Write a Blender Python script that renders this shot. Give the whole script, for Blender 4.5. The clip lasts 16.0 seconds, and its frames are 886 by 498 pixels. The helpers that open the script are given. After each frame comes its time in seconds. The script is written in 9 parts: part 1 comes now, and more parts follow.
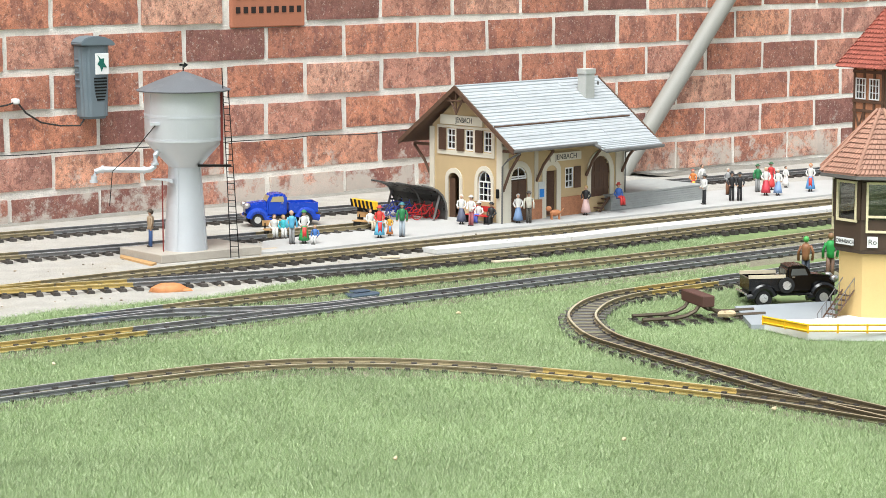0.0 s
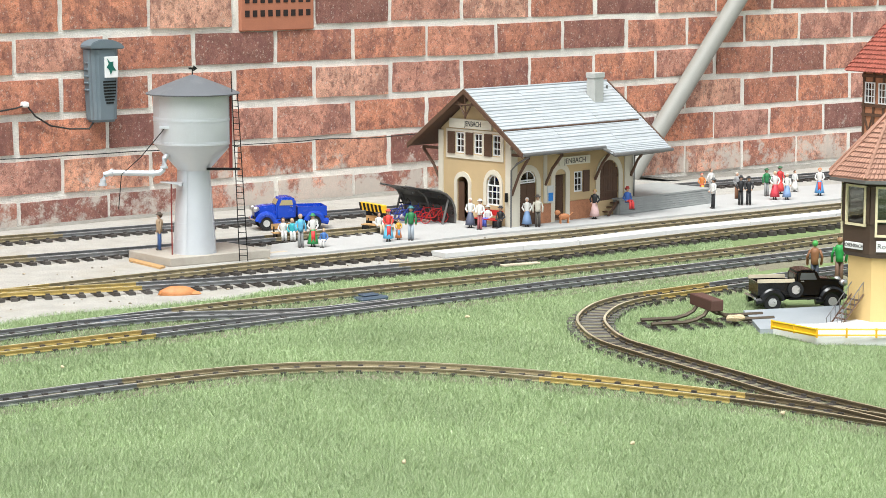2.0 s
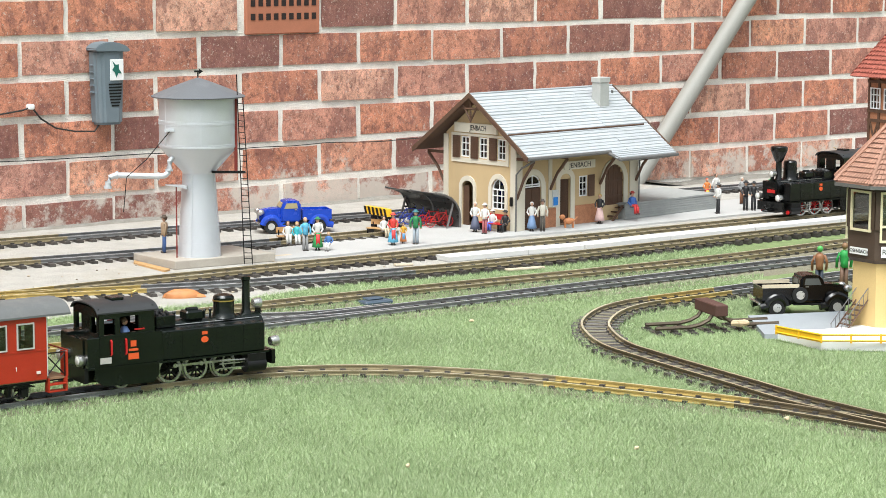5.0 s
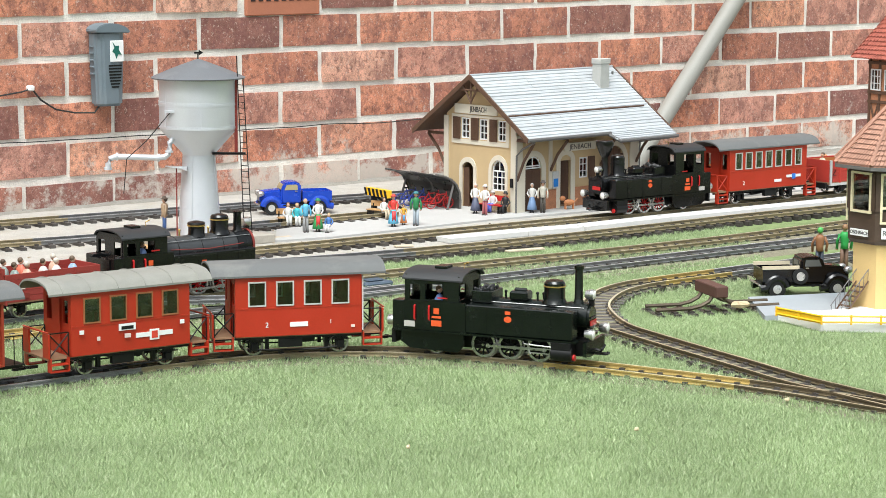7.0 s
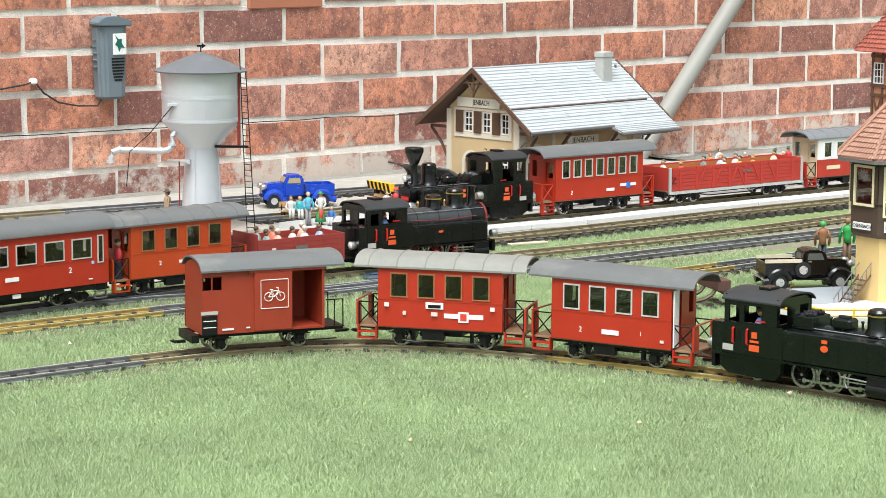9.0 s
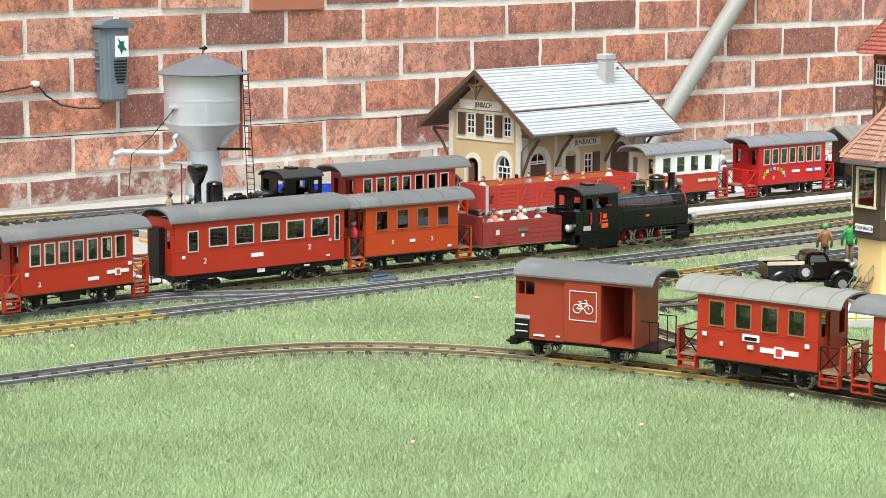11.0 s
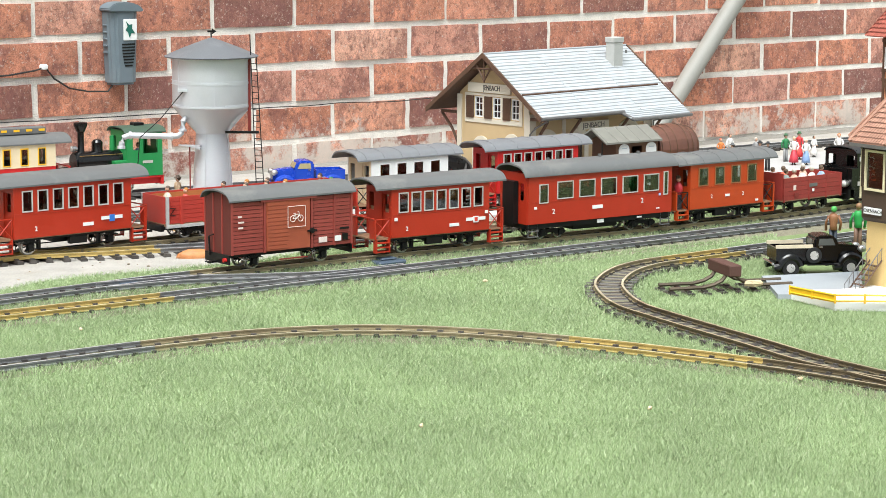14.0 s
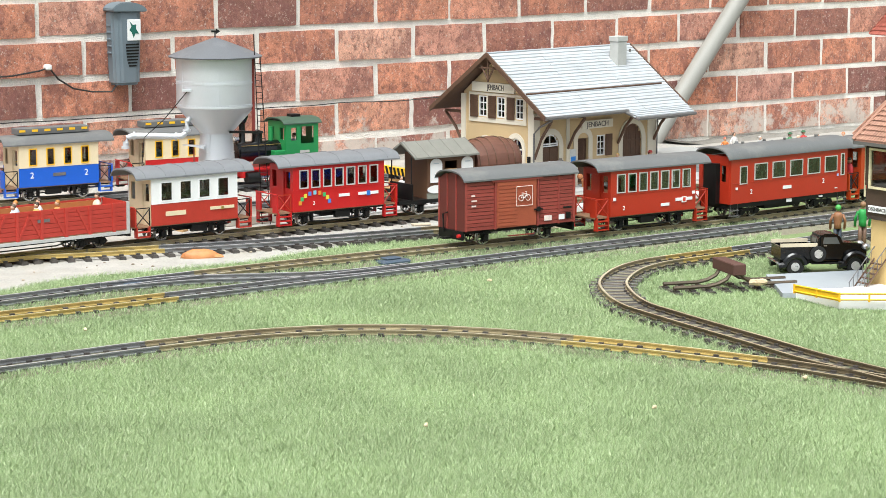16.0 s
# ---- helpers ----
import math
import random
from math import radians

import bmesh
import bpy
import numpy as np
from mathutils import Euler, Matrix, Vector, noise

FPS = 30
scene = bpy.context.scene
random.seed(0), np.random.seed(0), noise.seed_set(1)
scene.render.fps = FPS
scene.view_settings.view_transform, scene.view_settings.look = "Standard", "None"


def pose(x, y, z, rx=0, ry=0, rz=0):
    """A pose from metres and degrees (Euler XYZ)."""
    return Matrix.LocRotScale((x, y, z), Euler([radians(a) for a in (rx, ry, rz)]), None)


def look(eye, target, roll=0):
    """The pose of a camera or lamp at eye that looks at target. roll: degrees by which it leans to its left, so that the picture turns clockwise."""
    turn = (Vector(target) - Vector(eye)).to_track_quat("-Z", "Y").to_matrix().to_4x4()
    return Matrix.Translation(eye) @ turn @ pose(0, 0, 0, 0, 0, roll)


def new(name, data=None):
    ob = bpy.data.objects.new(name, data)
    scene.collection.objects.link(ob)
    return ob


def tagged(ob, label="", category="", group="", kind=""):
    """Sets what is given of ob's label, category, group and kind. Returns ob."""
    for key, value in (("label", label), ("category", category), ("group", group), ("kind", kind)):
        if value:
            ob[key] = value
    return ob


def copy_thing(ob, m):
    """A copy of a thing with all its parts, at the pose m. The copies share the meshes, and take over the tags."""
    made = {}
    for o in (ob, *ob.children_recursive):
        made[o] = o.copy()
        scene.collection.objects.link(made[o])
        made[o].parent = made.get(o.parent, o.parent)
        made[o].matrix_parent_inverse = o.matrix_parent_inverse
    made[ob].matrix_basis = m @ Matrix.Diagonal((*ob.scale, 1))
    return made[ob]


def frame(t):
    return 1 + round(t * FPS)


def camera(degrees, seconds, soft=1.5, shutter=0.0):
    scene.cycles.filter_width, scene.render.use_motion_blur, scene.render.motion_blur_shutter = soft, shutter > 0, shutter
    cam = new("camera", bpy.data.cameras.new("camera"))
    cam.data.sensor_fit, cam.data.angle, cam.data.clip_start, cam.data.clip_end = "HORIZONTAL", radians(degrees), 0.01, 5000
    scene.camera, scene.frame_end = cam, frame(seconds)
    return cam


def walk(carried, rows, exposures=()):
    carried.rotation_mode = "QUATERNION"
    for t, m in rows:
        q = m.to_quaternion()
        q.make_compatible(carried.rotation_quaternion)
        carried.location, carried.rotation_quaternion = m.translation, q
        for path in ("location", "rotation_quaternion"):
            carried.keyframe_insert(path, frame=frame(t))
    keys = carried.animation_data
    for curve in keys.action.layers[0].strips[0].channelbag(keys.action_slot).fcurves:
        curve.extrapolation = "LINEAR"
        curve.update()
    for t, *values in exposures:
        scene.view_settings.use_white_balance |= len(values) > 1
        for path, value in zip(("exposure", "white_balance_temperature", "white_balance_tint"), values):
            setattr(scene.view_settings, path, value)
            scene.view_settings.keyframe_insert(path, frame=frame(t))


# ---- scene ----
# ------------------------------------------------------------- camera
cam = camera(21.65, 16.0, soft=0.7)
EYE = (0.0, 0.0, 0.69)
AIM = [(0, -0.0, -0.1427, 0.0), (0.5, -0.0105, -0.142, 0.03), (1, -0.0176, -0.1382, 0.046), (1.5, -0.021, -0.1353, 0.076), (2, -0.0229, -0.133, 0.061), (2.5, -0.023, -0.1293, 0.046), (3, -0.0261, -0.1264, 0.107), (3.5, -0.0344, -0.1137, 0.199), (4, -0.0378, -0.1078, 0.26), (6.5, -0.0339, -0.1635, 0.276), (7, -0.0356, -0.1717, 0.275), (7.5, -0.0412, -0.1783, 0.276), (8, -0.0408, -0.1806, 0.306), (8.5, -0.0421, -0.1843, 0.337), (9, -0.0426, -0.1895, 0.306), (11.5, -0.0515, -0.1828, 0.276), (12, -0.0569, -0.1925, 0.275), (12.5, -0.0617, -0.2036, 0.26), (13, -0.0647, -0.2125, 0.23), (13.5, -0.0695, -0.2222, 0.23), (14, -0.07, -0.2281, 0.245), (14.5, -0.0739, -0.2296, 0.214), (15, -0.0754, -0.2296, 0.184), (15.5, -0.0798, -0.2296, 0.138), (16, -0.0812, -0.2296, 0.1)]
walk(cam, [(t, look(EYE, (x, 6.0, z), r)) for t, x, z, r in AIM], exposures=[(0.0, 0.5, 6250, 5), (16.0, 0.63, 6250, 5)])

# ------------------------------------------------------------- light
world = bpy.data.worlds.new("sky")
scene.world = world
world.use_nodes = True
wn = world.node_tree.nodes
sky = wn.new("ShaderNodeTexSky")
sky.sky_type = "NISHITA"
sky.sun_disc = False
sky.sun_elevation = radians(63)
sky.sun_rotation = radians(190)
sky.dust_density = 4.0
sky.air_density = 1.2
haze = wn.new("ShaderNodeHueSaturation")
haze.inputs["Saturation"].default_value = 0.25
world.node_tree.links.new(sky.outputs[0], haze.inputs["Color"])
world.node_tree.links.new(haze.outputs[0], wn["Background"].inputs["Color"])
wn["Background"].inputs["Strength"].default_value = 0.13
sun = new("sun", bpy.data.lights.new("sun", "SUN"))
sun.data.energy = 2.9
sun.data.angle = radians(35)
sun.data.color = (1.0, 0.985, 0.96)
sun.matrix_world = look((-0.5, -2.1, 4.2), (0, 0, 0))

# ------------------------------------------------------------- materials
MATS = {}


def mat(name, col, rough=0.5, metal=0.0, var=0.15, scale=60.0, bump=0.0, dirt=0.0, dirt_col=(0.25, 0.22, 0.18), rnd=0.0, island=0.0, fine=600.0, spec=0.5, depth=0.001):
    if name in MATS:
        return MATS[name]
    m = bpy.data.materials.new(name)
    m.use_nodes = True
    nt = m.node_tree
    N, L = nt.nodes, nt.links
    b = N["Principled BSDF"]
    b.inputs["Roughness"].default_value = rough
    b.inputs["Metallic"].default_value = metal
    b.inputs["Specular IOR Level"].default_value = spec
    tc = N.new("ShaderNodeTexCoord")
    n1 = N.new("ShaderNodeTexNoise")
    n1.inputs["Scale"].default_value = scale
    n1.inputs["Detail"].default_value = 5
    n2 = N.new("ShaderNodeTexNoise")
    n2.inputs["Scale"].default_value = fine
    n2.inputs["Detail"].default_value = 2
    for n in (n1, n2):
        L.new(tc.outputs["Object"], n.inputs["Vector"])
    add = N.new("ShaderNodeMath")
    add.operation = "ADD"
    L.new(n1.outputs[0], add.inputs[0])
    L.new(n2.outputs[0], add.inputs[1])
    mr = N.new("ShaderNodeMapRange")
    mr.inputs["From Min"].default_value = 0.6
    mr.inputs["From Max"].default_value = 1.4
    mr.inputs["To Min"].default_value = 1 - var
    mr.inputs["To Max"].default_value = 1 + var
    L.new(add.outputs[0], mr.inputs["Value"])
    value = mr.outputs[0]
    for amount, node, out in ((rnd, "ShaderNodeObjectInfo", "Random"), (island, "ShaderNodeNewGeometry", "Random Per Island")):
        if amount:
            o = N.new(node)
            r = N.new("ShaderNodeMapRange")
            r.inputs["To Min"].default_value = 1 - amount
            r.inputs["To Max"].default_value = 1 + amount
            L.new(o.outputs[out], r.inputs["Value"])
            mm = N.new("ShaderNodeMath")
            mm.operation = "MULTIPLY"
            L.new(value, mm.inputs[0])
            L.new(r.outputs[0], mm.inputs[1])
            value = mm.outputs[0]
    hsv = N.new("ShaderNodeHueSaturation")
    hsv.inputs["Color"].default_value = (*col, 1)
    L.new(value, hsv.inputs["Value"])
    out = hsv.outputs[0]
    if dirt:
        n3 = N.new("ShaderNodeTexNoise")
        n3.inputs["Scale"].default_value = scale * 0.35
        n3.inputs["Detail"].default_value = 8
        n3.inputs["Roughness"].default_value = 0.7
        L.new(tc.outputs["Object"], n3.inputs["Vector"])
        rp = N.new("ShaderNodeMapRange")
        rp.inputs["From Min"].default_value = 0.5
        rp.inputs["From Max"].default_value = 0.72
        rp.inputs["To Max"].default_value = dirt
        L.new(n3.outputs[0], rp.inputs["Value"])
        mx = N.new("ShaderNodeMix")
        mx.data_type = "RGBA"
        L.new(rp.outputs[0], mx.inputs["Factor"])
        L.new(out, mx.inputs["A"])
        mx.inputs["B"].default_value = (*dirt_col, 1)
        out = mx.outputs["Result"]
    L.new(out, b.inputs["Base Color"])
    rr = N.new("ShaderNodeMapRange")
    rr.inputs["To Min"].default_value = max(rough - 0.12, 0.03)
    rr.inputs["To Max"].default_value = min(rough + 0.12, 1)
    L.new(n1.outputs[0], rr.inputs["Value"])
    L.new(rr.outputs[0], b.inputs["Roughness"])
    if bump:
        bp = N.new("ShaderNodeBump")
        bp.inputs["Strength"].default_value = min(bump, 1)
        bp.inputs["Distance"].default_value = depth
        L.new(add.outputs[0], bp.inputs["Height"])
        L.new(bp.outputs[0], b.inputs["Normal"])
    MATS[name] = m
    return m


def glass_mat(name, tint, gloss=0.12):
    m = bpy.data.materials.new(name)
    m.use_nodes = True
    nt = m.node_tree
    nt.nodes.clear()
    o = nt.nodes.new("ShaderNodeOutputMaterial")
    t = nt.nodes.new("ShaderNodeBsdfTransparent")
    t.inputs[0].default_value = (*tint, 1)
    g = nt.nodes.new("ShaderNodeBsdfGlossy")
    g.inputs["Roughness"].default_value = 0.03
    x = nt.nodes.new("ShaderNodeMixShader")
    x.inputs[0].default_value = gloss
    nt.links.new(t.outputs[0], x.inputs[1])
    nt.links.new(g.outputs[0], x.inputs[2])
    nt.links.new(x.outputs[0], o.inputs[0])
    MATS[name] = m
    return m


def brick_mat():
    m = mat("brick_face", (0.36, 0.13, 0.075), 0.85, var=0.5, scale=26, bump=0.7, rnd=0.22, dirt=0.5, dirt_col=(0.26, 0.125, 0.10), fine=420, depth=0.0018)
    nt = m.node_tree
    N, L = nt.nodes, nt.links
    # some bricks burnt darker or paler, with pale specks of lime
    info = N.new("ShaderNodeObjectInfo")
    ramp = N.new("ShaderNodeValToRGB")
    ramp.color_ramp.elements[0].color = (0.285, 0.128, 0.108, 1)
    ramp.color_ramp.elements[1].color = (0.54, 0.305, 0.225, 1)
    for pos, c in ((0.2, (0.48, 0.195, 0.128, 1)), (0.45, (0.60, 0.245, 0.145, 1)), (0.65, (0.48, 0.245, 0.19, 1)), (0.82, (0.63, 0.295, 0.18, 1))):
        e = ramp.color_ramp.elements.new(pos)
        e.color = c
    L.new(info.outputs["Random"], ramp.inputs[0])
    hsv = [n for n in N if n.bl_idname == "ShaderNodeHueSaturation"][0]
    L.new(ramp.outputs[0], hsv.inputs["Color"])
    base = N["Principled BSDF"].inputs["Base Color"]
    src = base.links[0].from_socket
    tc = N.new("ShaderNodeTexCoord")
    geo = N.new("ShaderNodeNewGeometry")
    spots = N.new("ShaderNodeTexNoise")
    spots.inputs["Scale"].default_value = 130
    spots.inputs["Detail"].default_value = 6
    spots.inputs["Roughness"].default_value = 0.75
    L.new(geo.outputs["Position"], spots.inputs["Vector"])
    pick = N.new("ShaderNodeMapRange")
    pick.inputs["From Min"].default_value = 0.575
    pick.inputs["From Max"].default_value = 0.63
    pick.inputs["To Max"].default_value = 0.65
    L.new(spots.outputs[0], pick.inputs["Value"])
    mx = N.new("ShaderNodeMix")
    mx.data_type = "RGBA"
    L.new(pick.outputs[0], mx.inputs["Factor"])
    L.new(src, mx.inputs["A"])
    mx.inputs["B"].default_value = (0.62, 0.5, 0.42, 1)
    # burnt darker stretches across single bricks
    burn = N.new("ShaderNodeTexNoise")
    burn.inputs["Scale"].default_value = 19
    burn.inputs["Detail"].default_value = 4
    burn.inputs["Roughness"].default_value = 0.75
    mp = N.new("ShaderNodeMapping")
    mp.inputs["Scale"].default_value = (1, 1, 0.62)
    L.new(geo.outputs["Position"], mp.inputs["Vector"])
    L.new(mp.outputs[0], burn.inputs["Vector"])
    bk = N.new("ShaderNodeMapRange")
    bk.inputs["From Min"].default_value = 0.5
    bk.inputs["From Max"].default_value = 0.575
    bk.inputs["To Max"].default_value = 0.58
    L.new(burn.outputs[0], bk.inputs["Value"])
    mb = N.new("ShaderNodeMix")
    mb.data_type = "RGBA"
    L.new(bk.outputs[0], mb.inputs["Factor"])
    L.new(src, mb.inputs["A"])
    mb.inputs["B"].default_value = (0.185, 0.074, 0.066, 1)
    src = mb.outputs["Result"]
    # small dark pits in the burnt face
    pits = N.new("ShaderNodeTexNoise")
    pits.inputs["Scale"].default_value = 75
    pits.inputs["Detail"].default_value = 7
    pits.inputs["Roughness"].default_value = 0.8
    L.new(geo.outputs["Position"], pits.inputs["Vector"])
    pm = N.new("ShaderNodeMapRange")
    pm.inputs["From Min"].default_value = 0.49
    pm.inputs["From Max"].default_value = 0.40
    pm.inputs["To Max"].default_value = 0.7
    L.new(pits.outputs[0], pm.inputs["Value"])
    mq = N.new("ShaderNodeMix")
    mq.data_type = "RGBA"
    L.new(pm.outputs[0], mq.inputs["Factor"])
    L.new(src, mq.inputs["A"])
    mq.inputs["B"].default_value = (0.15, 0.062, 0.045, 1)
    src = mq.outputs["Result"]
    L.new(src, mx.inputs["A"])
    # old mortar smears along the lowest courses
    smear = N.new("ShaderNodeTexNoise")
    smear.inputs["Scale"].default_value = 9
    smear.inputs["Detail"].default_value = 9
    smear.inputs["Roughness"].default_value = 0.75
    L.new(geo.outputs["Position"], smear.inputs["Vector"])
    sep = N.new("ShaderNodeSeparateXYZ")
    L.new(geo.outputs["Position"], sep.inputs[0])
    low = N.new("ShaderNodeMapRange")
    low.inputs["From Min"].default_value = 0.0
    low.inputs["From Max"].default_value = 0.17
    low.inputs["To Min"].default_value = 0.045
    low.inputs["To Max"].default_value = -0.15
    L.new(sep.outputs["Z"], low.inputs["Value"])
    # one broad patch of old render behind the siding
    far = N.new("ShaderNodeVectorMath")
    far.operation = "DISTANCE"
    flat = N.new("ShaderNodeCombineXYZ")
    L.new(sep.outputs["X"], flat.inputs[0])
    tall = N.new("ShaderNodeMath")
    tall.operation = "MULTIPLY"
    tall.inputs[1].default_value = 4.0
    L.new(sep.outputs["Z"], tall.inputs[0])
    L.new(tall.outputs[0], flat.inputs[2])
    L.new(flat.outputs[0], far.inputs[0])
    far.inputs[1].default_value = (-0.36, 0, 0.12)
    patch = N.new("ShaderNodeMapRange")
    patch.inputs["From Min"].default_value = 0.06
    patch.inputs["From Max"].default_value = 0.32
    patch.inputs["To Min"].default_value = 0.095
    patch.inputs["To Max"].default_value = 0.0
    L.new(far.outputs["Value"], patch.inputs["Value"])
    sm0 = N.new("ShaderNodeMath")
    L.new(low.outputs[0], sm0.inputs[0])
    L.new(patch.outputs[0], sm0.inputs[1])
    sm = N.new("ShaderNodeMath")
    L.new(smear.outputs[0], sm.inputs[0])
    L.new(sm0.outputs[0], sm.inputs[1])
    pk = N.new("ShaderNodeMapRange")
    pk.inputs["From Min"].default_value = 0.50
    pk.inputs["From Max"].default_value = 0.58
    pk.inputs["To Max"].default_value = 0.8
    L.new(sm.outputs[0], pk.inputs["Value"])
    m2 = N.new("ShaderNodeMix")
    m2.data_type = "RGBA"
    L.new(pk.outputs[0], m2.inputs["Factor"])
    L.new(mx.outputs["Result"], m2.inputs["A"])
    m2.inputs["B"].default_value = (0.58, 0.53, 0.47, 1)
    L.new(m2.outputs["Result"], base)
    return m


def grass_mat():
    m = bpy.data.materials.new("grass_blade")
    m.use_nodes = True
    N, L = m.node_tree.nodes, m.node_tree.links
    b = N["Principled BSDF"]
    b.inputs["Roughness"].default_value = 0.55
    g = N.new("ShaderNodeNewGeometry")
    ramp = N.new("ShaderNodeValToRGB")
    ramp.color_ramp.elements[0].color = (0.20, 0.275, 0.115, 1)
    ramp.color_ramp.elements[1].color = (0.60, 0.64, 0.42, 1)
    for pos, c in ((0.3, (0.295, 0.385, 0.185, 1)), (0.7, (0.365, 0.465, 0.235, 1)), (0.9, (0.425, 0.51, 0.29, 1))):
        e = ramp.color_ramp.elements.new(pos)
        e.color = c
    L.new(g.outputs["Random Per Island"], ramp.inputs[0])
    n = N.new("ShaderNodeTexNoise")
    n.inputs["Scale"].default_value = 5
    n.inputs["Detail"].default_value = 5
    L.new(g.outputs["Position"], n.inputs["Vector"])
    mr = N.new("ShaderNodeMapRange")
    mr.inputs["From Min"].default_value = 0.3
    mr.inputs["From Max"].default_value = 0.7
    mr.inputs["To Min"].default_value = 0.87
    mr.inputs["To Max"].default_value = 1.13
    L.new(n.outputs[0], mr.inputs["Value"])
    h = N.new("ShaderNodeHueSaturation")
    L.new(ramp.outputs[0], h.inputs["Color"])
    L.new(mr.outputs[0], h.inputs["Value"])
    L.new(h.outputs[0], b.inputs["Base Color"])
    return m


M_BRICK = brick_mat()
M_MORTAR = mat("mortar", (0.82, 0.785, 0.72), 0.95, var=0.18, scale=30, bump=1.0, dirt=0.4, dirt_col=(0.58, 0.52, 0.43), fine=300, depth=0.004)
M_GRASS = grass_mat()
M_SOIL = mat("lawn_soil", (0.17, 0.225, 0.09), 0.95, var=0.4, scale=30, bump=0.6, fine=300)
M_SAND = mat("pale_sand", (0.40, 0.38, 0.345), 0.95, var=0.2, scale=22, bump=1.0, dirt=0.55, dirt_col=(0.36, 0.31, 0.23), fine=260, depth=0.003)
M_PAVE = mat("platform_concrete", (0.43, 0.425, 0.415), 0.9, var=0.08, scale=14, bump=0.4, dirt=0.3, dirt_col=(0.34, 0.33, 0.31), fine=500)
M_BOARD = mat("white_board", (0.56, 0.555, 0.54), 0.8, var=0.08, scale=16, bump=0.2, dirt=0.4, dirt_col=(0.55, 0.5, 0.42))
# pale heads, darker dirty webs: sky sheen and side shading partly put into colour
M_RAILH = mat("weathered_brass_rail", (0.60, 0.54, 0.39), 0.4, 0.4, var=0.35, scale=14, dirt=0.5, dirt_col=(0.28, 0.23, 0.16))
M_RAILD = mat("dull_dark_rail", (0.56, 0.57, 0.58), 0.4, 0.4, var=0.4, scale=14, dirt=0.55, dirt_col=(0.22, 0.215, 0.21))
M_RAILG = mat("bright_brass_rail", (0.74, 0.64, 0.36), 0.4, 0.4, var=0.25, scale=14, dirt=0.6, dirt_col=(0.36, 0.28, 0.14))
M_RAILR = mat("rusty_brown_rail", (0.46, 0.38, 0.25), 0.42, 0.4, var=0.35, scale=14, dirt=0.5, dirt_col=(0.2, 0.15, 0.09))
WEBS = {
    M_RAILR: mat("rail_web_brown", (0.135, 0.105, 0.062), 0.5, 0.4, var=0.35, scale=20, dirt=0.5, dirt_col=(0.075, 0.058, 0.038)),
    M_RAILH: mat("rail_web_olive", (0.30, 0.25, 0.15), 0.5, 0.4, var=0.35, scale=20, dirt=0.5, dirt_col=(0.12, 0.09, 0.055)),
    M_RAILD: mat("rail_web_dark", (0.21, 0.213, 0.217), 0.45, 0.4, var=0.35, scale=20, dirt=0.5, dirt_col=(0.15, 0.13, 0.10)),
    M_RAILG: mat("rail_web_brass", (0.5, 0.37, 0.13), 0.45, 0.4, var=0.3, scale=20, dirt=0.6, dirt_col=(0.27, 0.19, 0.08)),
}
M_SLEEP = mat("sleeper_brown", (0.055, 0.048, 0.043), 0.45, var=0.3, scale=80, bump=0.5, rnd=0.35, dirt=0.25, dirt_col=(0.09, 0.08, 0.07))
M_CONC = mat("slab_concrete", (0.38, 0.34, 0.29), 0.9, var=0.12, scale=25, bump=0.5, dirt=0.4, dirt_col=(0.6, 0.57, 0.5))
M_SILVER = mat("silver_paint", (0.60, 0.62, 0.655), 0.36, 0.35, var=0.06, scale=20, dirt=0.25, dirt_col=(0.45, 0.45, 0.44))
M_TGREY = mat("grey_roof_paint", (0.14, 0.15, 0.165), 0.55, 0.1, var=0.12, scale=25, dirt=0.3, dirt_col=(0.4, 0.4, 0.4))
M_BLACK = mat("black_plastic", (0.007, 0.007, 0.007), 0.4, var=0.3, scale=50, dirt=0.2, dirt_col=(0.025, 0.023, 0.021), spec=0.3)
M_LOCO = mat("black_engine_paint", (0.0032, 0.0034, 0.0036), 0.24, var=0.3, scale=40, dirt=0.4, dirt_col=(0.016, 0.016, 0.016), spec=0.5)
M_LOCOG = mat("dark_green_black_paint", (0.0026, 0.0048, 0.0036), 0.24, var=0.3, scale=40, dirt=0.35, dirt_col=(0.011, 0.015, 0.012), spec=0.5)
M_RED = mat("coach_red", (0.40, 0.028, 0.010), 0.4, var=0.1, scale=30, dirt=0.15, dirt_col=(0.35, 0.04, 0.02))
M_REDB = mat("bright_red", (0.48, 0.013, 0.013), 0.42, var=0.1, scale=30)
M_REDO = mat("orange_red", (0.45, 0.052, 0.009), 0.42, var=0.1, scale=30)
M_REDV = mat("van_brown_red", (0.29, 0.036, 0.014), 0.5, var=0.12, scale=30, dirt=0.2, dirt_col=(0.22, 0.04, 0.02))
M_REDD = mat("oxide_red", (0.20, 0.025, 0.018), 0.55, var=0.12, scale=30)
M_CREAM = mat("cream_paint", (0.72, 0.60, 0.40), 0.5, var=0.06, scale=30)
M_WHITE = mat("white_plastic", (0.8, 0.8, 0.79), 0.45, var=0.05, scale=30)
M_BLUE = mat("coach_blue", (0.012, 0.10, 0.52), 0.4, var=0.08, scale=30)
M_GREEN = mat("engine_green", (0.02, 0.22, 0.06), 0.42, var=0.1, scale=30)
M_ROOFC = mat("coach_roof_grey", (0.12, 0.122, 0.122), 0.75, var=0.12, scale=25, dirt=0.4, dirt_col=(0.3, 0.29, 0.26))
M_STEEL = mat("polished_steel", (0.55, 0.54, 0.52), 0.28, 0.9, var=0.1, scale=40)
M_BRASS = mat("brass", (0.7, 0.48, 0.16), 0.3, 0.9, var=0.1, scale=40)
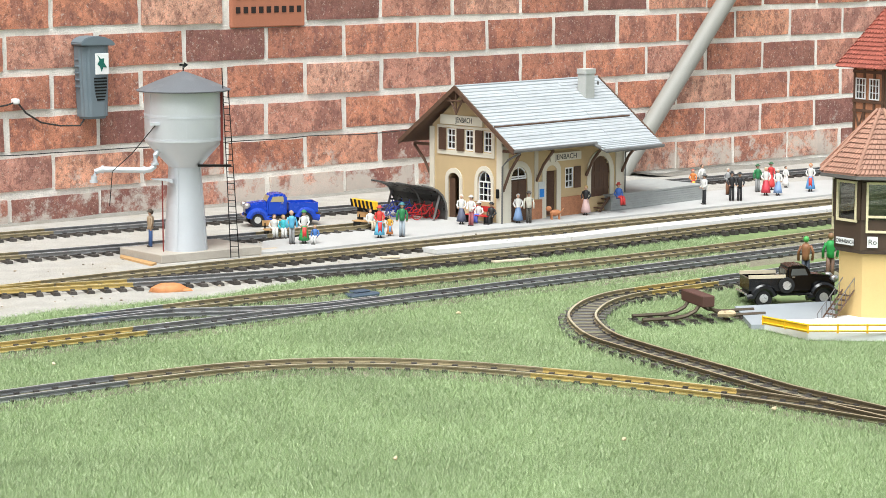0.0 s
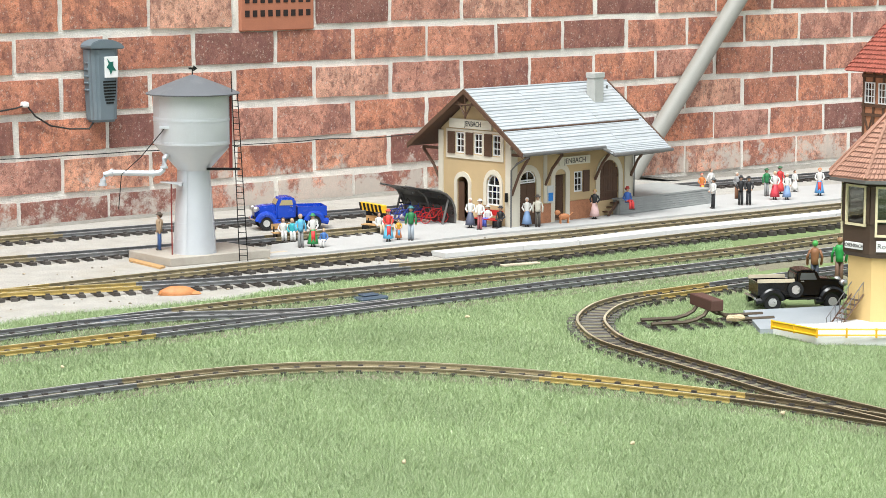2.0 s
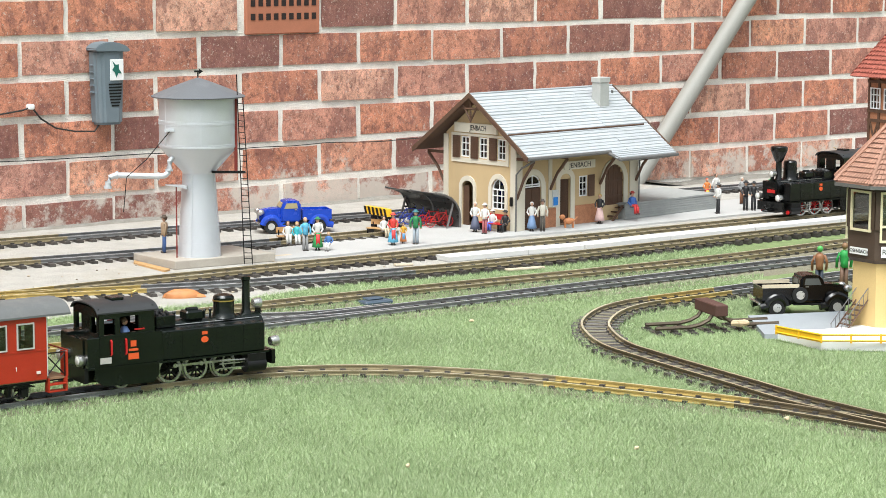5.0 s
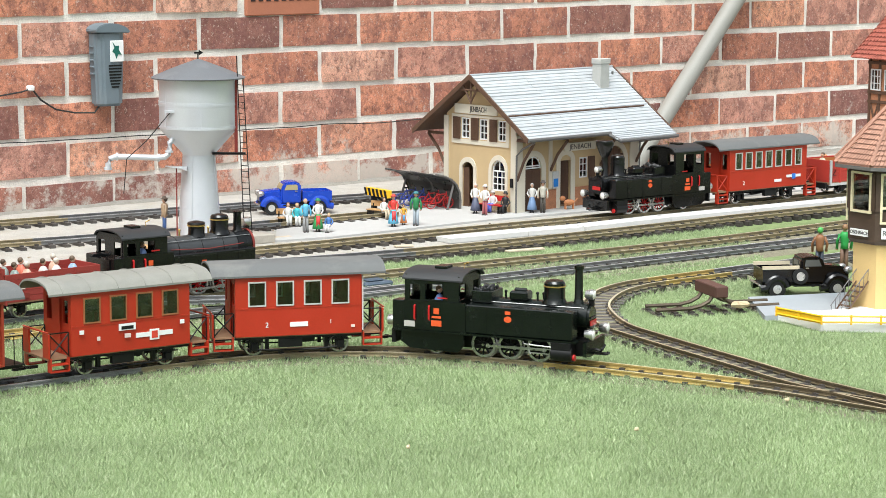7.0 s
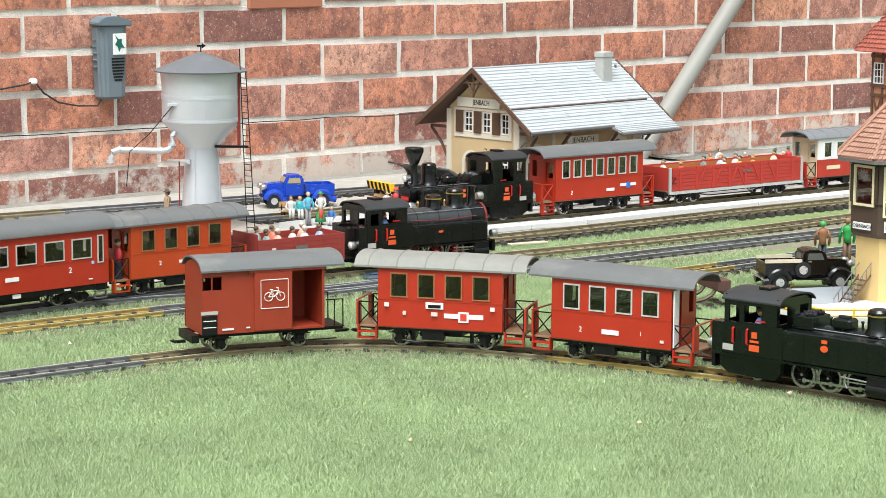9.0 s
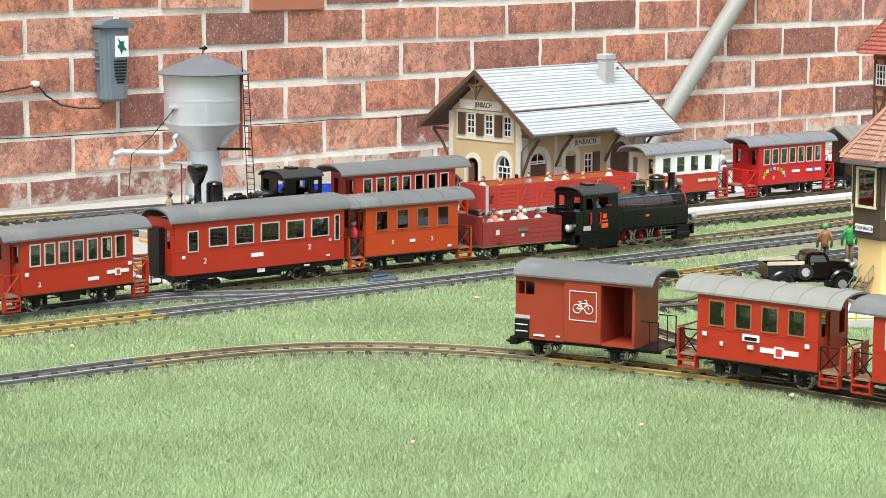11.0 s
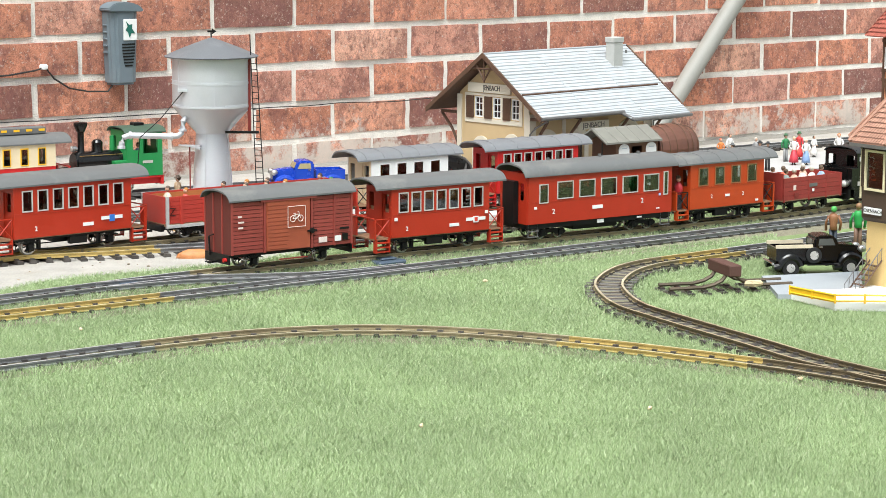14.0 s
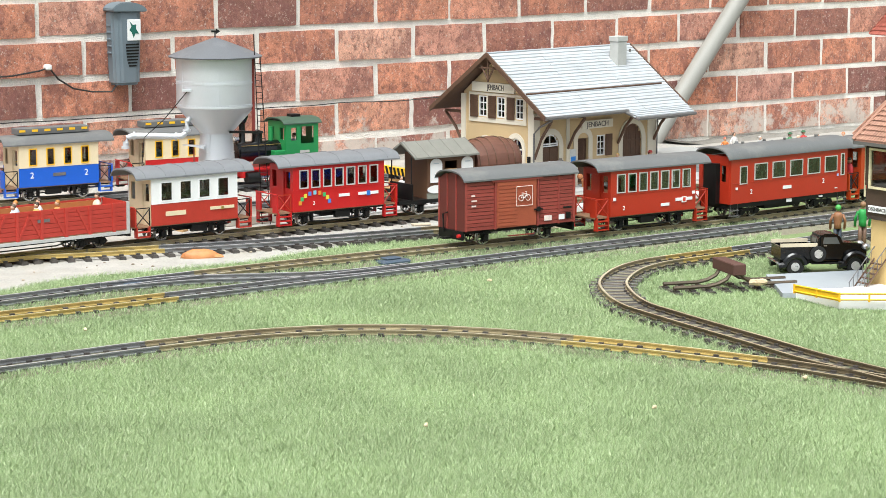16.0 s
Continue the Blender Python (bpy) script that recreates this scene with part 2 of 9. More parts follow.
M_WOODB = mat("brown_timber", (0.10, 0.052, 0.03), 0.7, var=0.3, scale=60, bump=0.4)
M_WOODL = mat("light_wood", (0.5, 0.3, 0.13), 0.6, var=0.2, scale=60)
M_YELLOW = mat("yellow_plastic", (0.8, 0.46, 0.015), 0.45, var=0.06, scale=30)
M_ORANGE = mat("orange_plate", (0.70, 0.095, 0.02), 0.5, var=0.05, scale=30)
M_FRAME = mat("silver_frame", (0.55, 0.53, 0.5), 0.45, 0.15, var=0.08)
M_INT = mat("interior_brown", (0.27, 0.16, 0.09), 0.7, var=0.15, scale=40)
M_PLASTER = mat("ochre_plaster", (0.54, 0.40, 0.22), 0.85, var=0.08, scale=30, bump=0.3, dirt=0.15, dirt_col=(0.5, 0.38, 0.24))
M_TRIMW = mat("pale_plaster_trim", (0.66, 0.61, 0.50), 0.85, var=0.06, scale=30, bump=0.2)
M_SLATE = mat("whitewashed_shingle", (0.41, 0.43, 0.45), 0.55, var=0.08, scale=50, rnd=0.06, dirt=0.35, dirt_col=(0.28, 0.29, 0.29))
M_TILE = mat("terracotta_tile", (0.37, 0.20, 0.142), 0.75, var=0.15, scale=50, rnd=0.15, island=0.12, bump=0.3)
M_GLASS = glass_mat("window_glass", (0.58, 0.59, 0.57), 0.10)
M_DGLASS = glass_mat("dark_window_glass", (0.25, 0.26, 0.26), 0.14)
SKIN = (0.52, 0.31, 0.21)


def tint(col, rough=0.55):
    return mat("paint_%03d_%03d_%03d" % tuple(int(c * 255) for c in col), col, rough, var=0.1, scale=80)


# ------------------------------------------------------------- mesh tools
def bm_new():
    return bmesh.new()


def box(bm, x0, x1, y0, y1, z0, z1, bevel=0.0, m=None):
    r = bmesh.ops.create_cube(bm, size=1)
    vs = r["verts"]
    for v in vs:
        v.co = Vector((x0 + (v.co.x + 0.5) * (x1 - x0), y0 + (v.co.y + 0.5) * (y1 - y0), z0 + (v.co.z + 0.5) * (z1 - z0)))
    if m:
        bmesh.ops.transform(bm, matrix=m, verts=vs)
    if bevel:
        es = list({e for v in vs for e in v.link_edges})
        bmesh.ops.bevel(bm, geom=es, offset=bevel, segments=1, affect="EDGES", profile=0.5)
    return bm


def cyl(bm, p, q, r1, r2=None, n=16, caps=True):
    p, q = Vector(p), Vector(q)
    d = q - p
    rot = d.to_track_quat("Z", "Y").to_matrix().to_4x4()
    bmesh.ops.create_cone(bm, cap_ends=caps, segments=n, radius1=r1, radius2=r1 if r2 is None else r2, depth=d.length,
                          matrix=Matrix.Translation((p + q) / 2) @ rot)
    return bm


def ball(bm, c, r, sx=1, sy=1, sz=1, n=10):
    bmesh.ops.create_uvsphere(bm, u_segments=n, v_segments=max(6, n * 2 // 3), radius=r,
                              matrix=Matrix.Translation(c) @ Matrix.Diagonal((sx, sy, sz, 1)))
    return bm


def lathe(bm, prof, n=32, c=(0, 0, 0)):
    rings = []
    for r, z in prof:
        if r < 1e-5:
            rings.append([bm.verts.new((c[0], c[1], c[2] + z))])
        else:
            rings.append([bm.verts.new((c[0] + r * math.cos(2 * math.pi * i / n), c[1] + r * math.sin(2 * math.pi * i / n), c[2] + z)) for i in range(n)])
    for a, b in zip(rings, rings[1:]):
        for i in range(n):
            j = (i + 1) % n
            if len(a) == 1 and len(b) > 1:
                bm.faces.new((a[0], b[i], b[j]))
            elif len(b) == 1 and len(a) > 1:
                bm.faces.new((a[i], a[j], b[0]))
            elif len(a) > 1:
                bm.faces.new((a[i], a[j], b[j], b[i]))
    return bm


def tube(bm, pts, r, n=8):
    pts = [Vector(p) for p in pts]
    rings = []
    for i, p in enumerate(pts):
        d = (pts[min(i + 1, len(pts) - 1)] - pts[max(i - 1, 0)]).normalized()
        a = d.orthogonal().normalized() if abs(d.z) > 0.95 else d.cross(Vector((0, 0, 1))).normalized()
        b = d.cross(a)
        rings.append([bm.verts.new(p + r * (a * math.cos(2 * math.pi * k / n) + b * math.sin(2 * math.pi * k / n))) for k in range(n)])
    for a, b in zip(rings, rings[1:]):
        for k in range(n):
            bm.faces.new((a[k], a[(k + 1) % n], b[(k + 1) % n], b[k]))
    bm.faces.new(rings[0])
    bm.faces.new(rings[-1][::-1])
    return bm


def prism(bm, poly, y0, y1, axis="y"):
    """A polygon of (x, z) pushed along y, or of (x, y) pushed along z."""
    f = (lambda a, b, c: (a, c, b)) if axis == "y" else ((lambda a, b, c: (c, a, b)) if axis == "x" else (lambda a, b, c: (a, b, c)))
    A = [bm.verts.new(f(a, b, y0)) for a, b in poly]
    B = [bm.verts.new(f(a, b, y1)) for a, b in poly]
    n = len(poly)
    bm.faces.new(A)
    bm.faces.new(B[::-1])
    for i in range(n):
        bm.faces.new((A[i], B[i], B[(i + 1) % n], A[(i + 1) % n]))
    return bm


def part(name, bm, material, parent, label="", smooth=False, m=None):
    bmesh.ops.recalc_face_normals(bm, faces=bm.faces)
    me = bpy.data.meshes.new(name)
    if smooth:
        for f in bm.faces:
            f.smooth = True
        for e in bm.edges:
            if len(e.link_faces) == 2 and e.calc_face_angle(0) > 0.6:
                e.smooth = False
    bm.to_mesh(me)
    bm.free()
    for k in (material if isinstance(material, (list, tuple)) else (material,)):
        me.materials.append(k)
    ob = new(name, me)
    if parent:
        ob.parent = parent
    if m:
        ob.matrix_basis = m
    if label:
        ob["label"] = label
    return ob


def thing(name, m, label, category, group="", kind=""):
    ob = new(name)
    ob.empty_display_size = 0.02
    ob.matrix_basis = m
    return tagged(ob, label, category, group, kind)


def text_mesh(name, body, size, material, parent, m):
    cu = bpy.data.curves.new(name, "FONT")
    cu.body = body
    cu.size = size
    cu.align_x, cu.align_y = "CENTER", "CENTER"
    cu.extrude = 0.0004
    tmp = new(name, cu)
    bpy.context.view_layer.update()
    me = bpy.data.meshes.new_from_object(tmp)
    bpy.data.objects.remove(tmp)
    me.materials.clear()
    me.materials.append(material)
    ob = new(name, me)
    ob.parent = parent
    ob.matrix_basis = m
    return ob


# ------------------------------------------------------------- tracks
RAIL_TOP = 0.018
LINES = {
    "back": [(-0.984, 5.089), (-0.473, 5.438), (0.038, 5.788), (0.549, 6.141), (1.061, 6.497)],
    "siding": [(-0.919, 4.756), (-0.734, 4.872), (-0.549, 4.996), (-0.365, 5.129), (-0.180, 5.270)],
    "platform": [(-0.864, 4.293), (-0.640, 4.488), (-0.415, 4.668), (-0.190, 4.839), (0.034, 5.009), (0.259, 5.179), (0.483, 5.353), (0.708, 5.529), (0.933, 5.702)],
    "loop": [(-0.864, 4.302), (-0.645, 4.381), (-0.426, 4.475), (-0.207, 4.592), (0.012, 4.733), (0.231, 4.898), (0.450, 5.077), (0.669, 5.260), (0.888, 5.426)],
    "lawn_far": [(-0.749, 3.861), (-0.551, 4.044), (-0.353, 4.206), (-0.154, 4.354), (0.044, 4.493), (0.242, 4.632), (0.440, 4.776), (0.639, 4.933), (0.837, 5.109)],
    "lawn_near": [(-0.720, 3.707), (-0.535, 3.847), (-0.349, 3.991), (-0.164, 4.137), (0.021, 4.283), (0.206, 4.431), (0.391, 4.577), (0.576, 4.723), (0.762, 4.866)],
    "crossover": [(-0.640, 3.961), (-0.507, 4.038), (-0.374, 4.067), (-0.241, 4.103), (-0.108, 4.196)],
    "bend": [(0.744, 4.603), (0.567, 4.458), (0.447, 4.357), (0.389, 4.308), (0.332, 4.254), (0.279, 4.162), (0.246, 4.030), (0.248, 3.913), (0.269, 3.802), (0.309, 3.717), (0.367, 3.607), (0.437, 3.480), (0.498, 3.365), (0.552, 3.286), (0.621, 3.187)],
    "front": [(-0.644, 3.308), (-0.486, 3.431), (-0.329, 3.530), (-0.172, 3.573), (-0.014, 3.555), (0.143, 3.493), (0.301, 3.405), (0.458, 3.300), (0.616, 3.162)],
}


class Line:
    """A smooth line through a few points on the ground, with straight ends."""

    def __init__(self, pts, ext=4.0):
        Q = [Vector(p) for p in pts]
        Q = [2 * Q[0] - Q[1]] + Q + [2 * Q[-1] - Q[-2]]
        out = []
        for i in range(1, len(Q) - 2):
            p0, p1, p2, p3 = Q[i - 1:i + 3]
            for k in range(40):
                u = k / 40
                out.append(0.5 * (2 * p1 + (p2 - p0) * u + (2 * p0 - 5 * p1 + 4 * p2 - p3) * u * u + (3 * p1 - p0 - 3 * p2 + p3) * u ** 3))
        out.append(Q[-2])
        d0 = (out[0] - out[1]).normalized()
        d1 = (out[-1] - out[-2]).normalized()
        out = [out[0] + d0 * ext] + out + [out[-1] + d1 * ext]
        self.P = np.array([(p.x, p.y) for p in out])
        self.S = np.r_[0, np.cumsum(np.linalg.norm(np.diff(self.P, axis=0), axis=1))] - ext
        self.length = float(self.S[-1]) - ext

    def at(self, s):
        return Vector((float(np.interp(s, self.S, self.P[:, 0])), float(np.interp(s, self.S, self.P[:, 1]))))

    def seat(self, s, base, z=RAIL_TOP):
        """Pose of a vehicle whose two axles stand base apart round s."""
        a, b = self.at(s - base / 2), self.at(s + base / 2)
        c, d = (a + b) / 2, b - a
        return pose(c.x, c.y, z, 0, 0, math.degrees(math.atan2(d.y, d.x)))


WAY = {k: Line(v) for k, v in LINES.items()}
RAIL_PROFILE = [(-0.0035, 0), (0.0035, 0), (0.0035, 0.0012), (0.0011, 0.002), (0.0011, 0.005), (0.0021, 0.0058), (0.0021, 0.008), (-0.0021, 0.008), (-0.0021, 0.0058), (-0.0011, 0.005), (-0.0011, 0.002), (-0.0035, 0.0012)]


def sweep_rail(bm, way, s0, s1, off, z=0.010):
    n = max(2, int((s1 - s0) / 0.02))
    rings = []
    for i in range(n + 1):
        s = s0 + (s1 - s0) * i / n
        p, q = way.at(s), way.at(s + 0.01)
        d = (q - p).normalized()
        nn = Vector((-d.y, d.x))
        rings.append([bm.verts.new((p.x + nn.x * (off + a), p.y + nn.y * (off + a), z + b)) for a, b in RAIL_PROFILE])
    m = len(RAIL_PROFILE)
    for a, b in zip(rings, rings[1:]):
        for k in range(m):
            f = bm.faces.new((a[k], a[(k + 1) % m], b[(k + 1) % m], b[k]))
            f.material_index = 0 if k == 6 else 1
    bm.faces.new(rings[0])
    bm.faces.new(rings[-1][::-1])


def sleeper_mesh(half=0.042):
    bm = bm_new()
    prism(bm, [(-0.0070, 0), (0.0070, 0), (0.0062, 0.0085), (0.005, 0.010), (-0.005, 0.010), (-0.0062, 0.0085)], -half, half)
    for y in (-0.0235, 0.0235):
        box(bm, -0.0042, 0.0042, y - 0.0062, y + 0.0062, 0.0095, 0.0128)
    bmesh.ops.recalc_face_normals(bm, faces=bm.faces)
    me = bpy.data.meshes.new("sleeper")
    bm.to_mesh(me)
    bm.free()
    me.materials.append(M_SLEEP)
    return me


SLEEPER = sleeper_mesh()
SLEEPER_CUT = sleeper_mesh(0.029)
SUNK = ("lawn_far", "lawn_near", "crossover", "front")


def railway(key, s0, s1, rail_mat, label, gap=0.0318, stretches=()):
    way = WAY[key]
    t = thing("railway_track", Matrix.Identity(4), label, "railway track", "model railway tracks", "structure")
    cuts = [(s0, s1, rail_mat)] if not stretches else stretches
    for a, b, m in cuts:
        for off in (-0.0238, 0.0238):
            bm = bm_new()
            sweep_rail(bm, way, a, b, off)
            part("rail", bm, (m, WEBS[m]), t)
    n = int((s1 - s0) / gap)
    for i in range(min(n, 295)):
        ob = new("sleeper", SLEEPER_CUT if key in SUNK else SLEEPER)
        ob.parent = t
        ob.matrix_basis = way.seat(s0 + gap * (i + 0.5), 0.02, 0.0) @ pose(0, random.uniform(-0.0015, 0.0015), random.uniform(-0.0012, 0.0002), 0, 0, random.uniform(-2, 2))
    return t


railway("back", -3.4, WAY["back"].length + 0.9, M_RAILD, "dull brass model track on pale sand by the wall", stretches=[(-3.4, 0.12, M_RAILH), (0.12, 1.0, M_RAILD), (1.0, WAY["back"].length + 0.9, M_RAILD)])
railway("siding", -0.9, WAY["siding"].length + 0.04, M_RAILD, "dark siding track ending at a striped buffer stop", stretches=[(-0.9, 0.05, M_RAILH), (0.05, 0.62, M_RAILD), (0.62, WAY["siding"].length + 0.04, M_RAILH)])
railway("platform", -1.1, WAY["platform"].length + 3.6, M_RAILH, "weathered brass track beside the station platform", stretches=[(-1.1, 0.14, M_RAILG), (0.14, WAY["platform"].length + 3.6, M_RAILH)])
railway("loop", 0.02, WAY["loop"].length + 0.9, M_RAILH, "weathered brass track between white boards and lawn", stretches=[(0.02, 0.28, M_RAILG), (0.28, 0.85, M_RAILD), (0.85, WAY["loop"].length + 0.9, M_RAILH)])
railway("lawn_far", -3.4, WAY["lawn_far"].length + 0.9, M_RAILD, "dark track sunk in the lawn", stretches=[(-3.4, 0.35, M_RAILD), (0.35, WAY["lawn_far"].length + 0.9, M_RAILH)])
railway("lawn_near", -0.9, WAY["lawn_near"].length + 0.9, M_RAILD, "dark track sunk in the lawn with a brass stretch", stretches=[(-0.9, 0.26, M_RAILG), (0.26, WAY["lawn_near"].length + 0.9, M_RAILD)])
railway("crossover", 0.0, WAY["crossover"].length, M_RAILD, "dark crossover track joining two lawn tracks")
railway("bend", -0.5, WAY["bend"].length + 0.3, M_RAILH, "tightly curved rusty track on the lawn", stretches=[(-0.5, 0.3, M_RAILD), (0.3, 0.48, M_RAILG), (0.48, 0.98, M_RAILH), (0.98, WAY["bend"].length + 0.3, M_RAILR)])
railway("front", -2.3, WAY["front"].length + 2.1, M_RAILH, "curved weathered brass track sunk in the lawn", stretches=[(-2.3, 0.2, M_RAILD), (0.2, 0.88, M_RAILH), (0.88, 1.2, M_RAILG), (1.2, WAY["front"].length + 2.1, M_RAILR)])

# ------------------------------------------------------------- ground
M_BED = mat("dry_track_bed", (0.20, 0.18, 0.125), 0.95, var=0.35, scale=60, bump=0.8, dirt=0.5, dirt_col=(0.13, 0.16, 0.07), fine=400)
BED = {"lawn_far": 0.0092, "lawn_near": 0.0092, "crossover": 0.0090, "front": 0.0094, "bend": 0.0080}


def track_bed(key, top):
    """Low bank of soil that holds the sleepers of a track in the lawn."""
    way = WAY[key]
    bm = bm_new()
    prev = None
    s0, s1 = {"crossover": (0.0, way.length), "bend": (-0.5, way.length + 0.3)}.get(key, (-0.95, way.length + 0.9))
    n = int((s1 - s0) / 0.02)
    for i in range(n + 1):
        p, q = way.at(s0 + (s1 - s0) * i / n), way.at(s0 + (s1 - s0) * i / n + 0.01)
        d = (q - p).normalized()
        cur = [bm.verts.new((p.x - d.y * o, p.y + d.x * o, z + 0.0006 * noise.noise(Vector((p.x * 50, p.y * 50, o * 90))))) for o, z in ((-0.046, -0.002), (-0.034, top * 0.7), (-0.022, top), (0.0, top), (0.022, top), (0.034, top * 0.7), (0.046, -0.002))]
        if prev:
            for a in range(6):
                bm.faces.new((prev[a], prev[a + 1], cur[a + 1], cur[a]))
        prev = cur
    tagged(part("track_bed", bm, M_BED, None, smooth=True), "low bank of dry soil under a lawn track", "track bed", "beds of the lawn tracks", "structure")


for key, top in BED.items():
    track_bed(key, top)
EDGE = [(-0.875, 3.909), (-0.787, 4.059), (-0.748, 4.120), (-0.655, 4.182), (-0.559, 4.240), (-0.412, 4.340), (-0.314, 4.474), (-0.208, 4.578), (-0.039, 4.662), (0.138, 4.816), (0.262, 4.919), (0.459, 5.100), (0.672, 5.294), (0.894, 5.460), (1.068, 5.603)]
EX, EY = [p[0] for p in EDGE], [p[1] for p in EDGE]


def edge_y(x):
    return float(np.interp(x, EX, EY))


def ease(v):
    v = min(1.0, max(0.0, v))
    return v * v * (3 - 2 * v)


BX, BY = [p[0] for p in LINES["back"]], [p[1] for p in LINES["back"]]


def back_y(x):
    """The rearmost track's line, carried on past its last points."""
    if x > BX[-1]:
        return BY[-1] + (x - BX[-1]) * 0.695
    return BY[0] + (x - BX[0]) * 0.684 if x < BX[0] else float(np.interp(x, BX, BY))


def dip(x, y, start=0.05):
    """The bed falls away a little between the rearmost track and the wall."""
    return 0.034 * ease((y - back_y(x) - start) / 0.08) * ease((x - 0.40) / 0.25)


bm = bm_new()
GXS = [-60, -8, -2, 0.1] + [0.2 + 0.1 * k for k in range(33)] + [8, 60]
GYS = [-60, -5, 2, 4, 5.4] + [5.5 + 0.1 * k for k in range(36)] + [20, 60]
grid = [[bm.verts.new((x, y, -0.001 - (1.6 * dip(x, y, -0.06) if y < 10 and x < 4 else 0.0))) for y in GYS] for x in GXS]
for a, b in zip(grid, grid[1:]):
    for k in range(len(GYS) - 1):
        bm.faces.new((a[k], b[k], b[k + 1], a[k + 1]))
tagged(part("ground", bm, M_SOIL, None), "flat garden lawn ground reaching far away", "lawn", "", "structure")

bm = bm_new()
prev = None
for x in np.linspace(-3.0, 3.2, 140):
    x = float(x)
    wob = 0.012 * noise.noise(Vector((x * 9, 0, 0))) + 0.006 * noise.noise(Vector((x * 40, 3, 0)))
    e = edge_y(x) + wob
    cur = [bm.verts.new((x, e, 0.0))]
    for y in [e + 0.02] + [back_y(x) + d for d in (0.04, 0.07, 0.10, 0.14)] + [e + 4.0]:
        cur.append(bm.verts.new((x, y, 0.003 - dip(x, y))))
    if prev:
        for k in range(len(cur) - 1):
            bm.faces.new((prev[k], cur[k], cur[k + 1], prev[k + 1]))
    prev = cur
tagged(part("pavement", bm, M_SAND, None), "pale sandy concrete bed under the station tracks", "pavement", "", "structure")


def slab(name, pts, z0, z1, material, label, category):
    bm = bm_new()
    prism(bm, pts, z0, z1, "z")
    ob = part(name, bm, material, None)
    return tagged(ob, label, category, "", "structure")


slab("platform", [(-0.385, 4.866), (-0.272, 4.927), (-0.105, 5.072), (0.079, 5.236), (0.286, 5.380), (0.649, 5.667), (1.018, 5.961), (1.228, 6.133), (1.278, 6.387), (0.943, 6.243), (0.606, 5.935), (0.243, 5.610), (0.048, 5.465), (-0.019, 5.487), (-0.125, 5.411), (-0.186, 5.256), (-0.396, 5.044)], 0.001, 0.0075, M_PAVE, "smooth light grey station platform slab", "platform")
STRIP = [(-0.029, 4.880), (0.143, 5.005), (0.270, 5.085), (0.473, 5.257), (0.687, 5.418), (0.915, 5.590), (1.160, 5.792)]
for i, (a, b) in enumerate(zip(STRIP, STRIP[1:])):
    bm = bm_new()
    a, b = Vector(a), Vector(b)
    d = (b - a).normalized()
    n = Vector((-d.y, d.x)) * 0.026
    b = b - d * 0.003
    prism(bm, [tuple(a - n), tuple(b - n), tuple(b + n), tuple(a + n)], 0.004, 0.014, "z")
    tagged(part("board", bm, M_BOARD, None), "flat white board laid between two tracks", "board", "white boards between tracks")

# ------------------------------------------------------------- brick wall
WALL = Matrix.Translation((-1.0305, 5.3448, 0)) @ pose(0, 0, 0, 0, 0, 40.62)
bm = bm_new()
box(bm, -4.0, 8.0, 0.0058, 0.3, -0.2, 3.2)
wall_back = part("wall_back", bm, M_MORTAR, None)
wall_back.matrix_basis = WALL
tagged(wall_back, "tall red brick house wall with thick pale mortar joints", "brick wall", "", "structure")
COURSE, PITCH = 0.0945, 0.249


def brick_mesh(seed, w):
    rnd = random.Random(seed)
    bm = bm_new()
    box(bm, 0, w, 0, 0.05, 0, COURSE - 0.0175, 0.0)
    bmesh.ops.subdivide_edges(bm, edges=[e for e in bm.edges if abs(e.verts[0].co.x - e.verts[1].co.x) > 0.01], cuts=5, use_grid_fill=True)
    bmesh.ops.subdivide_edges(bm, edges=[e for e in bm.edges if abs(e.verts[0].co.z - e.verts[1].co.z) > 0.01], cuts=2, use_grid_fill=True)
    for v in bm.verts:
        c = v.co
        edge = (c.x < 1e-4 or c.x > w - 1e-4) or (c.z < 1e-4 or c.z > COURSE - 0.01751)
        v.co = c + Vector((rnd.uniform(-1, 1) * 0.0011, (rnd.uniform(0.0002, 0.0022) if edge else rnd.uniform(-0.0022, 0.0018)) if c.y < 0.01 else 0, rnd.uniform(-1, 1) * 0.0011))
    bmesh.ops.recalc_face_normals(bm, faces=bm.faces)
    me = bpy.data.meshes.new("brick")
    for f in bm.faces:
        f.smooth = True
    for e in bm.edges:
        e.smooth = e.calc_face_angle(0) < 0.7
    bm.to_mesh(me)
    bm.free()
    me.materials.append(M_BRICK)
    return me


VENT_U, VENT_Z = (0.655, 0.90), (0.442, 0.58)


